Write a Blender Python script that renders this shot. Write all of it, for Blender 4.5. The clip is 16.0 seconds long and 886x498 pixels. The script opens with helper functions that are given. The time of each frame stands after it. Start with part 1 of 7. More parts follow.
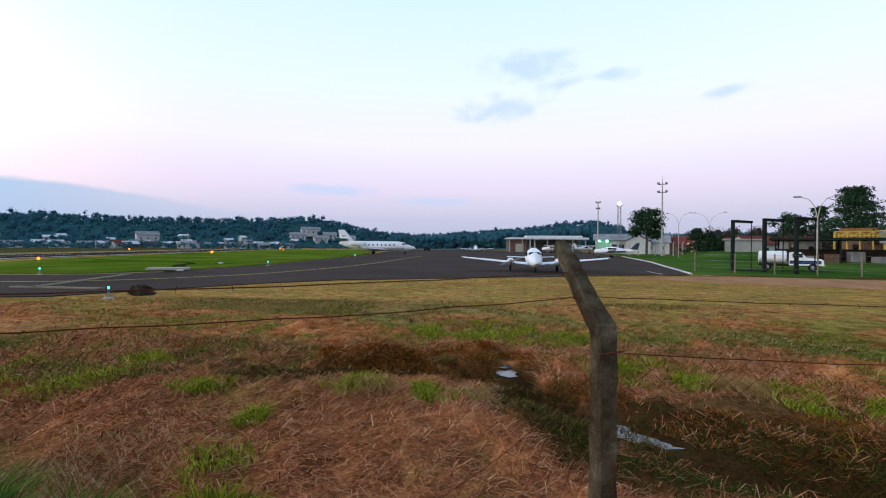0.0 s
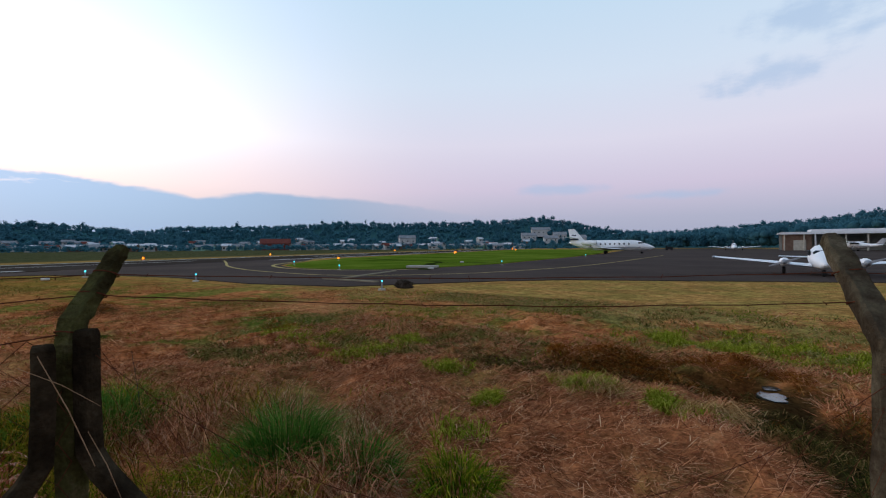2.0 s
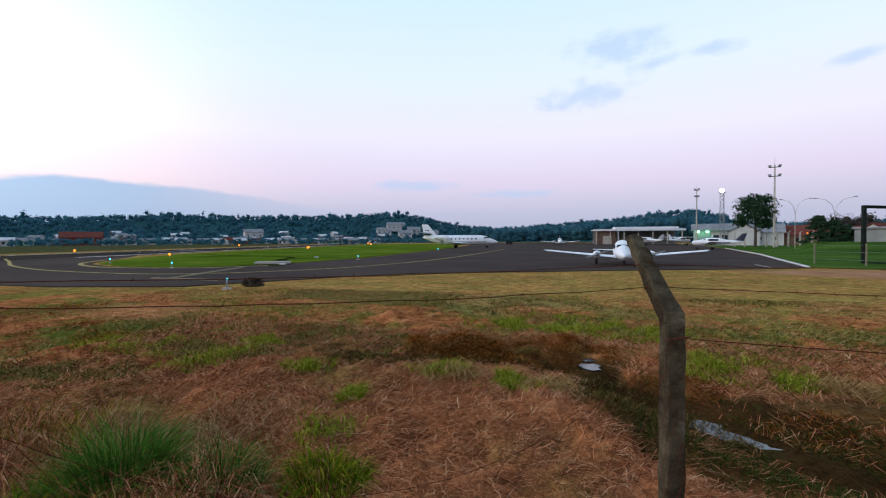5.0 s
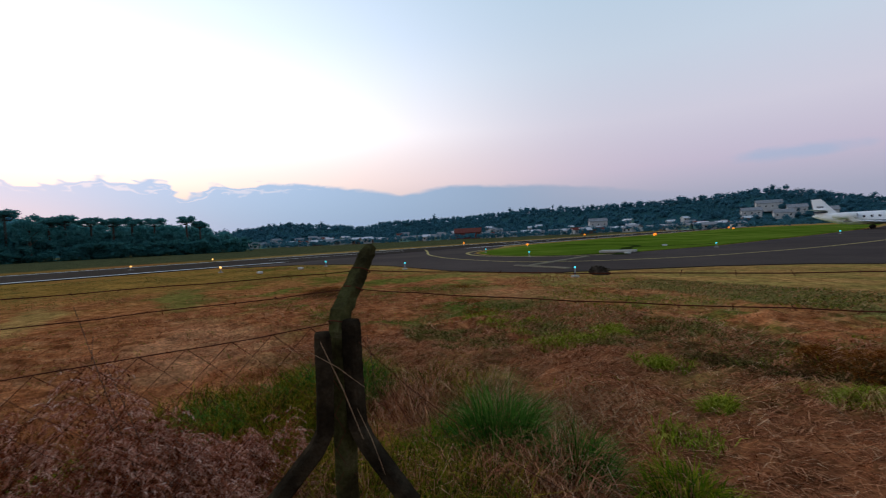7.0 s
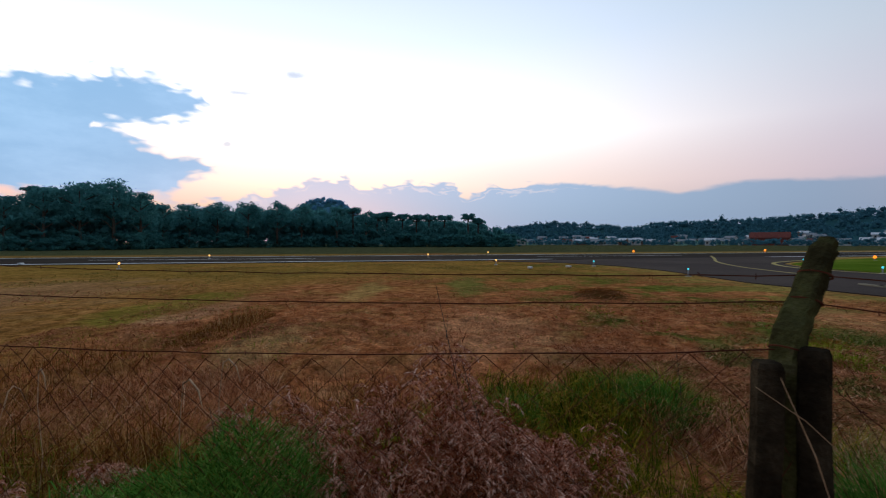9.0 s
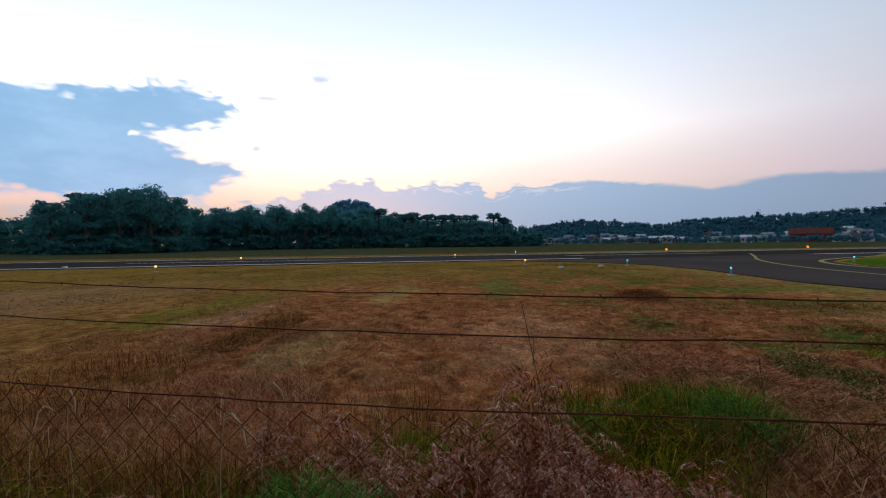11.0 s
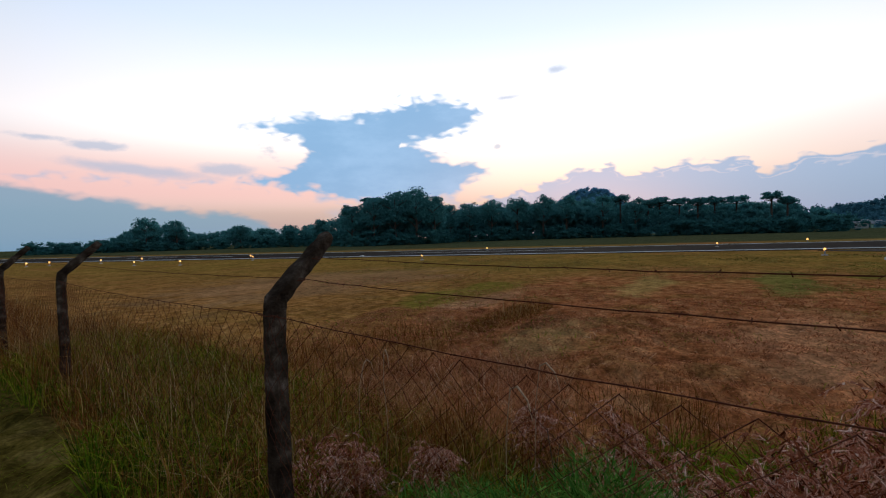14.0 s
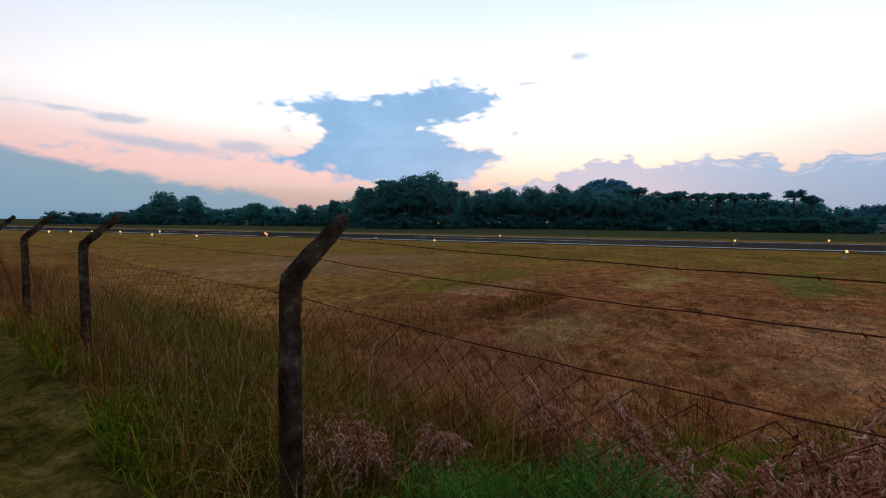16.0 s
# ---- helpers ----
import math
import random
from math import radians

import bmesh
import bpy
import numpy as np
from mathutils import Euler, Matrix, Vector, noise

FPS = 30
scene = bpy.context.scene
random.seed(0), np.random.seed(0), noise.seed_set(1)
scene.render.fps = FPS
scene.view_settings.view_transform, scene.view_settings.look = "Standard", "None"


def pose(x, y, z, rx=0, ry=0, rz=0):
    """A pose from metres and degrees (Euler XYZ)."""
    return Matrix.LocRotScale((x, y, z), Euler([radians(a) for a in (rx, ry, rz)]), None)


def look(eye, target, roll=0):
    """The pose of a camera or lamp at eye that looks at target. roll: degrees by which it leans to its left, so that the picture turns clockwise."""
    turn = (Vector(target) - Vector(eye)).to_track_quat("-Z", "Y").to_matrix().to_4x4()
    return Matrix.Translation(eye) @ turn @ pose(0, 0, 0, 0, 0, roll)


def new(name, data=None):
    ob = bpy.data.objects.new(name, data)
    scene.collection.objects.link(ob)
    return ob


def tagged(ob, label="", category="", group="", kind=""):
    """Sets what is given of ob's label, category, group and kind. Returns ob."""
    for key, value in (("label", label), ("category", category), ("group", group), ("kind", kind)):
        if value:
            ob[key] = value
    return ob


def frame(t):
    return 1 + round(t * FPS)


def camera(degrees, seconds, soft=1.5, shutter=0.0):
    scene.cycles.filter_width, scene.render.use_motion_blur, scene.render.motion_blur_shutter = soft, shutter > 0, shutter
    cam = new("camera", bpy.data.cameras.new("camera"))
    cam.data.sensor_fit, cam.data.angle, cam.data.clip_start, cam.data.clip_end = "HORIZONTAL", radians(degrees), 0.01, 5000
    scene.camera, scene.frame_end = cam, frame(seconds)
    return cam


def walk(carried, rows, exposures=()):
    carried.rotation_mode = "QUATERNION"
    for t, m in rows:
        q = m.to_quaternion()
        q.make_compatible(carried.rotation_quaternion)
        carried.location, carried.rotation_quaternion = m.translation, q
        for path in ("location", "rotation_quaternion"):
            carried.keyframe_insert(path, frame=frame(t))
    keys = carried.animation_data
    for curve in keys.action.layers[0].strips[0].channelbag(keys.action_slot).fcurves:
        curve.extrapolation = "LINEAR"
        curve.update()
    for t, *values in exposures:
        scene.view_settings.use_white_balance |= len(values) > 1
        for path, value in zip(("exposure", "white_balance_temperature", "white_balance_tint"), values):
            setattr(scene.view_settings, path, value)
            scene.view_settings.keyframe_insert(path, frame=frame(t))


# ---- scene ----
cam = camera(89.8, 16.0, soft=1.1, shutter=0.25)
PATH = [
    (0, (0.077, 0.236, 2.030), (-0.097, 2.790, 2.017), 0.4),
    (0.5, (0.159, 0.187, 2.035), (-0.142, 2.729, 2.034), -0.0),
    (1, (0.248, 0.106, 2.031), (-0.511, 2.551, 2.047), 0.3),
    (1.5, (0.255, 0.145, 2.036), (-0.966, 2.395, 2.030), 0.1),
    (2, (0.169, 0.092, 2.021), (-1.222, 2.241, 2.006), -0.3),
    (2.5, (0.187, 0.007, 2.033), (-0.801, 2.369, 2.007), -1.2),
    (3, (0.200, 0.007, 2.029), (-0.265, 2.525, 1.994), -1.2),
    (5.5, (0.111, -0.059, 2.051), (-0.689, 2.372, 1.983), 0.6),
    (6, (0.116, -0.008, 2.062), (-1.275, 2.140, 1.980), 0.3),
    (6.5, (-0.047, 0.078, 2.034), (-1.934, 1.807, 1.957), -0.6),
    (7, (-0.009, 0.065, 2.049), (-2.150, 1.466, 1.981), -2.6),
    (7.5, (-0.119, -0.013, 2.052), (-2.401, 1.146, 1.993), -0.9),
    (8, (-0.252, -0.115, 2.039), (-2.689, 0.666, 1.989), -0.7),
    (8.5, (-0.403, -0.156, 2.024), (-2.949, 0.105, 1.984), -0.4),
    (9, (-0.511, -0.244, 2.019), (-3.071, -0.232, 1.979), -0.0),
    (11.5, (-0.931, -0.550, 2.050), (-3.479, -0.782, 2.013), -1.2),
    (12, (-0.918, -0.598, 2.040), (-3.428, -1.100, 2.016), -1.1),
    (12.5, (-0.934, -0.631, 2.030), (-3.336, -1.519, 2.010), -1.3),
    (13, (-0.914, -0.672, 2.020), (-3.180, -1.864, 2.006), -1.5),
    (13.5, (-0.914, -0.696, 2.017), (-3.078, -2.063, 1.979), -2.0),
    (14, (-0.899, -0.689, 2.010), (-3.048, -2.079, 1.943), -1.8),
    (14.5, (-0.899, -0.692, 2.002), (-3.023, -2.117, 1.893), -1.3),
    (15, (-0.901, -0.713, 2.004), (-3.009, -2.159, 1.876), -0.4),
    (15.5, (-0.902, -0.723, 2.007), (-3.008, -2.171, 1.862), 0.3),
    (16, (-0.887, -0.704, 2.015), (-2.994, -2.152, 1.865), 0.6),
]

walk(cam, [(t, look(e, g, r)) for t, e, g, r in PATH],
     exposures=[(0.0, 0.05), (1.0, -0.05), (2.0, -0.36), (2.5, -0.24), (3.0, 0.0), (5.5, -0.1), (6.5, -0.48), (7.5, -0.6), (9.0, -0.72), (11.5, -0.78), (13.0, -0.85), (16.0, -0.82)])

# ---- world: dusk sky, the sun just under the western horizon ----
SUN_AZ = 105.0
world = bpy.data.worlds.new("dusk_sky")
scene.world = world
world.use_nodes = True
wn, wl = world.node_tree.nodes, world.node_tree.links
wn.clear()


def put(tree, socket, value):
    if hasattr(value, "is_output") or isinstance(value, bpy.types.NodeSocket):
        tree.links.new(value, socket)
    else:
        socket.default_value = value


def calc(tree, op, a, b=0.0, c=0.0, clamp=False):
    n = tree.nodes.new("ShaderNodeMath")
    n.operation, n.use_clamp = op, clamp
    for k, v in enumerate((a, b, c)):
        put(tree, n.inputs[k], v)
    return n.outputs[0]


def blend(tree, fac, a, b, mode="MIX"):
    n = tree.nodes.new("ShaderNodeMix")
    n.data_type, n.blend_type = "RGBA", mode
    put(tree, n.inputs[0], fac)
    for k, v in ((6, a), (7, b)):
        put(tree, n.inputs[k], (*v, 1.0) if isinstance(v, tuple) and len(v) == 3 else v)
    return n.outputs[2]


def ramp(tree, fac, stops, mode="LINEAR"):
    n = tree.nodes.new("ShaderNodeValToRGB")
    put(tree, n.inputs[0], fac)
    n.color_ramp.interpolation = mode
    while len(n.color_ramp.elements) < len(stops):
        n.color_ramp.elements.new(0.5)
    for e, (p, c) in zip(n.color_ramp.elements, stops):
        e.position, e.color = p, (*c, 1.0)
    return n.outputs[0]


def soft_step(tree, v, lo, hi):
    n = tree.nodes.new("ShaderNodeMapRange")
    n.interpolation_type = "SMOOTHSTEP"
    put(tree, n.inputs[0], v)
    n.inputs[1].default_value, n.inputs[2].default_value = min(lo, hi), max(lo, hi)
    return n.outputs[0] if lo < hi else calc(tree, "SUBTRACT", 1.0, n.outputs[0])


def noisy(tree, vec, scale, detail=5.0, rough=0.55, dist=0.0):
    n = tree.nodes.new("ShaderNodeTexNoise")
    put(tree, n.inputs["Vector"], vec)
    n.inputs["Scale"].default_value, n.inputs["Detail"].default_value = scale, detail
    n.inputs["Roughness"].default_value, n.inputs["Distortion"].default_value = rough, dist
    return n.outputs[0]


def build_sky():
    T = world.node_tree
    geo = T.nodes.new("ShaderNodeTexCoord")
    sep = T.nodes.new("ShaderNodeSeparateXYZ")
    T.links.new(geo.outputs["Generated"], sep.inputs[0])
    x, y, z = sep.outputs
    el = calc(T, "MULTIPLY", calc(T, "ARCSINE", z), 57.29578)
    az = calc(T, "MULTIPLY", calc(T, "ARCTAN2", calc(T, "MULTIPLY", x, -1.0), y), 57.29578)
    comb = T.nodes.new("ShaderNodeCombineXYZ")
    T.links.new(az, comb.inputs[0])
    T.links.new(calc(T, "MULTIPLY", el, 2.2), comb.inputs[1])
    angles = comb.outputs[0]
    # closeness to the brightest part of the sky, 1 over it
    s = (-math.sin(radians(118)), math.cos(radians(118)))
    dot = calc(T, "ADD", calc(T, "MULTIPLY", x, s[0]), calc(T, "MULTIPLY", y, s[1]))
    near = calc(T, "POWER", soft_step(T, dot, 0.0, 1.0), 1.5)
    e = (-math.sin(radians(-118)), math.cos(radians(-118)))
    dusk = soft_step(T, calc(T, "ADD", calc(T, "MULTIPLY", x, e[0]), calc(T, "MULTIPLY", y, e[1])), 0.28, 0.85)
    e01 = calc(T, "DIVIDE", el, 60.0, clamp=True)
    away = ramp(T, e01, [(0.0, (0.44, 0.52, 0.72)), (0.055, (0.53, 0.57, 0.79)), (0.12, (0.79, 0.71, 0.94)), (0.21, (0.93, 0.90, 1.09)), (0.33, (0.85, 0.98, 1.17)), (0.55, (0.66, 0.93, 1.18)), (1.0, (0.24, 0.38, 0.62))])
    glow = ramp(T, e01, [(0.0, (0.75, 0.55, 0.60)), (0.06, (1.15, 0.85, 0.78)), (0.12, (1.95, 1.6, 1.42)), (0.22, (2.5, 2.35, 2.3)), (0.40, (1.58, 1.80, 2.22)), (0.7, (0.8, 1.0, 1.25)), (1.0, (0.32, 0.46, 0.70))])
    col = blend(T, near, away, glow)
    col = blend(T, calc(T, "MULTIPLY", dusk, 0.8), col, (0.22, 0.24, 0.34))
    # pink belt south of the glow
    pink = calc(T, "MULTIPLY", soft_step(T, az, 112, 135), calc(T, "MULTIPLY", soft_step(T, el, 3.0, 6.0), calc(T, "SUBTRACT", 1.0, soft_step(T, el, 6.5, 12.5))))
    col = blend(T, calc(T, "MULTIPLY", pink, 0.75), col, (1.7, 1.0, 0.98))
    rose = calc(T, "MULTIPLY", calc(T, "MULTIPLY", soft_step(T, az, 20, 62), calc(T, "SUBTRACT", 1.0, soft_step(T, az, 80, 100))), calc(T, "MULTIPLY", soft_step(T, el, 2.0, 6.5), calc(T, "SUBTRACT", 1.0, soft_step(T, el, 7.0, 14.0))))
    col = blend(T, calc(T, "MULTIPLY", rose, 0.26), col, (1.35, 1.0, 1.02))
    # clouds
    n1 = noisy(T, angles, 0.11, 8.0, 0.6)
    n2 = noisy(T, angles, 0.45, 6.0, 0.6)
    wob = calc(T, "ADD", calc(T, "MULTIPLY", calc(T, "SUBTRACT", n1, 0.5), 2.0), calc(T, "MULTIPLY", calc(T, "SUBTRACT", n2, 0.5), 0.85))

    def puff(a, e, ra, re, rag=1.0, tilt=0.0):
        da = calc(T, "DIVIDE", calc(T, "SUBTRACT", az, a), ra)
        de = calc(T, "DIVIDE", calc(T, "SUBTRACT", calc(T, "SUBTRACT", el, e), calc(T, "MULTIPLY", calc(T, "SUBTRACT", az, a), tilt)), re)
        d = calc(T, "SQRT", calc(T, "ADD", calc(T, "MULTIPLY", da, da), calc(T, "MULTIPLY", de, de)))
        return calc(T, "SUBTRACT", calc(T, "ADD", calc(T, "MULTIPLY", wob, rag), 1.0), d)

    def top_of(*v):
        out = v[0]
        for o in v[1:]:
            out = calc(T, "MAXIMUM", out, o)
        return out

    def profile(lo, hi, top, stops):
        """A piecewise height over azimuth between lo and hi, in degrees of elevation up to top."""
        f = calc(T, "DIVIDE", calc(T, "SUBTRACT", az, lo), hi - lo, clamp=True)
        return calc(T, "MULTIPLY", ramp(T, f, [((a - lo) / (hi - lo), (v / top,) * 3) for a, v in stops]), top)

    def lowest(a, b):
        return calc(T, "MINIMUM", a, b)

    heads = calc(T, "SUBTRACT", 0.16, calc(T, "ABSOLUTE", calc(T, "SUBTRACT", noisy(T, angles, 0.36, 1.0, 0.5), 0.5)))
    curl = calc(T, "MULTIPLY", calc(T, "SUBTRACT", noisy(T, angles, 0.40, 2.6, 0.45), 0.5), 3.2)
    frill = calc(T, "MULTIPLY", calc(T, "ADD", calc(T, "MULTIPLY", heads, 4.0), curl), calc(T, "MULTIPLY_ADD", soft_step(T, az, 60, 88), 0.8, 0.2))
    # low bank along the western horizon, heaped in small heads
    bank_top = profile(20, 124, 9.0, [(20, 2.6), (32, 4.4), (42.6, 5.9), (55.5, 6.5), (60.5, 5.8), (62, 5.5), (65.5, 6.2), (74.5, 7.2), (80.5, 6.8), (84, 6.7), (85.2, 5.9), (87.3, 5.7), (88.3, 6.8), (92, 7.2), (94.8, 7.4), (97.5, 6.8), (100.6, 6.4), (102.0, 7.7), (106.5, 7.2), (109.5, 6.0), (114, 5.0), (122, 3.6)])
    bank_in = calc(T, "ADD", calc(T, "SUBTRACT", bank_top, el), calc(T, "MULTIPLY", frill, 0.8))
    bank = calc(T, "MULTIPLY", soft_step(T, bank_in, -0.25, 0.40), calc(T, "MULTIPLY", soft_step(T, az, 22.0, 52.0), calc(T, "SUBTRACT", 1.0, soft_step(T, az, 119, 124))))
    gaps = calc(T, "MULTIPLY", soft_step(T, calc(T, "SUBTRACT", n1, calc(T, "MULTIPLY", calc(T, "ABSOLUTE", calc(T, "SUBTRACT", bank_in, 0.75)), 0.5)), 0.50, 0.62), soft_step(T, az, 58, 75))
    south_top = profile(138, 190, 9.0, [(138, 0.6), (143, 1.6), (147.5, 3.3), (155.5, 4.1), (159.5, 4.9), (164.5, 5.5), (169, 6.4), (176, 7.2), (190, 7.4)])
    south_in = calc(T, "ADD", calc(T, "SUBTRACT", south_top, el), calc(T, "MULTIPLY", frill, 0.45))
    bank2 = calc(T, "MULTIPLY", soft_step(T, south_in, -0.45, 0.55), soft_step(T, az, 139, 145))
    # the large cloud: an anvil over a broader lower body
    up_top = profile(114, 150, 20.0, [(114, 12.0), (117.6, 15.3), (119, 16.3), (123, 16.8), (128, 16.6), (131, 15.6), (135, 15.0), (139.6, 14.9), (143, 14.1), (146.5, 13.5), (150, 11.5)])
    up_low = profile(114, 150, 20.0, [(114, 17.5), (118, 15.2), (119, 14.2), (121, 12.9), (124.5, 12.4), (127.8, 11.6), (129, 8.0), (136, 8.0), (138.5, 10.9), (140.7, 12.4), (143, 13.2), (146, 13.8), (150, 14.5)])
    low_top = profile(114, 150, 20.0, [(114, 4.0), (117.6, 8.4), (118.6, 9.1), (120.5, 9.3), (124, 10.2), (127.8, 12.0), (138.5, 11.0), (140.5, 9.4), (143.5, 7.9), (149, 6.6)])
    low_low = profile(114, 150, 20.0, [(114, 9.5), (118, 7.6), (119.9, 6.7), (121.3, 5.3), (128, 4.2), (134.9, 4.8), (139, 6.0), (143, 6.9), (149, 7.4)])
    body = top_of(lowest(calc(T, "SUBTRACT", up_top, el), calc(T, "SUBTRACT", el, up_low)), lowest(calc(T, "SUBTRACT", low_top, el), calc(T, "SUBTRACT", el, low_low)))
    body_in = calc(T, "ADD", body, calc(T, "MULTIPLY", frill, 0.95))
    big = soft_step(T, body_in, -0.45, 0.95)
    streaks = soft_step(T, top_of(puff(156.5, 8.1, 8.0, 0.75, 0.9, 0.073), puff(148.4, 8.5, 3.6, 0.9, 1.0), puff(160.3, 10.4, 3.0, 0.45, 1.6), puff(165.4, 10.7, 3.4, 0.4, 1.6), puff(143.5, 10.8, 2.0, 1.1, 2.2), puff(141.5, 12.2, 1.6, 0.6, 2.2), puff(114.3, 16.9, 2.9, 0.42, 0.9, -0.05), puff(108.3, 19.5, 1.5, 0.5, 1.2), puff(115.5, 11.2, 0.6, 0.4, 1.4), puff(129, 3.4, 9, 1.2, 1.0)), -0.15, 0.75)
    wisps = soft_step(T, top_of(puff(-6.2, 21.9, 7.0, 1.9, 1.5, 0.10), puff(-3.0, 17.2, 7.0, 1.5, 1.5, -0.05), puff(-10.5, 19.4, 4.0, 1.0, 1.5, -0.2), puff(-16.5, 20.0, 3.6, 0.9, 1.4), puff(-28.6, 16.7, 2.8, 0.7, 1.0, -0.12), puff(18, 7.0, 7.0, 0.7), puff(6.0, 5.8, 6.0, 0.6)), -0.25, 0.9)
    cloud_col = blend(T, soft_step(T, n1, 0.40, 0.72), (0.38, 0.80, 1.34), (0.52, 0.96, 1.52))
    bank_col = blend(T, near, (0.36, 0.52, 0.79), blend(T, soft_step(T, el, 1.5, 7.5), (0.38, 0.72, 1.14), (0.55, 0.86, 1.32)))
    bank_col = blend(T, calc(T, "MULTIPLY", calc(T, "MULTIPLY", gaps, 0.35), near), bank_col, (1.75, 1.42, 1.40))
    col = blend(T, calc(T, "MULTIPLY", bank, 0.96), col, bank_col)
    col = blend(T, calc(T, "MULTIPLY", bank2, 0.90), col, (0.33, 0.64, 0.92))
    col = blend(T, calc(T, "MULTIPLY", streaks, 0.66), col, (0.70, 0.90, 1.24))
    edge = calc(T, "MULTIPLY", calc(T, "SUBTRACT", 1.0, soft_step(T, body_in, 0.2, 1.1)), soft_step(T, el, 12.5, 9.5))
    col = blend(T, calc(T, "MULTIPLY", big, 0.96), col, blend(T, calc(T, "MULTIPLY", edge, 0.35), cloud_col, (1.5, 1.15, 1.15)))
    col = blend(T, calc(T, "MULTIPLY", wisps, 0.55), col, (0.46, 0.66, 0.98))
    sky = T.nodes.new("ShaderNodeTexSky")
    sky.sky_type, sky.sun_disc = "NISHITA", False
    sky.sun_elevation, sky.sun_rotation = radians(1.0), radians(-SUN_AZ)
    low = T.nodes.new("ShaderNodeBackground")
    T.links.new(sky.outputs[0], low.inputs[0])
    low.inputs[1].default_value = 0.05
    high = T.nodes.new("ShaderNodeBackground")
    T.links.new(col, high.inputs[0])
    high.inputs[1].default_value = 0.95
    add = T.nodes.new("ShaderNodeAddShader")
    T.links.new(low.outputs[0], add.inputs[0])
    T.links.new(high.outputs[0], add.inputs[1])
    out = T.nodes.new("ShaderNodeOutputWorld")
    T.links.new(add.outputs[0], out.inputs[0])


build_sky()
sun = new("afterglow", bpy.data.lights.new("afterglow", "SUN"))
sun.data.energy, sun.data.angle, sun.data.color = 0.8, radians(30), (1.0, 0.82, 0.68)
sd = Vector((-math.sin(radians(SUN_AZ)), math.cos(radians(SUN_AZ)), 0.18))
sun.matrix_basis = look(sd * 50, (0, 0, 0))


# ---- materials ----
def material(name, stops, scale=4.0, rough=0.8, metal=0.0, bump=0.0, bump_scale=40.0, source="object", fine=0.0, spec=0.0):
    m = bpy.data.materials.new(name)
    m.use_nodes = True
    T = m.node_tree
    b = T.nodes["Principled BSDF"]
    tc = T.nodes.new("ShaderNodeTexCoord")
    vec = tc.outputs["Object"]
    if source == "island":
        g = T.nodes.new("ShaderNodeNewGeometry")
        fac = g.outputs["Random Per Island"]
    elif source == "random":
        o = T.nodes.new("ShaderNodeObjectInfo")
        fac = o.outputs["Random"]
    else:
        fac = noisy(T, vec, scale, 6.0, 0.62)
    col = ramp(T, fac, stops)
    if fine:
        f = noisy(T, vec, bump_scale * 1.7, 3.0, 0.6)
        col = blend(T, 1.0, col, ramp(T, f, [(0.25, (1 - fine,) * 3), (0.75, (1 + fine * 0.0 + 0.0,) * 3)]), "MULTIPLY")
    T.links.new(col, b.inputs["Base Color"])
    b.inputs["Roughness"].default_value, b.inputs["Metallic"].default_value = rough, metal
    b.inputs["Specular IOR Level"].default_value = spec
    if bump:
        bn = T.nodes.new("ShaderNodeBump")
        bn.inputs["Strength"].default_value, bn.inputs["Distance"].default_value = bump, 0.02
        T.links.new(noisy(T, vec, bump_scale, 4.0, 0.6), bn.inputs["Height"])
        T.links.new(bn.outputs[0], b.inputs["Normal"])
    return m


def leaf_mat(name, stops, through_share=0.5):
    """Leaves that scatter light on both sides."""
    m = bpy.data.materials.new(name)
    m.use_nodes = True
    T = m.node_tree
    T.nodes.remove(T.nodes["Principled BSDF"])
    g = T.nodes.new("ShaderNodeNewGeometry")
    col = ramp(T, g.outputs["Random Per Island"], stops)
    a, b, mix = T.nodes.new("ShaderNodeBsdfDiffuse"), T.nodes.new("ShaderNodeBsdfTranslucent"), T.nodes.new("ShaderNodeMixShader")
    T.links.new(col, a.inputs[0])
    T.links.new(col, b.inputs[0])
    mix.inputs[0].default_value = through_share
    T.links.new(a.outputs[0], mix.inputs[1])
    T.links.new(b.outputs[0], mix.inputs[2])
    T.links.new(mix.outputs[0], T.nodes["Material Output"].inputs[0])
    return m


def glow_mat(name, colour, strength):
    m = bpy.data.materials.new(name)
    m.use_nodes = True
    b = m.node_tree.nodes["Principled BSDF"]
    b.inputs["Base Color"].default_value = (*colour, 1)
    b.inputs["Emission Color"].default_value = (*colour, 1)
    b.inputs["Emission Strength"].default_value = strength
    return m


# bare dark earth and the mound's painted foot shade: x, y, half widths, strength
BARE_AND_SHADE = [(-2.3, 5.5, 1.1, 0.28, 0.8), (0.60, 5.15, 0.65, 0.38, 0.85), (-0.6, 5.75, 1.6, 0.34, 0.9), (-13.2, 4.4, 1.2, 0.8, 0.8), (-3.4, 5.9, 0.5, 0.15, 0.7), (-6.6, 6.6, 0.8, 0.2, 0.6), (-8.4, -3.3, 1.3, 0.35, 0.6), (-5.2, 4.6, 0.5, 0.15, 0.6), (1.7, 4.5, 1.0, 0.5, 0.8), (2.7, 3.5, 1.4, 0.6, 0.8), (1.3, 3.4, 0.5, 0.3, 0.6)]


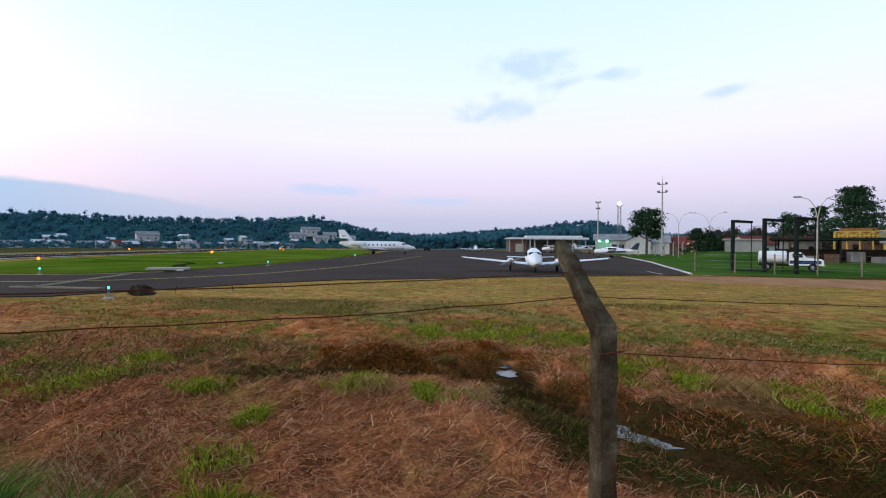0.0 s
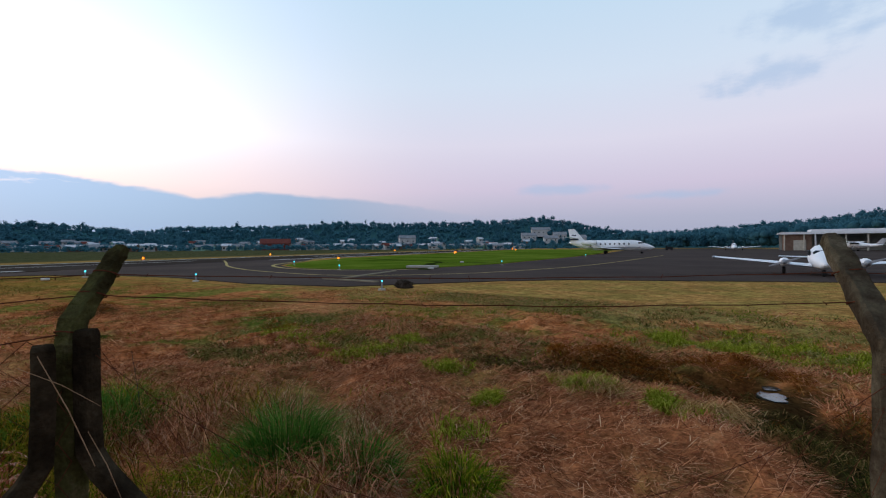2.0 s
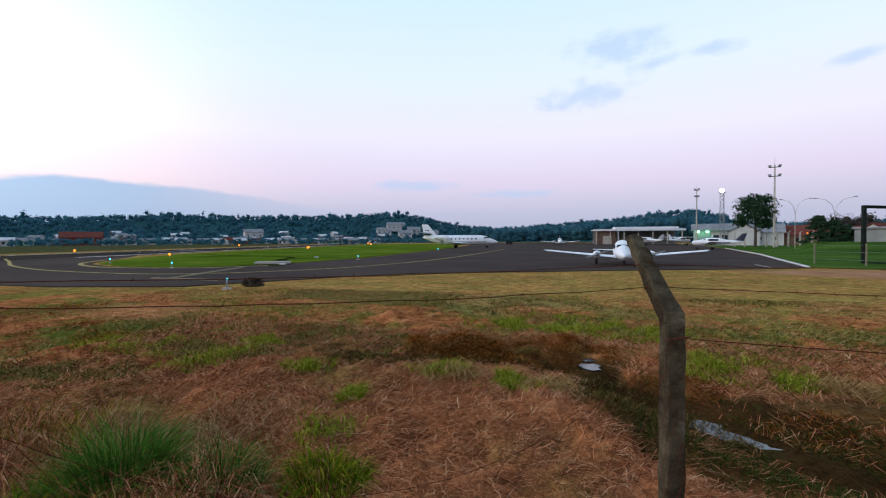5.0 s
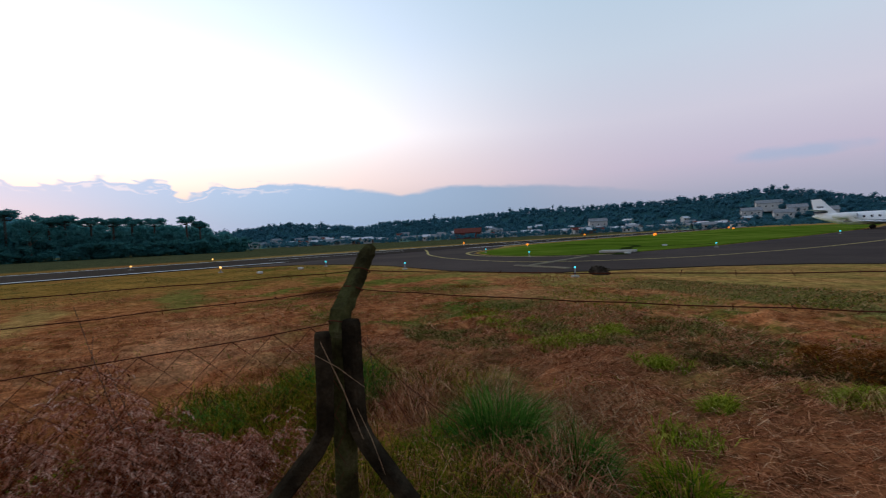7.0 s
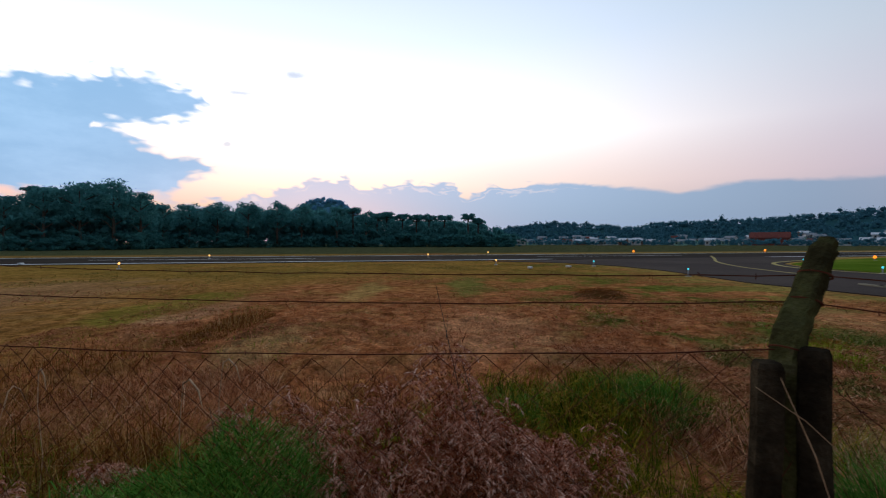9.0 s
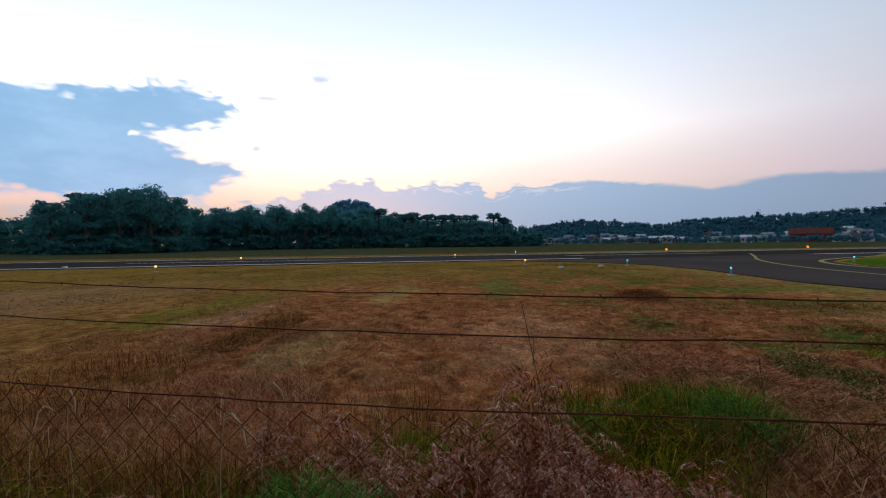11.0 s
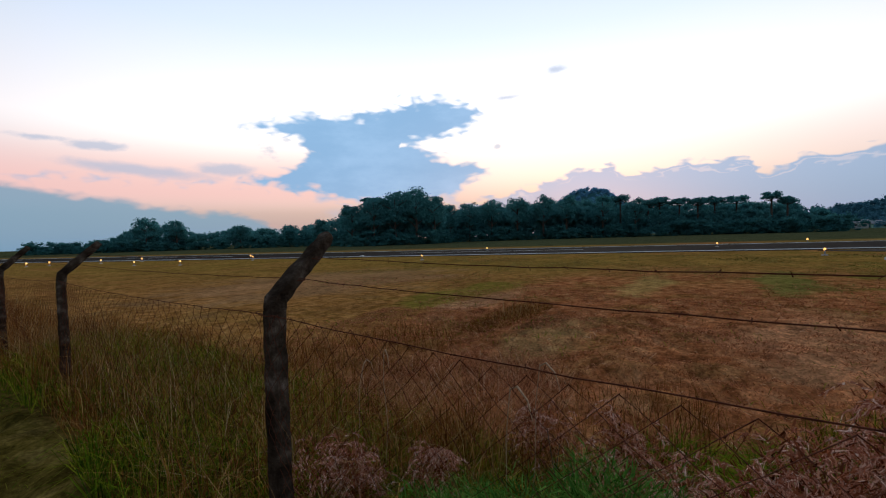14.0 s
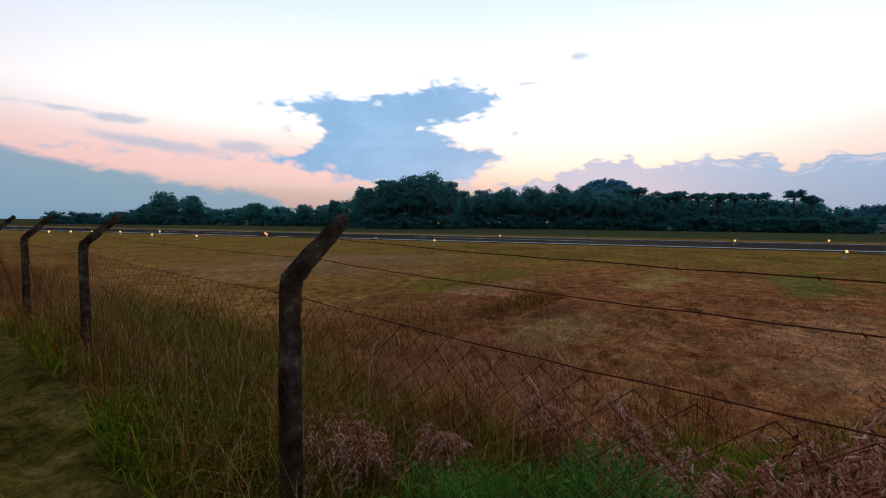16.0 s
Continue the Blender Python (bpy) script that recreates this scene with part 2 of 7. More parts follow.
# tints laid over the mown field: x, y, half widths, tint, strength
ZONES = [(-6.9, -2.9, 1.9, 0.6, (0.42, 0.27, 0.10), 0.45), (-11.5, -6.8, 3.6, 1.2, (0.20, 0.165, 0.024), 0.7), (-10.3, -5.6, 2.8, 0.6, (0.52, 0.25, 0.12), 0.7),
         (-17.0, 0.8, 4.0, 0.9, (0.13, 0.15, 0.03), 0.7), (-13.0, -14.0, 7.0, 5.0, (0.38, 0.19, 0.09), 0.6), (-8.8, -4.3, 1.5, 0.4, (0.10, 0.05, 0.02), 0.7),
         # the two near-black tints darken the ground under the tall fence grass
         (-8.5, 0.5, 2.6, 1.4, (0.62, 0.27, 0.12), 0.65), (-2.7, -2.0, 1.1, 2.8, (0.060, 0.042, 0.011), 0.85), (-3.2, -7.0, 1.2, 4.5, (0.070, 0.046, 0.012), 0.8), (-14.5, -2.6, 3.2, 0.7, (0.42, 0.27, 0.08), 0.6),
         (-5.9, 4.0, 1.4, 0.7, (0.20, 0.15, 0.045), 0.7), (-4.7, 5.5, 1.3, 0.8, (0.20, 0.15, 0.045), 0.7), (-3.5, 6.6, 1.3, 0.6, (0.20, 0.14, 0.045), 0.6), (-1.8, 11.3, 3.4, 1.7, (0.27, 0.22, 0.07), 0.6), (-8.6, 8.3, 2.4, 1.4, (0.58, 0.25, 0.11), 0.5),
         # first tint paints shade between the straws; last darkens the mound's foot
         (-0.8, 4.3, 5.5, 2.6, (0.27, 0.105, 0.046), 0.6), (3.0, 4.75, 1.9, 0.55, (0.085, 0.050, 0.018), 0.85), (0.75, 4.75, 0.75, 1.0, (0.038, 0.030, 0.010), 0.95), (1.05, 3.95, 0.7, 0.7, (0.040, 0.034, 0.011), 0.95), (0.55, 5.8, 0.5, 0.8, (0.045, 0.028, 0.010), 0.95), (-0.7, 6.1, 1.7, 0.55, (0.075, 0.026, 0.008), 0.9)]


def ground_material():
    m = bpy.data.materials.new("dry_mown_grass")
    m.use_nodes = True
    T = m.node_tree
    b = T.nodes["Principled BSDF"]
    tc = T.nodes.new("ShaderNodeTexCoord")
    v = tc.outputs["Object"]
    sp = T.nodes.new("ShaderNodeSeparateXYZ")
    T.links.new(v, sp.inputs[0])
    X, Y = sp.outputs[0], sp.outputs[1]
    big, mid, small, tiny = noisy(T, v, 0.09, 4.0, 0.55), noisy(T, v, 0.55, 6.0, 0.62), noisy(T, v, 3.0, 6.0, 0.65), noisy(T, v, 26.0, 4.0, 0.65)
    hay = ramp(T, small, [(0.25, (0.13, 0.037, 0.012)), (0.45, (0.32, 0.102, 0.034)), (0.58, (0.48, 0.180, 0.068)), (0.75, (0.60, 0.285, 0.125))])
    lush = soft_step(T, Y, 0.0, 4.0)
    green = ramp(T, small, [(0.3, (0.045, 0.060, 0.010)), (0.55, (0.13, 0.14, 0.022)), (0.75, (0.24, 0.20, 0.045))])
    olive = ramp(T, small, [(0.3, (0.20, 0.118, 0.022)), (0.7, (0.38, 0.21, 0.045))])
    col = blend(T, calc(T, "MULTIPLY", soft_step(T, calc(T, "MULTIPLY_ADD", soft_step(T, Y, 4.2, 6.5), 0.05, mid), 0.47, 0.62), calc(T, "MULTIPLY_ADD", lush, 0.75, 0.25)), hay, green)
    # verge beside the runway and the far field grow olive
    u = calc(T, "ADD", X, calc(T, "MULTIPLY", Y, 0.245))
    far = calc(T, "MULTIPLY", calc(T, "SUBTRACT", 1.0, soft_step(T, u, -26.0, -11.0)), soft_step(T, big, 0.30, 0.52))
    col = blend(T, calc(T, "MULTIPLY", far, 0.85), col, olive)
    south = calc(T, "SUBTRACT", 1.0, soft_step(T, calc(T, "ADD", Y, calc(T, "MULTIPLY", mid, 3.0)), -4.9, -3.6))
    col = blend(T, calc(T, "MULTIPLY", south, 0.5), col, olive)
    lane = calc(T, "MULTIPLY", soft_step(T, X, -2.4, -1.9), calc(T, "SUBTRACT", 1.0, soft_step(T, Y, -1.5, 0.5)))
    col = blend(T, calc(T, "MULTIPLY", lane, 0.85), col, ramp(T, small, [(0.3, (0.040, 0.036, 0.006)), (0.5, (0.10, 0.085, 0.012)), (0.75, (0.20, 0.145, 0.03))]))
    north = soft_step(T, calc(T, "ADD", Y, calc(T, "MULTIPLY", calc(T, "SUBTRACT", mid, 0.5), 8.0)), 7.0, 14.0)
    col = blend(T, calc(T, "MULTIPLY", north, 0.7), col, ramp(T, small, [(0.3, (0.28, 0.17, 0.045)), (0.7, (0.52, 0.32, 0.10))]))
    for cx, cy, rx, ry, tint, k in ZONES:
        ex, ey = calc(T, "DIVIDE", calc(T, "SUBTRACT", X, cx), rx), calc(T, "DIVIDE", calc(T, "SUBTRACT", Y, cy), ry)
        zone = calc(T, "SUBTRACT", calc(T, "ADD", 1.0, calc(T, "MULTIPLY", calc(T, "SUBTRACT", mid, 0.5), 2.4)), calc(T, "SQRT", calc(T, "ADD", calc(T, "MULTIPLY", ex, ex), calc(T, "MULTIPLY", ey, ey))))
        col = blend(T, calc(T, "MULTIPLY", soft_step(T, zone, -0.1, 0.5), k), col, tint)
    col = blend(T, calc(T, "SUBTRACT", 1.0, soft_step(T, u, -66, -58)), col, ramp(T, mid, [(0.3, (0.055, 0.062, 0.026)), (0.7, (0.105, 0.10, 0.045))]))
    # noise darkens gaps between straw clumps, painting their shade into the colour
    tangle = noisy(T, v, 4.2, 5.0, 0.72, 0.8)
    col = blend(T, 1.0, col, ramp(T, tangle, [(0.36, (0.64,) * 3), (0.48, (1.06,) * 3), (0.62, (1.40,) * 3)]), "MULTIPLY")
    patchy = noisy(T, v, 0.45, 9.0, 0.75)
    col = blend(T, 1.0, col, ramp(T, patchy, [(0.36, (0.70,) * 3), (0.5, (0.98,) * 3), (0.64, (1.25,) * 3)]), "MULTIPLY")
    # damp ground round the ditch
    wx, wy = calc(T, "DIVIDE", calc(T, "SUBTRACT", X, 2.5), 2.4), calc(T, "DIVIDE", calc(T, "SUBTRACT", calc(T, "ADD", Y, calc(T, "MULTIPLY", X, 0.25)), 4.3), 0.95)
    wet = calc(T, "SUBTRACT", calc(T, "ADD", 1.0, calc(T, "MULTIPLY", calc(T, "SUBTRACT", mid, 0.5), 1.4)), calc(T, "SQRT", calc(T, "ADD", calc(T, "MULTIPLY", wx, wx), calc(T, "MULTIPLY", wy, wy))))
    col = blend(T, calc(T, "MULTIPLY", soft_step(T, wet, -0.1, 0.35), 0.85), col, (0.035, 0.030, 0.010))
    for cx, cy, rx, ry, k in BARE_AND_SHADE:
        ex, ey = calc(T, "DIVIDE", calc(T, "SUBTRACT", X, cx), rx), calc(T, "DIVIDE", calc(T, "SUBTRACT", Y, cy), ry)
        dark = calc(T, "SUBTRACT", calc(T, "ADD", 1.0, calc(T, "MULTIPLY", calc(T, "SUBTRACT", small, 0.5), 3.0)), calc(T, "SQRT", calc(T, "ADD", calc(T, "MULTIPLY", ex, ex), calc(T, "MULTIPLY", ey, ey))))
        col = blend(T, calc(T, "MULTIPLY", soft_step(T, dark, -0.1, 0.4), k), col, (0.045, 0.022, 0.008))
    col = blend(T, 1.0, col, ramp(T, tiny, [(0.34, (0.58,) * 3), (0.64, (1.25,) * 3)]), "MULTIPLY")
    T.links.new(col, b.inputs["Base Color"])
    b.inputs["Roughness"].default_value, b.inputs["Specular IOR Level"].default_value = 0.95, 0.0
    bn = T.nodes.new("ShaderNodeBump")
    bn.inputs["Strength"].default_value, bn.inputs["Distance"].default_value = 0.9, 0.06
    T.links.new(calc(T, "ADD", calc(T, "MULTIPLY", small, 1.2), calc(T, "MULTIPLY", tiny, 0.4)), bn.inputs["Height"])
    T.links.new(bn.outputs[0], b.inputs["Normal"])
    return m


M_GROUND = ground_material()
M_HAY = material("straw_blades", [(0.0, (0.075, 0.022, 0.009)), (0.35, (0.33, 0.102, 0.041)), (0.7, (0.58, 0.225, 0.100)), (0.94, (0.66, 0.33, 0.17)), (1.0, (0.76, 0.49, 0.28))], source="island", rough=0.8)
M_BLADE = material("green_blades", [(0.0, (0.032, 0.065, 0.006)), (0.5, (0.13, 0.195, 0.007)), (0.85, (0.27, 0.26, 0.014)), (1.0, (0.46, 0.31, 0.05))], source="island", rough=0.7)
M_FRESH = material("fresh_green_blades", [(0.0, (0.12, 0.15, 0.008)), (0.6, (0.26, 0.30, 0.020)), (1.0, (0.48, 0.44, 0.07))], source="island", rough=0.65)
M_BLUEG = material("blue_green_blades", [(0.0, (0.026, 0.072, 0.010)), (0.7, (0.088, 0.205, 0.026)), (1.0, (0.18, 0.30, 0.05))], source="island", rough=0.7)
M_RED = material("red_brown_stalks", [(0.0, (0.075, 0.028, 0.006)), (0.5, (0.25, 0.085, 0.018)), (0.8, (0.40, 0.17, 0.042)), (1.0, (0.56, 0.34, 0.11))], source="island", rough=0.85)
M_PINK = material("pink_seed_plumes", [(0.0, (0.060, 0.018, 0.007)), (0.5, (0.25, 0.068, 0.028)), (0.85, (0.45, 0.150, 0.068)), (1.0, (0.62, 0.29, 0.16))], source="island", rough=0.85)
M_OLIVE = material("dull_olive_blades", [(0.0, (0.026, 0.040, 0.003)), (0.5, (0.110, 0.120, 0.005)), (0.85, (0.27, 0.19, 0.012)), (1.0, (0.48, 0.28, 0.04))], source="island", rough=0.8)
M_STUBBLE = material("mown_stubble", [(0.0, (0.20, 0.060, 0.024)), (0.5, (0.46, 0.155, 0.064)), (1.0, (0.64, 0.28, 0.13))], source="island", rough=0.85)
M_MOUND = material("dark_dead_stalks", [(0.0, (0.05, 0.014, 0.003)), (0.5, (0.20, 0.054, 0.008)), (0.85, (0.34, 0.11, 0.018)), (1.0, (0.48, 0.22, 0.05))], source="island", rough=0.85)
# darker brown-olive weeds for the ditch and the foot of the mound
M_DARK_WEED = material("dark_brown_weeds", [(0.0, (0.022, 0.020, 0.006)), (0.5, (0.070, 0.058, 0.014)), (0.85, (0.16, 0.088, 0.026)), (1.0, (0.34, 0.20, 0.08))], source="island", rough=0.85)
M_TIPS = material("pale_plume_tips", [(0.0, (0.30, 0.090, 0.045)), (0.5, (0.58, 0.24, 0.145)), (0.75, (0.78, 0.44, 0.30)), (1.0, (0.92, 0.68, 0.53))], source="island", rough=0.85)
M_ASPHALT = material("weathered_asphalt", [(0.3, (0.048, 0.034, 0.029)), (0.5, (0.069, 0.050, 0.042)), (0.7, (0.094, 0.068, 0.056))], scale=0.12, rough=0.97, bump=0.4, bump_scale=30, fine=0.3, spec=0.04)
M_RUNWAY = material("dark_runway_asphalt", [(0.3, (0.024, 0.017, 0.012)), (0.5, (0.034, 0.025, 0.018)), (0.7, (0.048, 0.036, 0.026))], scale=0.12, rough=0.97, bump=0.4, bump_scale=30, fine=0.3, spec=0.02)
M_TUFT = material("tan_mown_tufts", [(0.0, (0.24, 0.115, 0.040)), (0.5, (0.44, 0.24, 0.085)), (1.0, (0.60, 0.37, 0.16))], source="island", rough=0.85)
M_TUFT_O = material("dull_olive_tufts", [(0.0, (0.14, 0.105, 0.022)), (0.5, (0.27, 0.20, 0.045)), (1.0, (0.44, 0.30, 0.09))], source="island", rough=0.85)
M_LAWN_D = material("watered_green_lawn", [(0.34, (0.042, 0.094, 0.018)), (0.5, (0.072, 0.142, 0.026)), (0.64, (0.115, 0.185, 0.038))], scale=0.11, rough=0.9, bump=0.8, bump_scale=7, fine=0.4)
M_LAWN = material("mown_green_lawn", [(0.34, (0.065, 0.115, 0.010)), (0.5, (0.125, 0.195, 0.018)), (0.64, (0.22, 0.27, 0.036))], scale=0.11, rough=0.9, bump=0.8, bump_scale=7, fine=0.4)
M_PAINT_W = material("worn_white_paint", [(0.3, (0.55, 0.54, 0.50)), (0.6, (0.75, 0.74, 0.70))], scale=3, rough=0.7, fine=0.2)
M_PAINT_Y = material("worn_yellow_paint", [(0.3, (0.42, 0.33, 0.13)), (0.7, (0.60, 0.48, 0.20))], scale=3, rough=0.7, fine=0.2)
M_CONC = material("aged_concrete", [(0.25, (0.014, 0.009, 0.006)), (0.42, (0.040, 0.027, 0.018)), (0.56, (0.085, 0.060, 0.042)), (0.66, (0.16, 0.12, 0.09)), (0.80, (0.32, 0.27, 0.22))], scale=9, rough=0.9, bump=0.8, bump_scale=60, fine=0.35)
M_CONC_L = material("pale_concrete", [(0.3, (0.42, 0.39, 0.33)), (0.7, (0.58, 0.55, 0.48))], scale=2, rough=0.85, bump=0.3, bump_scale=30, fine=0.2)
M_CONC_D = material("dull_stained_concrete", [(0.3, (0.22, 0.18, 0.12)), (0.7, (0.36, 0.31, 0.22))], scale=2, rough=0.9, fine=0.3)
M_LICHEN = material("lichen_covered_concrete", [(0.25, (0.016, 0.012, 0.006)), (0.42, (0.050, 0.042, 0.018)), (0.58, (0.100, 0.096, 0.034)), (0.70, (0.16, 0.135, 0.070)), (0.85, (0.28, 0.25, 0.18))], scale=9, rough=0.9, bump=0.8, bump_scale=60, fine=0.35)
M_MIXED = material("stained_mossy_concrete", [(0.25, (0.024, 0.018, 0.011)), (0.42, (0.070, 0.052, 0.034)), (0.56, (0.120, 0.098, 0.062)), (0.68, (0.20, 0.165, 0.115)), (0.82, (0.36, 0.31, 0.25))], scale=9, rough=0.9, bump=0.8, bump_scale=60, fine=0.35)
M_BRACE = material("dark_stained_concrete", [(0.25, (0.012, 0.009, 0.006)), (0.45, (0.036, 0.026, 0.016)), (0.7, (0.095, 0.070, 0.042))], scale=11, rough=0.95, bump=0.8, bump_scale=50, fine=0.35)
M_RUST = material("rusted_wire", [(0.3, (0.07, 0.024, 0.014)), (0.7, (0.17, 0.055, 0.030))], scale=30, rough=0.8, metal=0.3)
M_WHITE = material("white_gloss_paint", [(0.3, (0.88, 0.89, 0.91)), (0.7, (0.93, 0.93, 0.93))], scale=0.8, rough=0.35, spec=0.5)
M_NAVY = material("navy_gloss_paint", [(0.3, (0.012, 0.02, 0.05)), (0.7, (0.02, 0.03, 0.07))], scale=0.8, rough=0.3, spec=0.5)
M_GREYM = material("grey_painted_metal", [(0.3, (0.24, 0.25, 0.27)), (0.7, (0.34, 0.35, 0.37))], scale=1.5, rough=0.45, metal=0.2)
M_RUBBER = material("black_rubber", [(0.3, (0.015, 0.015, 0.015)), (0.7, (0.03, 0.03, 0.03))], rough=0.8)
M_GLASS = material("dark_glass", [(0.3, (0.01, 0.012, 0.015)), (0.7, (0.02, 0.025, 0.03))], rough=0.08, spec=0.7)
M_STEEL_D = material("dark_green_steel", [(0.3, (0.012, 0.018, 0.016)), (0.7, (0.028, 0.036, 0.03))], scale=3, rough=0.6)
# teal haze over the western wood is put into this leaf colour
M_LEAF = leaf_mat("hazed_wood_foliage", [(0.0, (0.074, 0.245, 0.245)), (0.5, (0.082, 0.265, 0.262)), (1.0, (0.094, 0.285, 0.276))])
# blue of distance haze is painted into the hill leaves
M_LEAF_F = leaf_mat("hazed_hill_foliage", [(0.0, (0.054, 0.165, 0.215)), (0.5, (0.062, 0.180, 0.235)), (1.0, (0.074, 0.205, 0.255))])
# same hazed hue, darkened for the less hazy foot of the wood
M_LEAF_D = leaf_mat("hazed_dark_undergrowth", [(0.0, (0.046, 0.165, 0.162)), (0.5, (0.056, 0.190, 0.180)), (1.0, (0.070, 0.215, 0.195))])
# paler blue paints the thicker haze over the far hilltop
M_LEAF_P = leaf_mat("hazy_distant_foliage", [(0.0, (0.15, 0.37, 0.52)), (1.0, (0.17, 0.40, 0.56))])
M_LEAF_N = material("dark_green_foliage", [(0.0, (0.016, 0.038, 0.022)), (0.5, (0.028, 0.062, 0.034)), (1.0, (0.055, 0.10, 0.050))], source="island", rough=0.75)
M_BARK = material("grey_brown_bark", [(0.3, (0.05, 0.04, 0.03)), (0.7, (0.12, 0.10, 0.08))], scale=6, rough=0.95, bump=0.8, bump_scale=20)
# hill soil carries the same haze blue in its colour
M_HILL = material("hazed_hill_soil_and_scrub", [(0.3, (0.025, 0.085, 0.10)), (0.7, (0.04, 0.11, 0.11))], scale=0.05, rough=0.95, bump=0.5, bump_scale=1)
M_SOIL = material("dry_red_soil", [(0.3, (0.36, 0.17, 0.085)), (0.7, (0.56, 0.31, 0.17))], scale=0.7, rough=0.95, bump=0.6, bump_scale=8, fine=0.3)
M_WATER = material("still_ditch_water", [(0.3, (0.012, 0.016, 0.016)), (0.7, (0.03, 0.04, 0.035))], scale=4, rough=0.04, spec=1.0, bump=0.08, bump_scale=9)
M_WALL_W = material("white_render_wall", [(0.3, (0.50, 0.50, 0.49)), (0.7, (0.64, 0.64, 0.62))], scale=0.6, rough=0.85, fine=0.1)
M_WALL_D = material("dull_grey_render_wall", [(0.3, (0.25, 0.26, 0.25)), (0.7, (0.36, 0.37, 0.35))], scale=0.6, rough=0.85, fine=0.15)
M_WALL_G = material("pale_green_wall", [(0.3, (0.22, 0.40, 0.32)), (0.7, (0.30, 0.48, 0.38))], scale=0.6, rough=0.85)
M_WALL_B = material("brown_brick_wall", [(0.3, (0.16, 0.10, 0.075)), (0.7, (0.26, 0.17, 0.125))], scale=1.2, rough=0.9, fine=0.25)
M_WALL_Y = material("ochre_yellow_wall", [(0.3, (0.50, 0.33, 0.05)), (0.7, (0.62, 0.42, 0.08))], scale=0.8, rough=0.85)
M_TILE = material("terracotta_roof_tile", [(0.3, (0.16, 0.050, 0.040)), (0.7, (0.27, 0.090, 0.070))], scale=1.2, rough=0.85, fine=0.3, bump_scale=12)
M_ROOF_G = material("grey_fibre_cement_roof", [(0.3, (0.20, 0.21, 0.22)), (0.7, (0.34, 0.35, 0.36))], scale=0.8, rough=0.8)
M_ROOF_O = material("weathered_orange_roof", [(0.3, (0.26, 0.11, 0.035)), (0.7, (0.42, 0.20, 0.07))], scale=1.2, rough=0.85, fine=0.3, bump_scale=12)
M_ROOF_W = material("white_metal_roof", [(0.3, (0.62, 0.63, 0.65)), (0.7, (0.76, 0.77, 0.78))], scale=0.5, rough=0.5)
M_BLUE = material("blue_plastic", [(0.3, (0.01, 0.03, 0.12)), (0.7, (0.02, 0.05, 0.18))], rough=0.4)
M_AMBER = glow_mat("amber_lamp", (1.0, 0.24, 0.012), 2.6)
M_WARMW = glow_mat("warm_white_lamp", (1.0, 0.46, 0.12), 3.6)
M_CYAN = glow_mat("blue_green_lamp", (0.06, 0.65, 0.80), 2.5)
M_FLOOD = glow_mat("white_flood_lamp", (0.95, 1.0, 0.97), 30.0)
M_GREENL = glow_mat("greenish_lamp", (0.45, 1.0, 0.72), 18.0)
# dark colour that stands for the shade inside the open shelter
M_SHADE = material("shelter_shade_brown", [(0.3, (0.03, 0.025, 0.02)), (0.7, (0.075, 0.06, 0.045))], scale=1.5, rough=0.9, fine=0.3)


# ---- geometry helpers ----
def merge(*geos):
    V, F = [], []
    for v, f in geos:
        n = len(V)
        V.extend(v)
        F.extend(tuple(i + n for i in q) for q in f)
    return V, F


def box(cx, cy, cz, sx, sy, sz, c=0.0, rot=0.0):
    """A box about its centre with chamfered edges, turned about z."""
    c = min(c, sx / 3, sy / 3, sz / 3)
    hx, hy, hz = sx / 2, sy / 2, sz / 2
    bm = bmesh.new()
    bmesh.ops.create_cube(bm, size=1.0, matrix=Matrix.Diagonal((sx, sy, sz, 1)))
    if c > 0:
        bmesh.ops.bevel(bm, geom=bm.edges[:], offset=c, segments=1, affect="EDGES")
    R = Matrix.Rotation(radians(rot), 3, "Z")
    o = Vector((cx, cy, cz))
    V = [tuple(R @ v.co + o) for v in bm.verts]
    F = [tuple(v.index for v in f.verts) for f in bm.faces]
    bm.free()
    return V, F


def tube(points, radii, n=8, caps=True, flat=(1.0, 1.0)):
    """A tube along points, with a radius for each."""
    P = [Vector(p) for p in points]
    if not hasattr(radii, "__len__"):
        radii = [radii] * len(P)
    V, F = [], []
    up = None
    for k, p in enumerate(P):
        d = (P[min(k + 1, len(P) - 1)] - P[max(k - 1, 0)]).normalized()
        ref = Vector((0, 0, 1)) if abs(d.z) < 0.9 else Vector((1, 0, 0))
        a = d.cross(ref).normalized()
        b = a.cross(d)
        for j in range(n):
            w = 2 * math.pi * (j + 0.5) / n
            V.append(tuple(p + a * math.cos(w) * radii[k] * flat[0] + b * math.sin(w) * radii[k] * flat[1]))
    for k in range(len(P) - 1):
        for j in range(n):
            F.append((k * n + j, k * n + (j + 1) % n, (k + 1) * n + (j + 1) % n, (k + 1) * n + j))
    if caps:
        F.append(tuple(range(n - 1, -1, -1)))
        F.append(tuple((len(P) - 1) * n + j for j in range(n)))
    return V, F


def loft(rings):
    n = len(rings[0])
    V = [tuple(p) for r in rings for p in r]
    F = [(k * n + j, k * n + (j + 1) % n, (k + 1) * n + (j + 1) % n, (k + 1) * n + j) for k in range(len(rings) - 1) for j in range(n)]
    F += [tuple(range(n - 1, -1, -1)), tuple((len(rings) - 1) * n + j for j in range(n))]
    return V, F


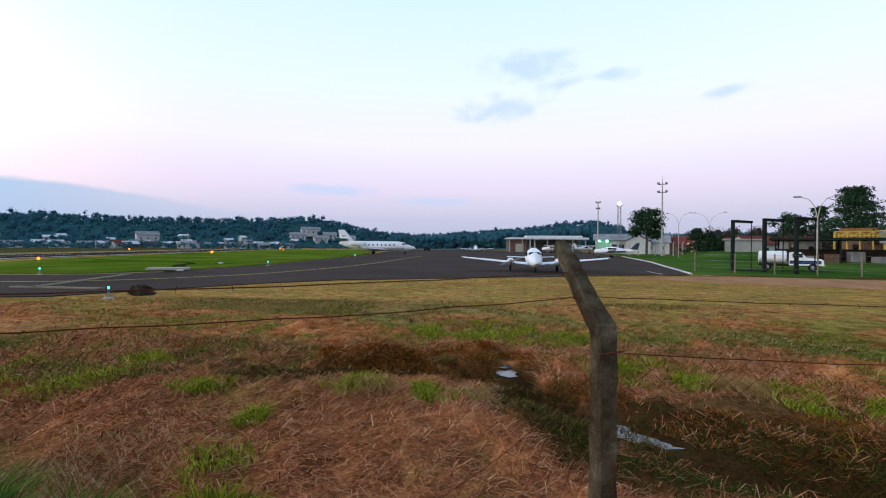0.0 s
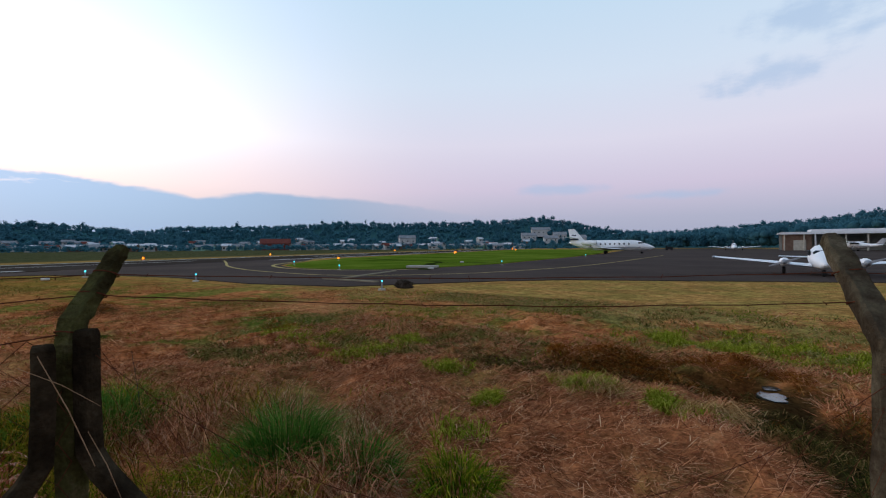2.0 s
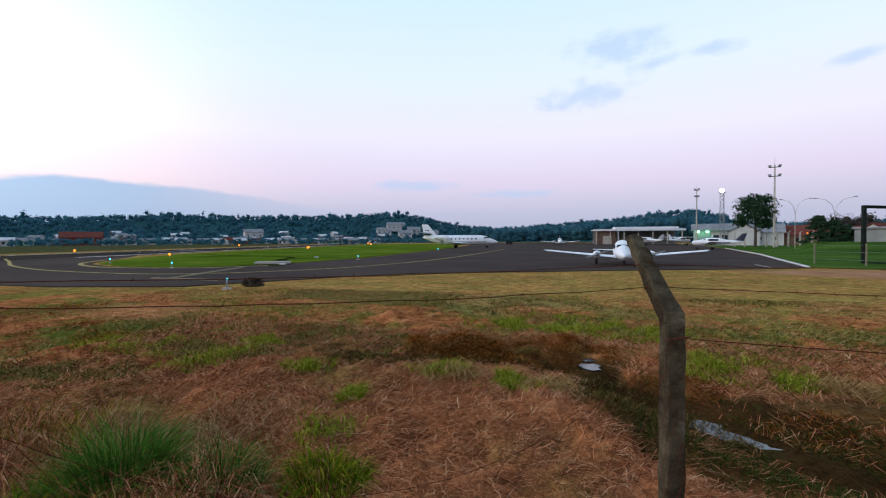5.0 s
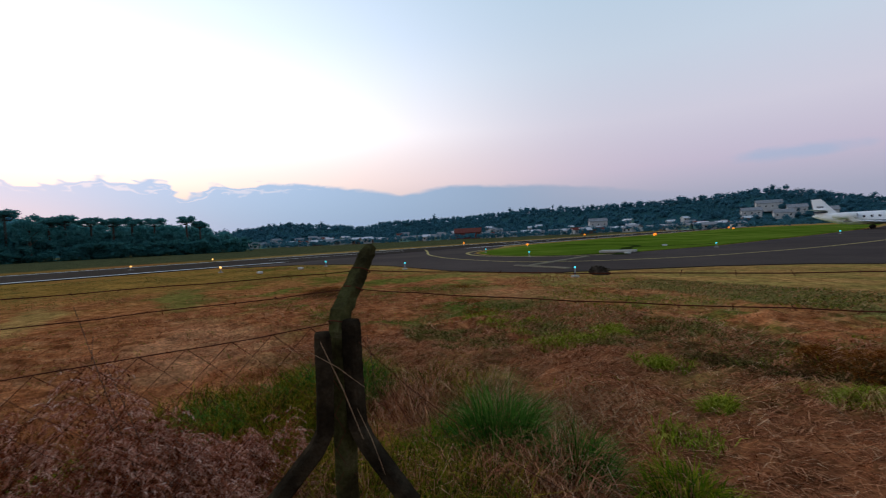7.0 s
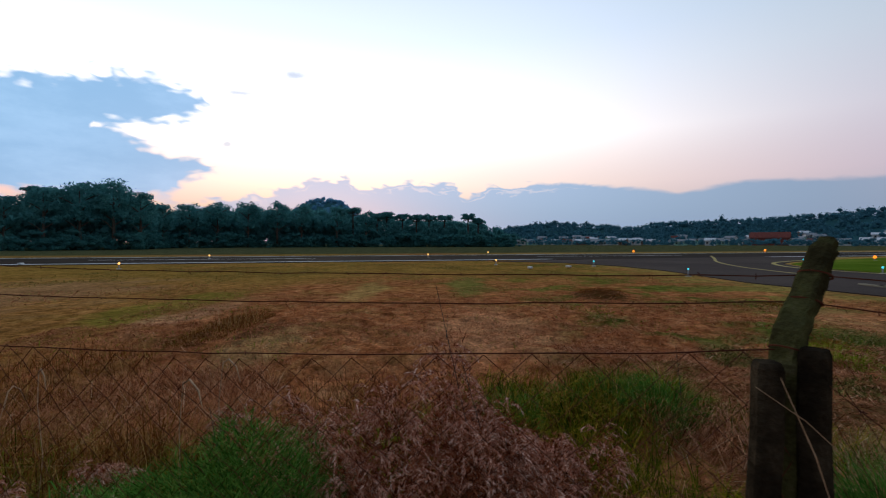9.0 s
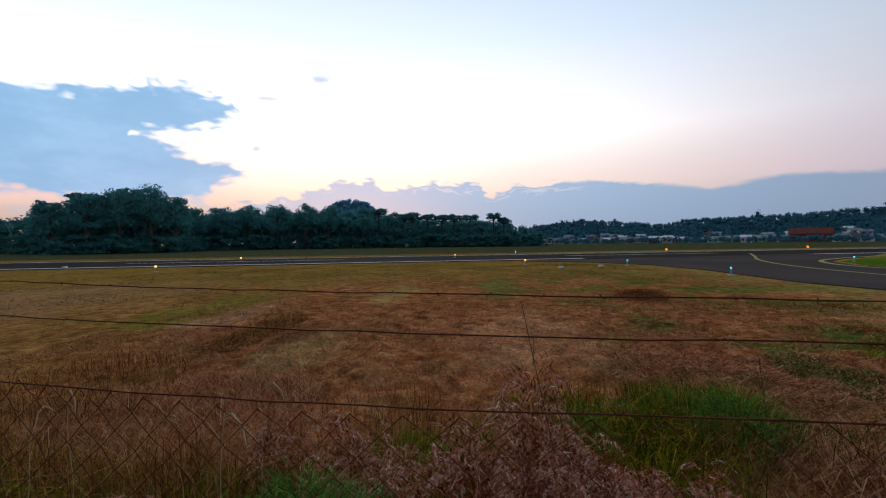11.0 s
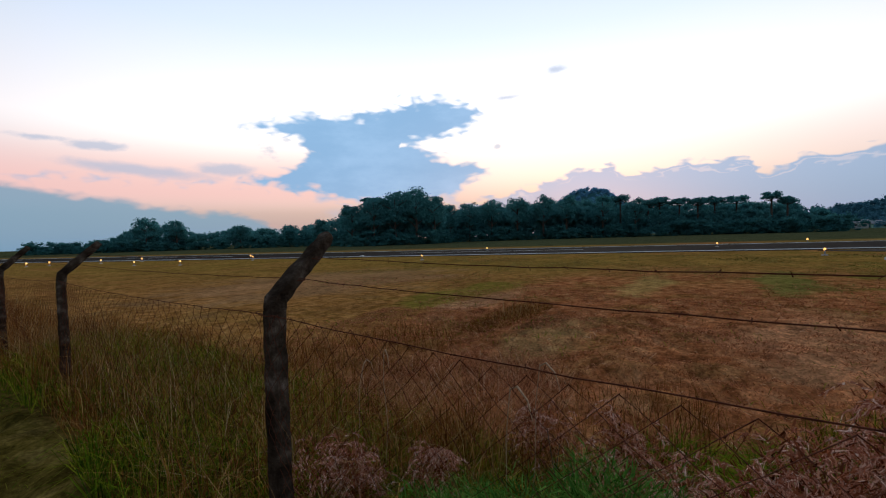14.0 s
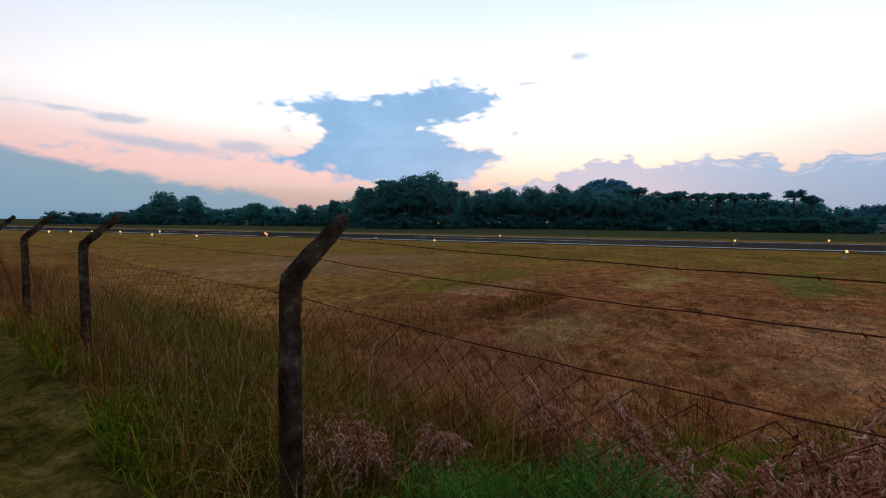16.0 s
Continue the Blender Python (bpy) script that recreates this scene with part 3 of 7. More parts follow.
def slab(outline, z0, z1):
    """A flat plate over an outline of (x, y)."""
    n = len(outline)
    V = [(x, y, z0) for x, y in outline] + [(x, y, z1) for x, y in outline]
    F = [tuple(range(n, 2 * n)), tuple(range(n - 1, -1, -1))] + [(i, (i + 1) % n, n + (i + 1) % n, n + i) for i in range(n)]
    return V, F


def rings_xz(stations, n=14):
    """A body along x from (x, z, half width, half height) stations."""
    return loft([[(x, math.cos(2 * math.pi * j / n) * w, z + math.sin(2 * math.pi * j / n) * h) for j in range(n)] for x, z, w, h in stations])


def wing(root, tip, chord_r, chord_t, thick_r, thick_t):
    """A lifting surface from root to tip (leading edges); chord runs along -x."""
    def section(p, c, t, axis):
        prof = [(0, 0), (0.08, 0.6), (0.3, 1.0), (0.65, 0.6), (1, 0.06), (0.65, -0.35), (0.3, -0.55), (0.08, -0.4)]
        return [Vector(p) + Vector((-u * c, 0, 0)) + axis * (w * t) for u, w in prof]
    span = Vector(tip) - Vector(root)
    axis = Vector((1, 0, 0)).cross(span).normalized()
    if axis.z < 0 and abs(span.y) > abs(span.z):
        axis = -axis
    return loft([section(root, chord_r, thick_r, axis), section(tip, chord_t, thick_t, axis)])


def mesh_of(name, geo, mat, smooth=False):
    me = bpy.data.meshes.new(name)
    me.from_pydata([tuple(v) for v in geo[0]], [], geo[1])
    me.materials.append(mat)
    bm = bmesh.new()
    bm.from_mesh(me)
    bmesh.ops.recalc_face_normals(bm, faces=bm.faces[:])
    bm.to_mesh(me)
    bm.free()
    if smooth:
        me.polygons.foreach_set("use_smooth", [True] * len(me.polygons))
        me.set_sharp_from_angle(angle=radians(40))
    return me


def part(name, geo, mat, parent=None, label="", smooth=False):
    ob = new(name, mesh_of(name, geo, mat, smooth))
    ob.parent = parent
    return tagged(ob, label)


def empty(name, m, label, category, group="", kind=""):
    ob = new(name)
    ob.empty_display_size = 0.2
    ob.matrix_basis = m
    return tagged(ob, label, category, group, kind)


def raw_mesh(name, verts, faces_tri, mat):
    """A mesh from arrays of vertices and triangles."""
    me = bpy.data.meshes.new(name)
    nv, nf = len(verts), len(faces_tri)
    me.vertices.add(nv)
    me.vertices.foreach_set("co", np.asarray(verts, np.float32).ravel())
    me.loops.add(nf * 3)
    me.loops.foreach_set("vertex_index", np.asarray(faces_tri, np.int32).ravel())
    me.polygons.add(nf)
    me.polygons.foreach_set("loop_start", np.arange(0, nf * 3, 3, dtype=np.int32))
    me.update(calc_edges=True)
    me.validate()
    me.materials.append(mat)
    return me


rng = np.random.default_rng(7)


def wave(x, y, s, seed):
    """Smooth noise of about -1 to 1 from a few crossed waves."""
    r = np.random.default_rng(seed)
    out = np.zeros_like(x)
    for k in range(7):
        a, p, f = r.uniform(0, 6.28), r.uniform(0, 6.28), s * r.uniform(0.6, 1.7)
        out = out + np.sin((x * np.cos(a) + y * np.sin(a)) * f + p)
    return out / 3.5


DITCH = [(-0.6, 6.6), (0.45, 5.75), (0.95, 4.9), (1.55, 4.0), (2.7, 3.25), (5.5, 2.2)]


def ditch_distance(x, y):
    d = np.full(np.shape(x), 1e9)
    for (ax, ay), (bx, by) in zip(DITCH, DITCH[1:]):
        vx, vy = bx - ax, by - ay
        t = np.clip(((x - ax) * vx + (y - ay) * vy) / (vx * vx + vy * vy), 0, 1)
        d = np.minimum(d, np.hypot(x - ax - t * vx, y - ay - t * vy))
    return d


def height(x, y):
    x, y = np.asarray(x, float), np.asarray(y, float)
    r = np.hypot(x, y)
    fade = np.clip((13 - r) / 4, 0, 1)
    h = fade * (0.035 * wave(x, y, 1.1, 1) + 0.040 * wave(x, y, 3.2, 2) + 0.038 * wave(x, y, 8.0, 3) + 0.022 * wave(x, y, 5.0, 5) + 0.018 * wave(x, y, 17.0, 4))
    h = h + 0.26 * np.exp(-(((x + 0.70) / 1.25) ** 2 + ((y - 6.40) / 0.5) ** 2)) + 0.10 * np.exp(-(((x + 0.4) / 1.6) ** 2 + ((y - 4.0) / 0.9) ** 2))
    h = h + 0.15 * np.exp(-(((x + 13.8) / 0.8) ** 2 + ((y - 4.7) / 0.7) ** 2))
    d = ditch_distance(x, y)
    h = h - 0.30 * np.exp(-((d / 0.34) ** 2))
    pan = np.exp(-((((x - 0.52) / 0.26) ** 2 + ((y - 5.95) / 0.80) ** 2) ** 2))
    h = h * (1 - pan) - 0.058 * pan
    u, v = (x - 1.62) * 0.855 - (y - 4.10) * 0.519, (x - 1.62) * 0.519 + (y - 4.10) * 0.855
    pan = np.exp(-(((u / 0.85) ** 2 + (v / 0.45) ** 2) ** 2))
    h = h * (1 - pan) + (0.014 * wave(x, y, 8.0, 3) + 0.010 * wave(x, y, 17.0, 4) - 0.045) * pan - 0.035 * np.exp(-((u / 0.40) ** 2 + (v / 0.13) ** 2))
    return h


def combed(p, spread, seed):
    """Directions for lying straw that follow swathes."""
    return 2.2 * wave(p[:, 0], p[:, 1], 0.8, seed) + 0.8 * wave(p[:, 0], p[:, 1], 2.6, seed + 1) + rng.normal(0, spread, len(p))


def blades(name, xy, length, lean, width, mat, base=None, bend=0.35, dirs=None):
    """Grass blades: one bent strip of three triangles each. lean: 0 upright to 1 lying."""
    n = len(xy)
    z = height(xy[:, 0], xy[:, 1]) if base is None else base
    a = rng.uniform(0, 2 * np.pi, n) if dirs is None else dirs
    L = np.broadcast_to(length, n) if np.ndim(length) == 0 else length
    tilt = np.clip(np.broadcast_to(lean, n) + rng.normal(0, 0.12, n), 0.02, 1.0) * np.pi / 2
    out = np.stack([np.cos(a), np.sin(a)], 1)
    side = np.stack([-np.sin(a), np.cos(a), np.zeros(n)], 1)
    fl = rng.uniform(0, np.pi, n)
    side = side * np.cos(fl)[:, None] + np.stack([out[:, 0], out[:, 1], np.zeros(n)], 1) * np.sin(fl)[:, None]
    p0 = np.stack([xy[:, 0], xy[:, 1], z - 0.01], 1)

    def along(frac, extra):
        t = np.clip(tilt + extra, 0, np.pi * 0.62)
        return p0 + (L * frac)[:, None] * np.stack([out[:, 0] * np.sin(t), out[:, 1] * np.sin(t), np.cos(t)], 1)

    p1, p2 = along(0.55, 0.0), along(1.0, bend * rng.uniform(0.3, 1.2, n))
    p2[:, 2] = np.maximum(p2[:, 2], z + 0.01)
    w = (np.broadcast_to(width, n) * rng.uniform(0.6, 1.3, n))[:, None] / 2 * side
    V = np.stack([p0 - w, p0 + w, p1 + w * 0.8, p1 - w * 0.8, p2], 1).reshape(-1, 3)
    k = np.arange(n)[:, None, None] * 5
    F = (k + np.array([[0, 1, 2], [0, 2, 3], [3, 2, 4]])[None]).reshape(-1, 3)
    return new(name, raw_mesh(name, V, F, mat))


# ---- setting: ground, runway, taxiway, apron ----
def spaced(lo, hi, step, far, grow=1.18):
    mid = list(np.arange(lo, hi + step / 2, step))
    s, a, b = step, lo, hi
    left, right = [], []
    while a > -far:
        s *= grow
        a -= s
        left.append(a)
    s = step
    while b < far:
        s *= grow
        b += s
        right.append(b)
    return np.array(left[::-1] + mid + right)


gx, gy = spaced(-13, 6, 0.075, 2500, 1.14), spaced(-9, 12, 0.075, 2500, 1.14)
GX, GY = np.meshgrid(gx, gy)
nx, ny = len(gx), len(gy)
gv = np.stack([GX.ravel(), GY.ravel(), height(GX, GY).ravel()], 1)
idx = np.arange(nx * ny).reshape(ny, nx)
q = np.stack([idx[:-1, :-1], idx[:-1, 1:], idx[1:, 1:], idx[1:, :-1]], -1).reshape(-1, 4)
gf = np.concatenate([q[:, [0, 1, 2]], q[:, [0, 2, 3]]])
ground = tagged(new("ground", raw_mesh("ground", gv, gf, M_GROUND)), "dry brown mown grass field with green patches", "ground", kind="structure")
ground.data.polygons.foreach_set("use_smooth", [True] * len(ground.data.polygons))

SL = 0.245


def rw(u, y):
    return (u - SL * y, y)


runway = part("runway", slab([rw(-37.0, -260), rw(-37.0, 520), rw(-54.5, 520), rw(-54.5, -260)], -0.05, 0.03), M_RUNWAY)
tagged(runway, "dark weathered asphalt runway", "runway", kind="structure")
TAXI = [(-36.5, 4), (-33.5, 9.0), (-29, 11.4), (-24.3, 12.0), (-17.5, 11.6), (-12.7, 12.6), (-8.7, 18.0), (-6.2, 20.3), (-2, 21.9), (1.9, 23.6), (13.0, 27.6), (19.2, 49.9), (27, 84), (40, 150), (-5, 230), (-38, 230), (-20, 84), (-18.0, 60), (-16.6, 36), (-17.8, 26), (-20.0, 22.8), (-23.0, 21.6), (-27, 21.8), (-32, 24.2), (-35.2, 27.5), (-38.5, 32), (-46, 40), (-50, 40)]
apron = part("apron", slab(TAXI, -0.05, 0.034), M_ASPHALT)
tagged(apron, "dark asphalt taxiway and aircraft apron", "apron", kind="structure")
ISLAND = [(-20.5, 84), (-18.5, 60), (-17.1, 36), (-18.3, 26.2), (-20.2, 23.2), (-23.0, 22.1), (-26.8, 22.3), (-31.7, 24.6), (-35.0, 28.5), (-38.5, 33.5), (-44.6, 45), (-51, 70), (-58, 98), (-78, 180), (-37, 180)]
island = part("lawn", slab(ISLAND, -0.05, 0.05), M_LAWN)
tagged(island, "bright green mown lawn between taxiway and runway", "lawn", kind="structure")
verge = part("lawn", slab([(13.3, 28.0), (19.6, 50), (27.4, 84), (41, 150), (140, 160), (120, 40), (60, 34), (36, 25), (24, 23.8), (17.5, 26.0)], -0.05, 0.05), M_LAWN_D)
tagged(verge, "green lawn beside the apron kerb", "lawn", kind="structure")
soil = part("bare_soil", slab([(8, 24.2), (13.5, 26.2), (17.5, 25.6), (24, 23.0), (36, 23.6), (50, 24), (50, 17), (30, 15.8), (20, 17.5), (12, 21.0)], -0.05, 0.02), M_SOIL)
tagged(soil, "dry reddish bare soil strip", "soil", kind="structure")


def stripe(points, width, mat, name, z=0.04):
    V, F = [], []
    Q = [Vector((*p, 0)) for p in points]
    P = []
    for k in range(len(Q) - 1):  # rounded through the corners
        a, b, c, d = Q[max(k - 1, 0)], Q[k], Q[k + 1], Q[min(k + 2, len(Q) - 1)]
        for f in ([0.0] if len(Q) == 2 else [j / 6 for j in range(6)]):
            P.append(0.5 * (2 * b + (c - a) * f + (2 * a - 5 * b + 4 * c - d) * f * f + (3 * b - a - 3 * c + d) * f ** 3))
    P.append(Q[-1])
    for k, p in enumerate(P):
        d = (P[min(k + 1, len(P) - 1)] - P[max(k - 1, 0)]).normalized()
        s = Vector((-d.y, d.x, 0)) * width / 2
        V += [(p.x + s.x, p.y + s.y, z), (p.x - s.x, p.y - s.y, z)]
    F = [(2 * k, 2 * k + 1, 2 * k + 3, 2 * k + 2) for k in range(len(P) - 1)]
    return tagged(part(name, (V, F), mat), kind="structure")


tagged(stripe([rw(-38.2, -260), rw(-38.2, 10)], 0.85, M_PAINT_W, "edge_line"), "worn white runway edge line", "marking")
tagged(stripe([rw(-38.2, 34), rw(-38.2, 500)], 0.85, M_PAINT_W, "edge_line"), "worn white runway edge line", "marking")
tagged(stripe([rw(-52.6, -260), rw(-52.6, 500)], 0.85, M_PAINT_W, "edge_line"), "worn white runway edge line", "marking")
for k in range(12):
    tagged(stripe([rw(-45.4, -150 + k * 40), rw(-45.4, -132 + k * 40)], 0.4, M_PAINT_W, "centre_dash"), "worn white runway centre dash", "marking")
tagged(stripe([(-50, 30), (-42, 25.5), (-36.5, 22.2), (-32.0, 20.0), (-27, 18.2), (-22.2, 17.3), (-17.9, 17.3), (-14, 20), (-11, 26), (-9, 40), (-8.5, 75)], 0.22, M_PAINT_Y, "taxi_line"), "worn yellow taxiway centre line", "marking")
tagged(stripe([(-46, 42), (-39.6, 33.4), (-36.2, 28.2), (-32.6, 24.0), (-27.4, 21.2), (-23.0, 21.0), (-19.4, 22.2), (-17.2, 25.6)], 0.3, M_PAINT_Y, "taxi_line", 0.045), "pale yellow taxiway edge line round the lawn", "marking")
tagged(stripe([(11.2, 27.2), (11.6, 30.5)], 0.10, M_PAINT_W, "apron_line", 0.045), "short white mark at the apron corner", "marking")
kerb = part("kerb", merge(*[box((ax + bx) / 2, (ay + by) / 2, 0.05, 0.15, math.hypot(bx - ax, by - ay) - 0.02, 0.11, 0.02, -math.degrees(math.atan2(bx - ax, by - ay))) for (ax, ay), (bx, by) in [((13.2, 28.0), (16.3, 39)), ((16.4, 39.4), (19.5, 50)), ((19.5, 50), (27.4, 84))]]), M_PAINT_W)
tagged(kerb, "white-painted concrete kerb along the lawn", "kerb", kind="structure")
# darker green strip laid flat along the line of the drain dip
M_DIP = material("dark_dip_grass", [(0.3, (0.020, 0.034, 0.008)), (0.7, (0.045, 0.065, 0.014))], scale=0.8, rough=0.95, fine=0.4)
tagged(stripe([(-16.9, 24.0), (-18.6, 27.2), (-21.1, 30.8), (-22.7, 34.1), (-20.5, 35.9), (-18.6, 39.2)], 0.9, M_DIP, "drain_dip", 0.056), "dark grass dip winding across the lawn", "drain")
tagged(stripe([(-22.7, 34.1), (-25.0, 37.4), (-33.6, 40.6), (-42.0, 45.0)], 0.7, M_DIP, "drain_dip", 0.057), "dark grass dip winding across the lawn", "drain")
# drain crossing under the taxiway
tagged(part("drain_edge", merge(box(-16.6, 18.4, 0.05, 0.28, 7.6, 0.06, 0.01, 17), box(-14.6, 14.9, 0.05, 3.6, 0.28, 0.06, 0.01, -4)), M_CONC_D), "pale concrete drain edging across the taxiway", "drain", kind="structure")
tagged(part("drain_cover", box(-18.4, 26.0, 0.14, 2.2, 0.9, 0.16, 0.03, 20), M_CONC_L), "white concrete drain cover slab on the lawn", "drain cover")
for outline in ([(0.42, 5.86), (0.36, 5.98), (0.40, 6.12), (0.48, 6.07), (0.57, 6.13), (0.65, 6.02), (0.60, 5.93), (0.63, 5.84), (0.52, 5.78)], [(0.44, 6.20), (0.42, 6.34), (0.46, 6.56), (0.54, 6.48), (0.62, 6.53), (0.64, 6.30), (0.55, 6.22)]):
    tagged(part("ditch_water", slab(outline, -0.3, -0.045), M_WATER), "small bright puddle in the ditch", "water", kind="structure")
tagged(part("ditch_water", slab([(1.2, 4.3), (1.34, 4.48), (1.62, 4.32), (1.82, 4.18), (1.88, 4.02), (1.80, 3.88), (1.45, 4.02)], -0.3, -0.066), M_WATER), "still dark water in the ditch", "water", kind="structure")


# ---- perimeter fence ----
def post_geo(h=1.29, arm=(0.0, 0.34, 0.33), w=0.115):
    """A square concrete post with a cranked arm, built at the origin with bevelled edges."""
    ax, ay, az = arm
    al = math.hypot(ax, ay)
    ux, uy = ax / al, ay / al
    px, py = -uy, ux
    def ring(cx, cz, tilt, half, cut):
        tu, tz = math.cos(tilt), math.sin(tilt)
        out = []
        for a, b in ((-1, -1 + cut), (-1 + cut, -1), (1 - cut, -1), (1, -1 + cut), (1, 1 - cut), (1 - cut, 1), (-1 + cut, 1), (-1, 1 - cut)):
            out.append((ux * (cx + a * half * tu) + px * b * half, uy * (cx + a * half * tu) + py * b * half, cz + a * half * tz))
        return out
    h2 = w / 2
    slope = math.atan2(az, al)
    tilt = slope - math.pi / 2
    keys = [ring(0, -0.4, 0, h2 * 1.05, 0.25), ring(0, h * 0.5, 0, h2, 0.25), ring(0, h - 0.03, 0, h2, 0.25), ring(0.012, h + 0.03, tilt / 2, h2 * 1.02, 0.25),
                 ring(al * 0.5, h + az * 0.52, tilt, h2 * 0.88, 0.25), ring(al - 0.02, h + az - 0.02, tilt, h2 * 0.80, 0.3), ring(al, h + az, tilt, h2 * 0.62, 0.4)]
    r = random.Random(int(h * 1000 + al * 777))
    worn = []
    for k, (a, b) in enumerate(zip(keys, keys[1:])):  # chipped, uneven faces
        n = (10, 9, 2, 5, 6, 2)[k]
        for j in range(n):
            f = j / n
            worn.append([tuple(p + (q - p) * f + r.uniform(-0.005, 0.005) * (w / 0.08) for p, q in zip(u, v)) for u, v in zip(a, b)])
    worn.append(keys[-1])
    return loft(worn)


POST_W = {2: 0.051, 3: 0.078, 1: 0.066}
POSTS = [  # x, y, elbow height, arm
    (3.15, 1.72, 1.29, (-0.20, 0.28, 0.33)),
    (0.475, 1.62, 1.30, (-0.075, 0.34, 0.30)),
    (-1.288, 0.507, 1.365, (-0.08, 0.15, 0.215)),
    (-1.93, -2.23, 1.29, (-0.36, -0.03, 0.31)),
    (-2.39, -6.30, 1.29, (-0.32, 0.08, 0.34)),
    (-2.58, -9.30, 1.27, (-0.32, 0.05, 0.35)),
    (-2.80, -12.4, 1.27, (-0.32, 0.05, 0.35)),
    (-3.02, -15.5, 1.27, (-0.32, 0.05, 0.35)),
    (-3.24, -18.6, 1.27, (-0.32, 0.05, 0.35)),
    (5.9, 1.9, 1.29, (-0.20, 0.28, 0.33)),
]
fence = empty("perimeter_fence", pose(-1.2, 0.4, 0), "old concrete post fence with rusty barbed wire and chain link", "fence")


def shift(geo, o):
    return [(v[0] + o[0], v[1] + o[1], v[2] + o[2]) for v in geo[0]], geo[1]


for k, (x, y, h, arm) in enumerate(POSTS):
    ob = part("post", post_geo(h, arm, POST_W.get(k, 0.084)), (M_CONC, M_MIXED, M_LICHEN)[min(k, 2)] if k < 3 else M_CONC, fence, "lichen-green concrete corner post with cranked arm" if k == 2 else "weathered grey-brown concrete post with cranked arm", smooth=False)
    ob.matrix_basis = pose(x + 1.2, y - 0.4, 0)
# kinked square braces at the corner post
def beam(pts, w, face):
    """A square-section bar with worn edges along points that lean in the direction face."""
    u = Vector((*face, 0)).normalized()
    v = Vector((-u.y, u.x, 0))
    P = [Vector(p) for p in pts]
    rings = []
    for k, p in enumerate(P):
        d = (P[min(k + 1, len(P) - 1)] - P[max(k - 1, 0)]).normalized()
        n = (u - d * u.dot(d)).normalized()
        m = d.cross(n)
        h = w[k] / 2
        rings.append([tuple(p + n * a * h + m * b * h) for a, b in ((-1, -0.7), (-0.7, -1), (0.7, -1), (1, -0.7), (1, 0.7), (0.7, 1), (-0.7, 1), (-1, 0.7))])
    return loft(rings)


for (dx, dy), (bx, by), top in (((-0.24, -0.97), (-1.258, 0.445), 1.345), ((0.83, 0.56), (-1.247, 0.528), 1.372)):
    g = beam([(bx + dx * f, by + dy * f, z) for f, z in ((0.85, -0.1), (0.30, 0.72), (0.035, 1.01), (0.006, 1.06), (0, 1.2), (0, top - 0.012), (0, top))], [0.046, 0.046, 0.047, 0.048, 0.047, 0.046, 0.038], (dx, dy))
    part("brace", shift(g, (1.2, -0.4, 0)), M_BRACE, fence, "bent dark concrete brace of the corner post", smooth=False)


def on_arm(k, f):
    x, y, h, (ax, ay, az) = POSTS[k]
    return Vector((x + ax * f, y + ay * f, h + az * f))


def barbed(a, b, sag, seed, thick=0.0021):
    r = random.Random(seed)
    n = max(8, int((b - a).length / 0.11))
    pts = []
    for i in range(n + 1):
        f = i / n
        p = a.lerp(b, f)
        p.z -= sag * 4 * f * (1 - f)
        p += Vector((r.uniform(-1, 1), r.uniform(-1, 1), r.uniform(-1, 1))) * 0.002
        pts.append(p)
    geos = [tube(pts, thick, 4, caps=False)]
    for p in pts[1:-1]:
        d = Vector((r.uniform(-1, 1), r.uniform(-1, 1), r.uniform(-1, 1))).normalized() * 0.008
        e = d.cross(Vector((0, 0, 1))).normalized() * 0.008
        geos += [tube([p - d, p + d], [0.0013, 0.0007], 3, caps=False), tube([p - e, p + e], [0.0013, 0.0007], 3, caps=False)]
    return merge(*geos)


# where the strands hang on each arm, from tip to elbow
HOLD = {9: (0.65, 0.36, -0.1), 1: (0.65, 0.39, -0.12), 2: (0.66, 0.41, -0.02), 3: (0.66, 0.36, -0.09)}
ORDER = [9, 0, 1, 2, 3, 4, 5, 6, 7, 8]
for s, (i, j) in enumerate(zip(ORDER, ORDER[1:])):
    for q in range(3):
        sag = (0.015, 0.02, 0.40 if s == 2 else 0.03)[q]
        part("barbed_wire", shift(barbed(on_arm(i, HOLD.get(i, HOLD[9])[q]), on_arm(j, HOLD.get(j, HOLD[9])[q]), sag, s * 5 + q, 0.0009 if sag > 0.1 else 0.0018), (1.2, -0.4, 0)), M_RUST, fence, "rusty barbed wire strand")


def chain_link(i, j, sag, seed, thick, top=-0.002):
    """A hung chain-link panel of zigzag wires with a slack upper edge."""
    a, b = on_arm(i, HOLD.get(i, HOLD[9])[2]), on_arm(j, HOLD.get(j, HOLD[9])[2])
    r = random.Random(seed)
    L = (b - a).xy.length
    cell, H = 0.052, 1.15
    drop = lambda f: sag * 4 * f * (1 - f) + (0.03 if sag > 0.1 else 0.01) * math.sin(f * 9 + seed)
    side = (b - a).normalized().cross(Vector((0, 0, 1)))
    geos = []
    cols = int(L / cell)
    rows = int(H / cell)
    for c in range(cols + 1):
        pts = []
        for q in range(rows + 1):
            f = min(1.0, max(0.0, (c + (0.5 if (q + c) % 2 else -0.5)) / cols))
            p = a.lerp(b, f)
            z = a.z + (b.z - a.z) * f + top - drop(f) - q * cell * (1 - 0.12 * math.sin(f * 3.1))
            bow = 0.03 * math.sin(q * 0.28 + c * 0.12 + seed)
            pts.append(Vector((p.x, p.y, z)) + side * (bow + (0.003 if q % 2 else -0.003)))
        geos.append(tube(pts, thick, 3, caps=False))
    return merge(*geos)


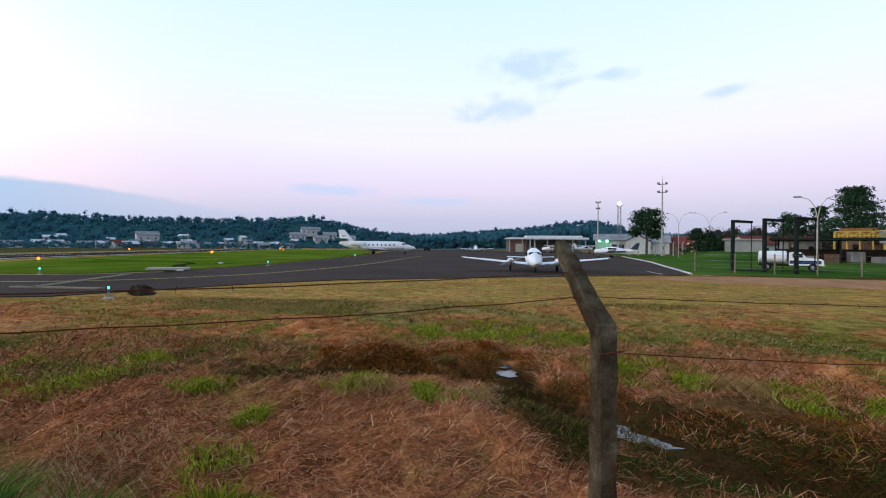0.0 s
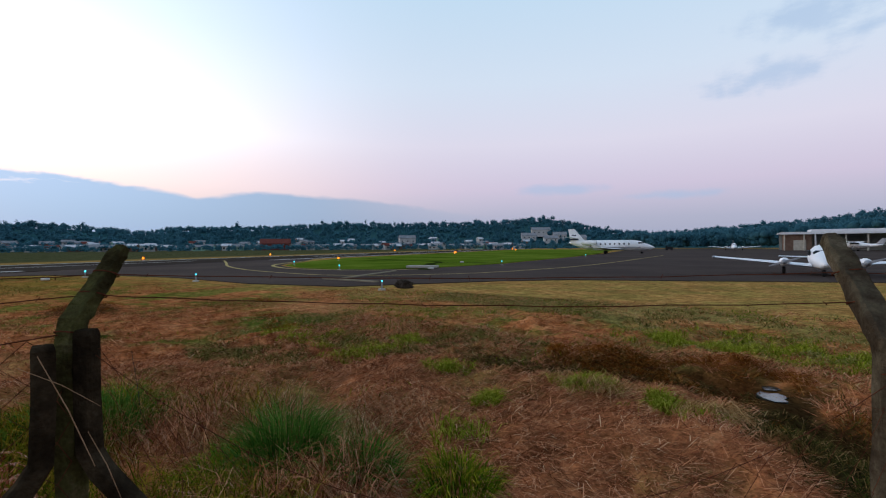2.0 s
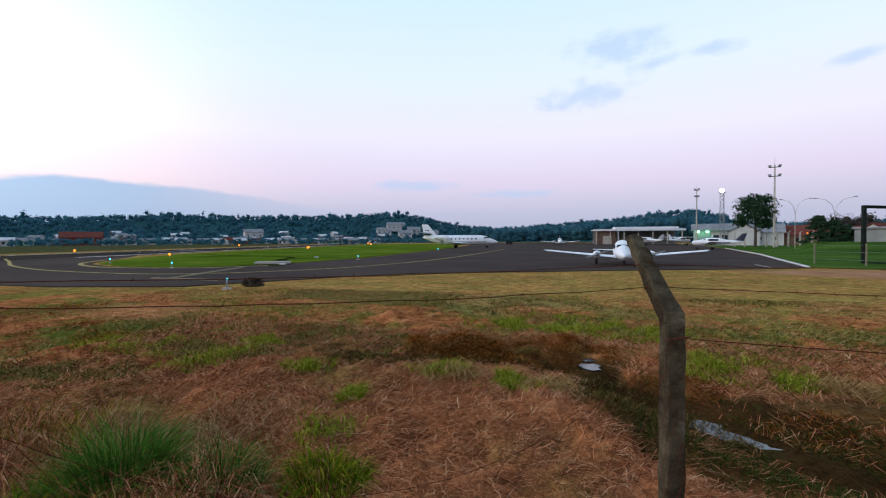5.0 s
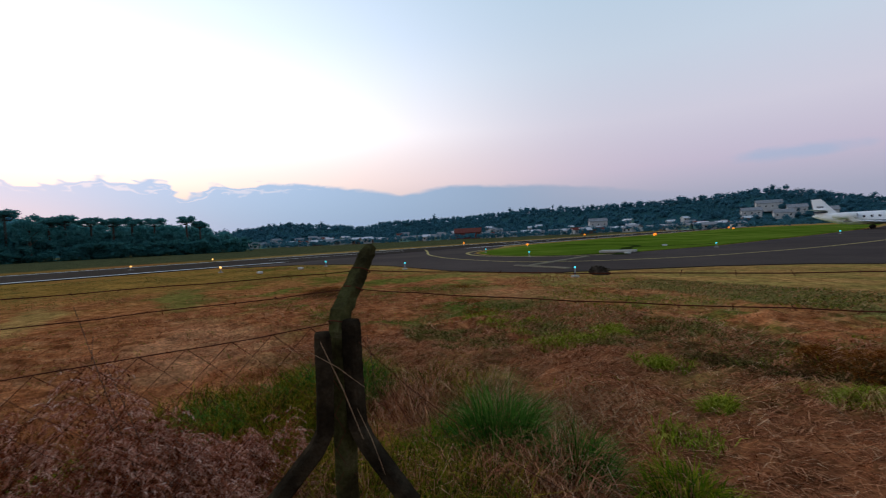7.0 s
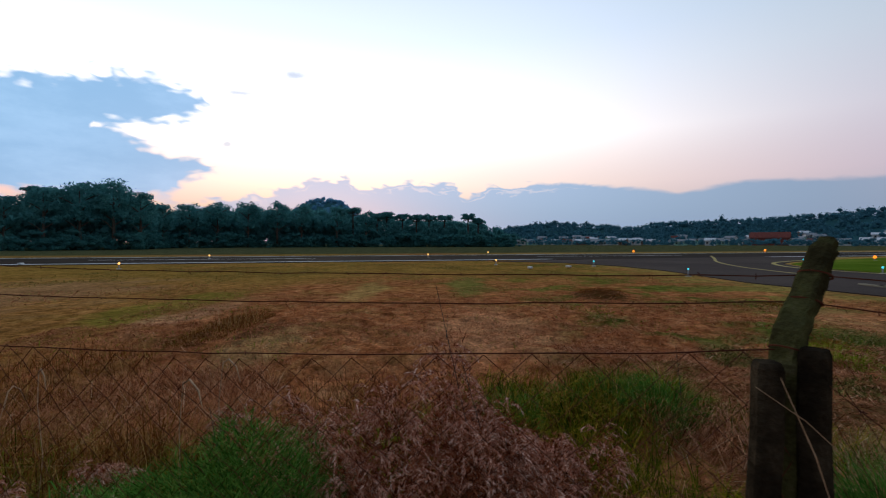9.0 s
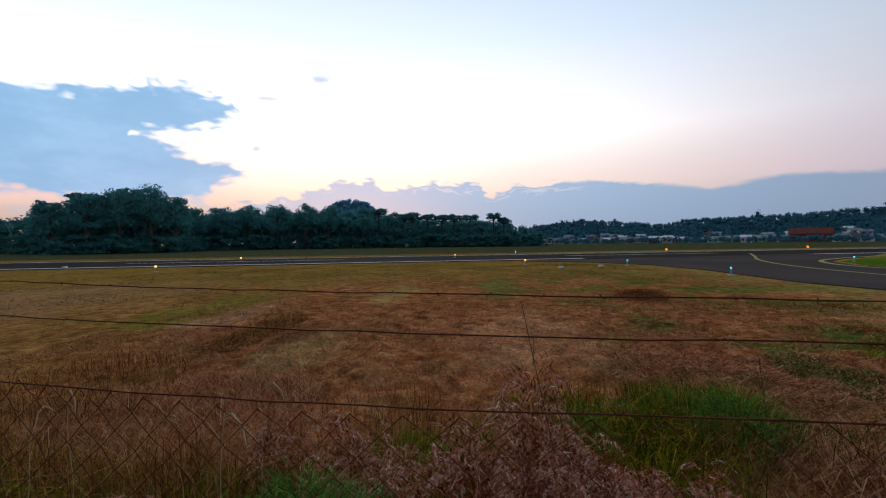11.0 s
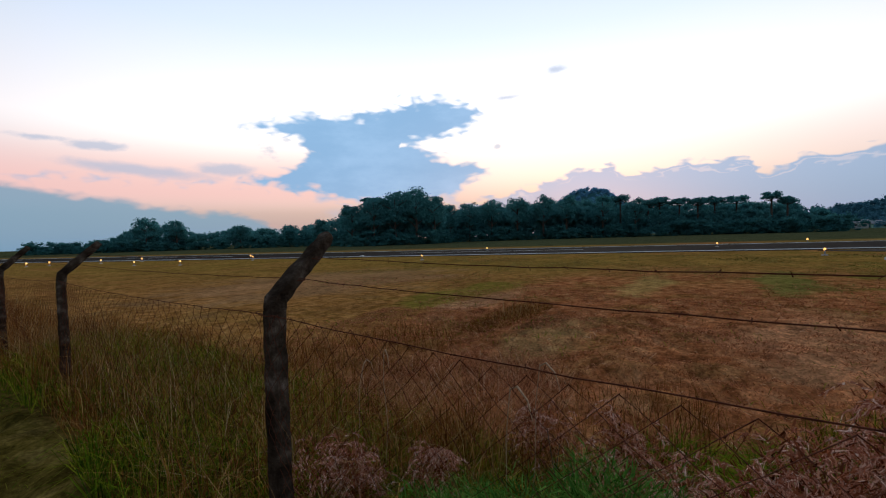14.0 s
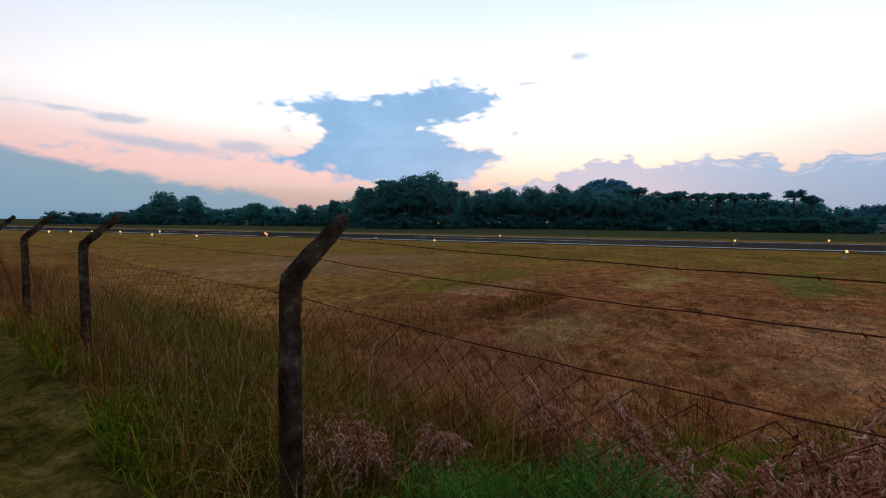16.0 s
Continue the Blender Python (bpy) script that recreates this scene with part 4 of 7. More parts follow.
for s, (i, j) in enumerate(zip(ORDER, ORDER[1:])):
    sag = 0.41 if s == 2 else 0.032
    part("chain_link", shift(chain_link(i, j, sag, s, 0.0008 if s < 3 else 0.0012), (1.2, -0.4, 0)), M_RUST, fence, "sagging rusty chain-link mesh")


# turns of tie wire round the arms
for k, f in [(k, f) for k in (1, 2, 3) for f in HOLD[k]]:
    c = on_arm(k, f)
    ring_pts = [c + Vector((math.cos(a) * 0.046 * POST_W[k] / 0.08, math.sin(a) * 0.046 * POST_W[k] / 0.08, 0.012 * math.cos(a + 1.0))) for a in np.linspace(0, 2 * math.pi, 13)]
    part("tie_wire", shift(tube(ring_pts, 0.0022, 4), (1.2, -0.4, 0)), M_RUST, fence, "rusty tie wire wound round the post")


# ---- hills, woods and trees ----
def polar(az, d):
    a = np.radians(az)
    return -np.sin(a) * d, np.cos(a) * d


RIDGE = [(104, 1.9), (92, 2.0), (86, 2.2), (82, 2.0), (77, 2.75), (72, 2.55), (66.6, 1.97), (64.6, 2.5), (57, 2.66), (47, 3.2), (37, 3.3), (28, 3.4), (21, 3.85), (17, 3.25), (12.5, 2.2), (7, 1.8), (-1.6, 2.34), (-6.6, 2.7), (-11.4, 3.4), (-14.8, 3.55), (-17.3, 3.0), (-19, 2.1), (-25, 1.9), (-34, 2.0), (-50, 2.2)]
RA, RE = np.array(RIDGE[::-1]).T


def ridge_top(az):
    return 420 * np.tan(np.radians(np.interp(az, RA, RE))) - 4.0


def hill_z(az, d):
    """Height of the far hills: rising from 290 m out to the ridge at 420 m."""
    t = np.clip((d - 290) / 130, 0, 1)
    back = np.clip((d - 420) / 200, 0, 1)
    return ridge_top(az) * (t * t * (3 - 2 * t)) * (1 - 0.5 * back)


aa, dd = np.meshgrid(np.arange(-50, 106, 1.0), np.array([285, 300, 320, 340, 360, 380, 400, 420, 450, 500, 620]))
hx, hy = polar(aa, dd)
hv = np.stack([hx.ravel(), hy.ravel(), hill_z(aa, dd).ravel() - 0.05], 1)
hi = np.arange(aa.size).reshape(aa.shape)
hq = np.stack([hi[:-1, :-1], hi[:-1, 1:], hi[1:, 1:], hi[1:, :-1]], -1).reshape(-1, 4)
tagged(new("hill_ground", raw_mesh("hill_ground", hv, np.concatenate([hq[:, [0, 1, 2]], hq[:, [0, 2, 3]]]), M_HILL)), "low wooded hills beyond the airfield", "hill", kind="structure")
pa, pr = np.meshgrid(np.linspace(0, 2 * np.pi, 33), np.linspace(0, 1, 12))
cx, cy = polar(104.6, 870)
pk_h = lambda r: 78 * (1 - np.clip(r, 0, 1) ** 2.0)
pv = np.stack([(cx + np.cos(pa) * pr * 105).ravel(), (cy + np.sin(pa) * pr * 105).ravel(), pk_h(pr).ravel()], 1)
pi_ = np.arange(pa.size).reshape(pa.shape)
pq = np.stack([pi_[:-1, :-1], pi_[:-1, 1:], pi_[1:, 1:], pi_[1:, :-1]], -1).reshape(-1, 4)
tagged(new("hill_ground", raw_mesh("hill_ground", pv, np.concatenate([pq[:, [0, 1, 2]], pq[:, [0, 2, 3]]]), M_HILL)), "steep wooded hilltop on the horizon", "hill", kind="structure")

ICO_V = np.array([(0, 0, 1), (0.894, 0, 0.447), (0.276, 0.851, 0.447), (-0.724, 0.526, 0.447), (-0.724, -0.526, 0.447), (0.276, -0.851, 0.447), (0.724, 0.526, -0.447), (-0.276, 0.851, -0.447), (-0.894, 0, -0.447), (-0.276, -0.851, -0.447), (0.724, -0.526, -0.447), (0, 0, -1)])
ICO_F = np.array([(0, 1, 2), (0, 2, 3), (0, 3, 4), (0, 4, 5), (0, 5, 1), (1, 6, 2), (2, 7, 3), (3, 8, 4), (4, 9, 5), (5, 10, 1), (6, 7, 2), (7, 8, 3), (8, 9, 4), (9, 10, 5), (10, 6, 1), (11, 7, 6), (11, 8, 7), (11, 9, 8), (11, 10, 9), (11, 6, 10)])


def leaf_cloud(centres, radii, per, size, core=0.72):
    """Leaf triangles over the shells of blobs (centres n x 3, radii n x 3), with a small ragged core in each."""
    n = len(centres)
    d = rng.normal(size=(n, per, 3))
    d /= np.linalg.norm(d, axis=2, keepdims=True)
    d[:, :, 2] = np.where(d[:, :, 2] < -0.35, -d[:, :, 2], d[:, :, 2])
    p = centres[:, None] + d * radii[:, None] * rng.uniform(0.70, 1.2, (n, per, 1))
    p = p.reshape(-1, 3)
    s = (np.broadcast_to(size, n)[:, None] * rng.uniform(0.5, 1.4, (n, per))).reshape(-1, 1, 1)
    w = rng.normal(size=(len(p), 3, 3))
    u = d.reshape(-1, 1, 3)
    w -= 0.15 * u * (w * u).sum(2, keepdims=True)  # leaves lie mostly along the crown's surface
    t = p[:, None] + w * s * 0.6
    V1, F1 = t.reshape(-1, 3), np.arange(len(p) * 3).reshape(-1, 3)
    c = centres[:, None] + ICO_V[None] * radii[:, None] * core * rng.uniform(0.8, 1.15, (n, 12, 1))
    V2, F2 = c.reshape(-1, 3), (np.arange(n)[:, None, None] * 12 + ICO_F[None]).reshape(-1, 3)
    return np.concatenate([V1, V2]), np.concatenate([F1, F2 + len(V1)])


def crowns(x, y, z, h, r, blobs, full=1.0):
    """Blob centres and radii for rounded, uneven crowns of trees at x, y, z with height h and half width r."""
    n = len(x)
    a = rng.uniform(0, 2 * np.pi, (n, blobs))
    q = rng.uniform(0.0, 0.75, (n, blobs))
    zz = rng.uniform(0.22, 0.86, (n, blobs))
    zz[:, 0], q[:, 0] = 0.84, 0.1
    c = np.stack([x[:, None] + np.cos(a) * q * r[:, None], y[:, None] + np.sin(a) * q * r[:, None], z[:, None] + zz * h[:, None]], -1)
    rad = full * rng.uniform(0.30, 0.52, (n, blobs))[:, :, None] * np.stack([r, r, np.minimum(r, h * (0.32 if full < 1.25 else 0.6))], -1)[:, None]
    top = (z + h)[:, None] - rad[:, :, 2]
    c[:, :, 2] = np.minimum(c[:, :, 2], top)
    return c.reshape(-1, 3), rad.reshape(-1, 3)


# far hills: thousands of small crowns
m = 5200
az, d = rng.uniform(-48, 104, m), 296 + 130 * rng.uniform(0, 1, m) ** 0.8
x, y = polar(az, d)
h = rng.uniform(3.6, 6.6, m) * np.where(rng.uniform(size=m) < 0.05, rng.uniform(1.2, 1.55, m), 1.0)
c, r = crowns(x, y, hill_z(az, d) - 1.8, h, h * rng.uniform(0.30, 0.5, m), 3, 1.5)
V, F = leaf_cloud(c, r, 15, 0.60, 0.64)
tagged(new("far_woods", raw_mesh("far_woods", V, F, M_LEAF_F)), "dark woods covering the far hills, haze blue in their colour", "woods", kind="stuff")
m = 420
a_, q_ = rng.uniform(0, 2 * np.pi, m), np.sqrt(rng.uniform(0, 1, m))
x, y, z = cx + np.cos(a_) * q_ * 100, cy + np.sin(a_) * q_ * 100, pk_h(q_) - 2
h = rng.uniform(7, 11, m)
c, r = crowns(x, y, z, h, h * 0.6, 4, 1.4)
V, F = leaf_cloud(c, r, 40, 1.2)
tagged(new("far_woods", raw_mesh("far_woods", V, F, M_LEAF_P)), "woods on the distant hilltop, haze blue in their colour", "woods", kind="stuff")

# western wood behind the runway
WOOD = [(166, 0.3), (160, 0.6), (157.5, 2.2), (156.2, 2.8), (153.3, 2.5), (151.7, 1.3), (147, 2.0), (141.7, 1.8), (137.7, 2.4), (134.5, 4.2), (132, 5.1), (129.4, 5.5), (126.2, 6.2), (123.3, 4.9), (121.5, 3.7), (119.6, 4.2), (115.5, 4.55), (110, 4.6), (106.9, 4.5), (101.5, 4.1), (97.5, 3.5), (95, 2.9), (88.5, 2.7), (84.2, 2.3), (82, 1.4)]
WA, WE = np.array(WOOD[::-1]).T
wood_d = lambda az: np.interp(az, [80, 84, 100, 121, 124, 134, 138, 150, 166], [150, 145, 142, 140, 115, 112, 150, 165, 190])
m = 760
az = rng.uniform(82.2, 166, m)
row = rng.uniform(0, 1, m) ** 1.3
d = wood_d(az) + 4 + 26 * row
x, y = polar(az, d)
full = np.tan(np.radians(np.interp(az, WA, WE))) * d + 1.58
h = full * np.where(row > 0.3, rng.uniform(0.84, 1.0, m) + np.where(az < 99, 0.11, 0.0), rng.uniform(0.5, 0.85, m))
h = np.maximum(h, 2.0)
c, r = crowns(x, y, np.zeros(m), h, np.clip(h * rng.uniform(0.16, 0.32, m), 1.1, 3.6), 9, 1.25)
V, F = leaf_cloud(c, r, 50, 0.32, 0.6)
tagged(new("wood", raw_mesh("wood", V, F, M_LEAF)), "dark dense wood of mixed trees behind the runway, haze in its colour", "woods", kind="stuff")
m = 650
az = rng.uniform(80, 166, m)
d = wood_d(az) + rng.uniform(-4, 6, m)
x, y = polar(az, d)
h = rng.uniform(1.0, 4.6, m)
c, r = crowns(x, y, np.zeros(m) - 0.25 * h, h * 1.25, h * 0.8, 5)
V, F = leaf_cloud(c, r, 24, 0.34, 0.6)
tagged(new("undergrowth", raw_mesh("undergrowth", V, F, M_LEAF_D)), "dark undergrowth along the edge of the wood, haze in its colour", "bushes", kind="stuff")
# scrub along the foot of the hills
m = 1000
az, d = rng.uniform(12, 82, m), rng.uniform(215, 305, m)
x, y = polar(az, d)
h = rng.uniform(1.0, 3.0, m)
c, r = crowns(x, y, hill_z(az, d), h, h * 0.8, 3)
V, F = leaf_cloud(c, r, 10, 0.6)
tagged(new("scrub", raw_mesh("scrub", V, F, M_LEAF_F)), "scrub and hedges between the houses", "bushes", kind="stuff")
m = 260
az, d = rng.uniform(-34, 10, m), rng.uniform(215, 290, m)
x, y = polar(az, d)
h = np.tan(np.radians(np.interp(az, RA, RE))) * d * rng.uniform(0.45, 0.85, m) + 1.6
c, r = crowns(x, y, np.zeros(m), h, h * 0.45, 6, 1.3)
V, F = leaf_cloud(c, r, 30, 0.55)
tagged(new("wood", raw_mesh("wood", V, F, M_LEAF_F)), "dark tree belt behind the apron, haze blue in its colour", "woods", kind="stuff")


def tree(az, d, h, r, label, blobs=26, per=90, leaf=0.22, conifer=False, name="tree", low=0.3, base=0.0, leaves=None):
    x, y = polar(az, d)
    ob = empty(name, pose(x, y, base), label, "tree")
    limbs = [tube([(0, 0, -0.2), (0.05, 0, h * 0.3), (0, 0.08, h * 0.62), (0, 0, h * 0.9)], [h * 0.028, h * 0.022, h * 0.014, h * 0.004], 8)]
    for k in range(7):
        a, z0 = k * 2.4, h * (0.28 + 0.07 * k)
        limbs.append(tube([(0, 0, z0), (math.cos(a) * r * 0.4, math.sin(a) * r * 0.4, z0 + h * 0.1), (math.cos(a) * r * 0.8, math.sin(a) * r * 0.8, z0 + h * 0.16)], [h * 0.012, h * 0.008, h * 0.003], 5))
    part("trunk", merge(*limbs), M_BARK, ob)
    zz = rng.uniform(low, 0.95, blobs)
    spread = (1.05 - zz) * 1.3 if conifer else np.sqrt(np.clip(1 - ((zz - (low + 0.2)) / (0.80 - low)) ** 2, 0.05, 1))
    a, q = rng.uniform(0, 6.28, blobs), rng.uniform(0.35, 0.85, blobs) * spread
    c = np.stack([np.cos(a) * q * r, np.sin(a) * q * r, zz * h], 1)
    rad = np.stack([rng.uniform(0.20, 0.36, blobs) * r] * 2 + [rng.uniform(0.06, 0.13, blobs) * r if conifer else rng.uniform(0.16, 0.28, blobs) * r], 1)
    V, F = leaf_cloud(c, rad, per, leaf, 0.35)
    crown = new("crown", raw_mesh("crown", V, F, leaves or M_LEAF_N))
    crown.parent = ob
    return ob


def araucaria(az, d, h, r):
    x, y = polar(az, d)
    ob = empty("araucaria_tree", pose(x, y, 0), "dark umbrella-shaped pine rising over the wood", "tree", "umbrella pines")
    part("trunk", tube([(0, 0, -0.2), (0.1, 0, h * 0.5), (0, 0, h * 0.96)], [0.35, 0.28, 0.16], 8), M_BARK, ob)
    limbs, cen = [], []
    for k in range(22):
        a, lev = k * 2.399, rng.uniform(0.80, 0.93)
        q = r * rng.uniform(0.55, 1.0) * (1.0 if lev < 0.9 else 0.75)
        tip = (math.cos(a) * q, math.sin(a) * q, h * (lev + 0.055))
        limbs.append(tube([(0, 0, h * (lev - 0.02)), (tip[0] * 0.6, tip[1] * 0.6, h * (lev - 0.01)), tip], [0.09, 0.07, 0.04], 4))
        cen += [tip, (tip[0] * 0.72, tip[1] * 0.72, tip[2] + 0.1)]
    part("branches", merge(*limbs), M_BARK, ob)
    cen = np.array(cen)
    V, F = leaf_cloud(cen, np.stack([rng.uniform(0.5, 0.95, len(cen))] * 2 + [rng.uniform(0.3, 0.5, len(cen))], 1), 46, 0.26, 0.6)
    crown = new("crown", raw_mesh("crown", V, F, M_LEAF))
    crown.parent = ob


for az, el, r in ((86.6, 3.52, 2.6), (89.6, 3.35, 2.8), (91.6, 3.42, 3.0), (93.2, 3.40, 2.6), (95.0, 3.46, 3.0), (97.0, 3.70, 2.8), (98.2, 3.5, 2.5), (101.2, 4.25, 3.0), (85.3, 2.9, 1.9), (128.0, 5.75, 3.4), (131.6, 5.2, 3.2)):
    dd_ = float(wood_d(az)) + 6
    araucaria(az, dd_, math.tan(radians(el)) * dd_ + 1.58, r)
tree(-20.7, 100, 9.7, 3.9, "dark broad-crowned tree beside the apron lawn", 80, 130, 0.20, low=0.36)
tree(-38.9, 100, 12.2, 5.6, "tall dark pine behind the ochre building", 110, 100, 0.22, True)
tree(-36.3, 104, 9.4, 2.9, "dark pine behind the canopy", 26, 80, 0.24, True)
tree(-34.0, 106, 8.2, 3.3, "dark rounded tree behind the steel frame", 36, 90, 0.24, low=0.45)
tree(-42.8, 92, 7.8, 5.5, "dark dense tree at the compound edge", 30, 90, 0.24)
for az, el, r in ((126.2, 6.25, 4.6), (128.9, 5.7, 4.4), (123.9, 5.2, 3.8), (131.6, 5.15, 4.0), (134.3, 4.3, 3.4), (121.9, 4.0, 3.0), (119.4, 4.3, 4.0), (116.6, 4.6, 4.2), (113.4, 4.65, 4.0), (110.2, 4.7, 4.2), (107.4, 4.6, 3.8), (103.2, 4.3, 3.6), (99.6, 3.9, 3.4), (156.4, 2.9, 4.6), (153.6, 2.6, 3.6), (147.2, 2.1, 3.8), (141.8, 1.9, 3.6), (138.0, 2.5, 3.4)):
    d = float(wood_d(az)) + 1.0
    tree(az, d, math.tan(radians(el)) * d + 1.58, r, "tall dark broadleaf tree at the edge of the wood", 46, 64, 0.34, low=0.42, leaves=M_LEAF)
for az, d, h, r in ((-25.8, 74, 3.6, 1.6), (-26.9, 74.5, 3.0, 1.7), (-28.0, 75, 2.3, 1.7)):
    tree(az, d, h, r, "dark clipped conifer shrub on the lawn", 60, 110, 0.13, True, "conifer_shrub", base=0.9, low=0.04)
m = 80
az, d = rng.uniform(-44, -24, m), rng.uniform(150, 178, m)
x, y = polar(az, d)
h = rng.uniform(5.5, 8.5, m)
c, r = crowns(x, y, np.zeros(m), h, h * 0.42, 7)
V, F = leaf_cloud(c, r, 70, 0.26, 0.5)
tagged(new("wood", raw_mesh("wood", V, F, leaf_mat("brown_winter_twigs", [(0.0, (0.045, 0.042, 0.040)), (0.6, (0.085, 0.075, 0.068)), (1.0, (0.13, 0.10, 0.085))]))), "brownish half-bare tree belt behind the compound", "woods", kind="stuff")


# ---- town at the foot of the hills ----
def house(x, y, z, w, l, h, rot, wall, roof, label, flat=False, name="house", pitch=0.28):
    ob = empty(name, pose(x, y, z, 0, 0, rot), label, "house")
    part("wall", box(0, 0, h / 2 - 0.5, l, w, h + 1.0), wall, ob)
    o = 0.4
    if flat:
        part("roof", box(0, 0, h + 0.12, l + 0.5, w + 0.5, 0.24, 0.04), roof, ob)
    else:
        g = h + w * pitch
        V = [(-l / 2 - o, -w / 2 - o, h - 0.1), (l / 2 + o, -w / 2 - o, h - 0.1), (l / 2 + o, w / 2 + o, h - 0.1), (-l / 2 - o, w / 2 + o, h - 0.1), (-l / 2 - o, 0, g), (l / 2 + o, 0, g)]
        V += [(a, b, c + 0.16) for a, b, c in V]
        F = [(6, 7, 11, 10), (8, 9, 10, 11), (0, 4, 5, 1), (2, 5, 4, 3), (0, 1, 7, 6), (2, 3, 9, 8), (0, 6, 10, 4), (4, 10, 9, 3), (1, 5, 11, 7), (5, 2, 8, 11)]
        part("roof", (V, F), roof, ob)
        gab = [(-l / 2, -w / 2, h - 0.05), (-l / 2, w / 2, h - 0.05), (-l / 2, 0, g - 0.06), (l / 2, -w / 2, h - 0.05), (l / 2, w / 2, h - 0.05), (l / 2, 0, g - 0.06)]
        part("gable", (gab, [(0, 1, 2), (3, 5, 4), (0, 3, 4, 1)]), wall, ob)
    n = max(2, int(l / 3))
    for k in range(0 if flat else n):
        wx = -l / 2 + (k + 0.5) * l / n
        for s in (-1, 1):
            wo = part("window", box(wx, s * (w / 2 + 0.02), h * 0.55, 0.8, 0.10, 0.8, 0.02), M_GLASS, ob)
    return ob


hr = random.Random(11)
walls = [M_WALL_W, M_WALL_W, M_WALL_W, M_WALL_W, M_WALL_B, M_WALL_G]
for k in range(130):
    az = hr.uniform(22, 83)
    d, up = (hr.uniform(225, 302), 0.0) if k % 4 else (hr.uniform(302, 330), 0.9)
    x, y = polar(az, d)
    roof = hr.choice([M_TILE, M_ROOF_G, M_ROOF_G, M_ROOF_G, M_ROOF_W, M_ROOF_W])
    house(x, y, float(hill_z(az, d)) + up, hr.uniform(3.0, 4.2), hr.uniform(3.2, 6.0), hr.uniform(1.6, 2.4), az + hr.uniform(-35, 35), hr.choice(walls), roof, {"terracotta_roof_tile": "small rendered house with a terracotta tiled roof", "grey_fibre_cement_roof": "small rendered house with a grey sheet roof", "white_metal_roof": "small rendered house with a pale metal roof"}[roof.name])
x, y = polar(53.5, 262)
house(x, y, 0, 9, 15, 3.6, 50, M_TILE, M_TILE, "long red-walled shed with a red roof", name="shed")
for az, d, l, h in ((20.5, 340, 13, 4.0), (18.2, 330, 9, 3.2), (22.0, 326, 10, 3.0), (37.5, 310, 11, 4.5), (15.8, 322, 8, 2.8), (19.3, 318, 9, 2.6)):
    x, y = polar(az, d)
    house(x, y, float(hill_z(az, d)) + 1.5, 7, l, h, az + 8, M_WALL_W, M_ROOF_G, "long white building on the wooded slope", name="building")


# ---- aircraft ----
def wheel(x, y, r, w, parent, leg_top):
    g = tube([(x, y - w / 2, r), (x, y - w * 0.3, r), (x, y + w * 0.3, r), (x, y + w / 2, r)], [r * 0.82, r, r, r * 0.82], 14)
    part("tyre", g, M_RUBBER, parent, smooth=True)
    part("gear_leg", tube([(x, y, r * 0.4), (x, y, leg_top)], [0.05, 0.07], 8), M_GREYM, parent)


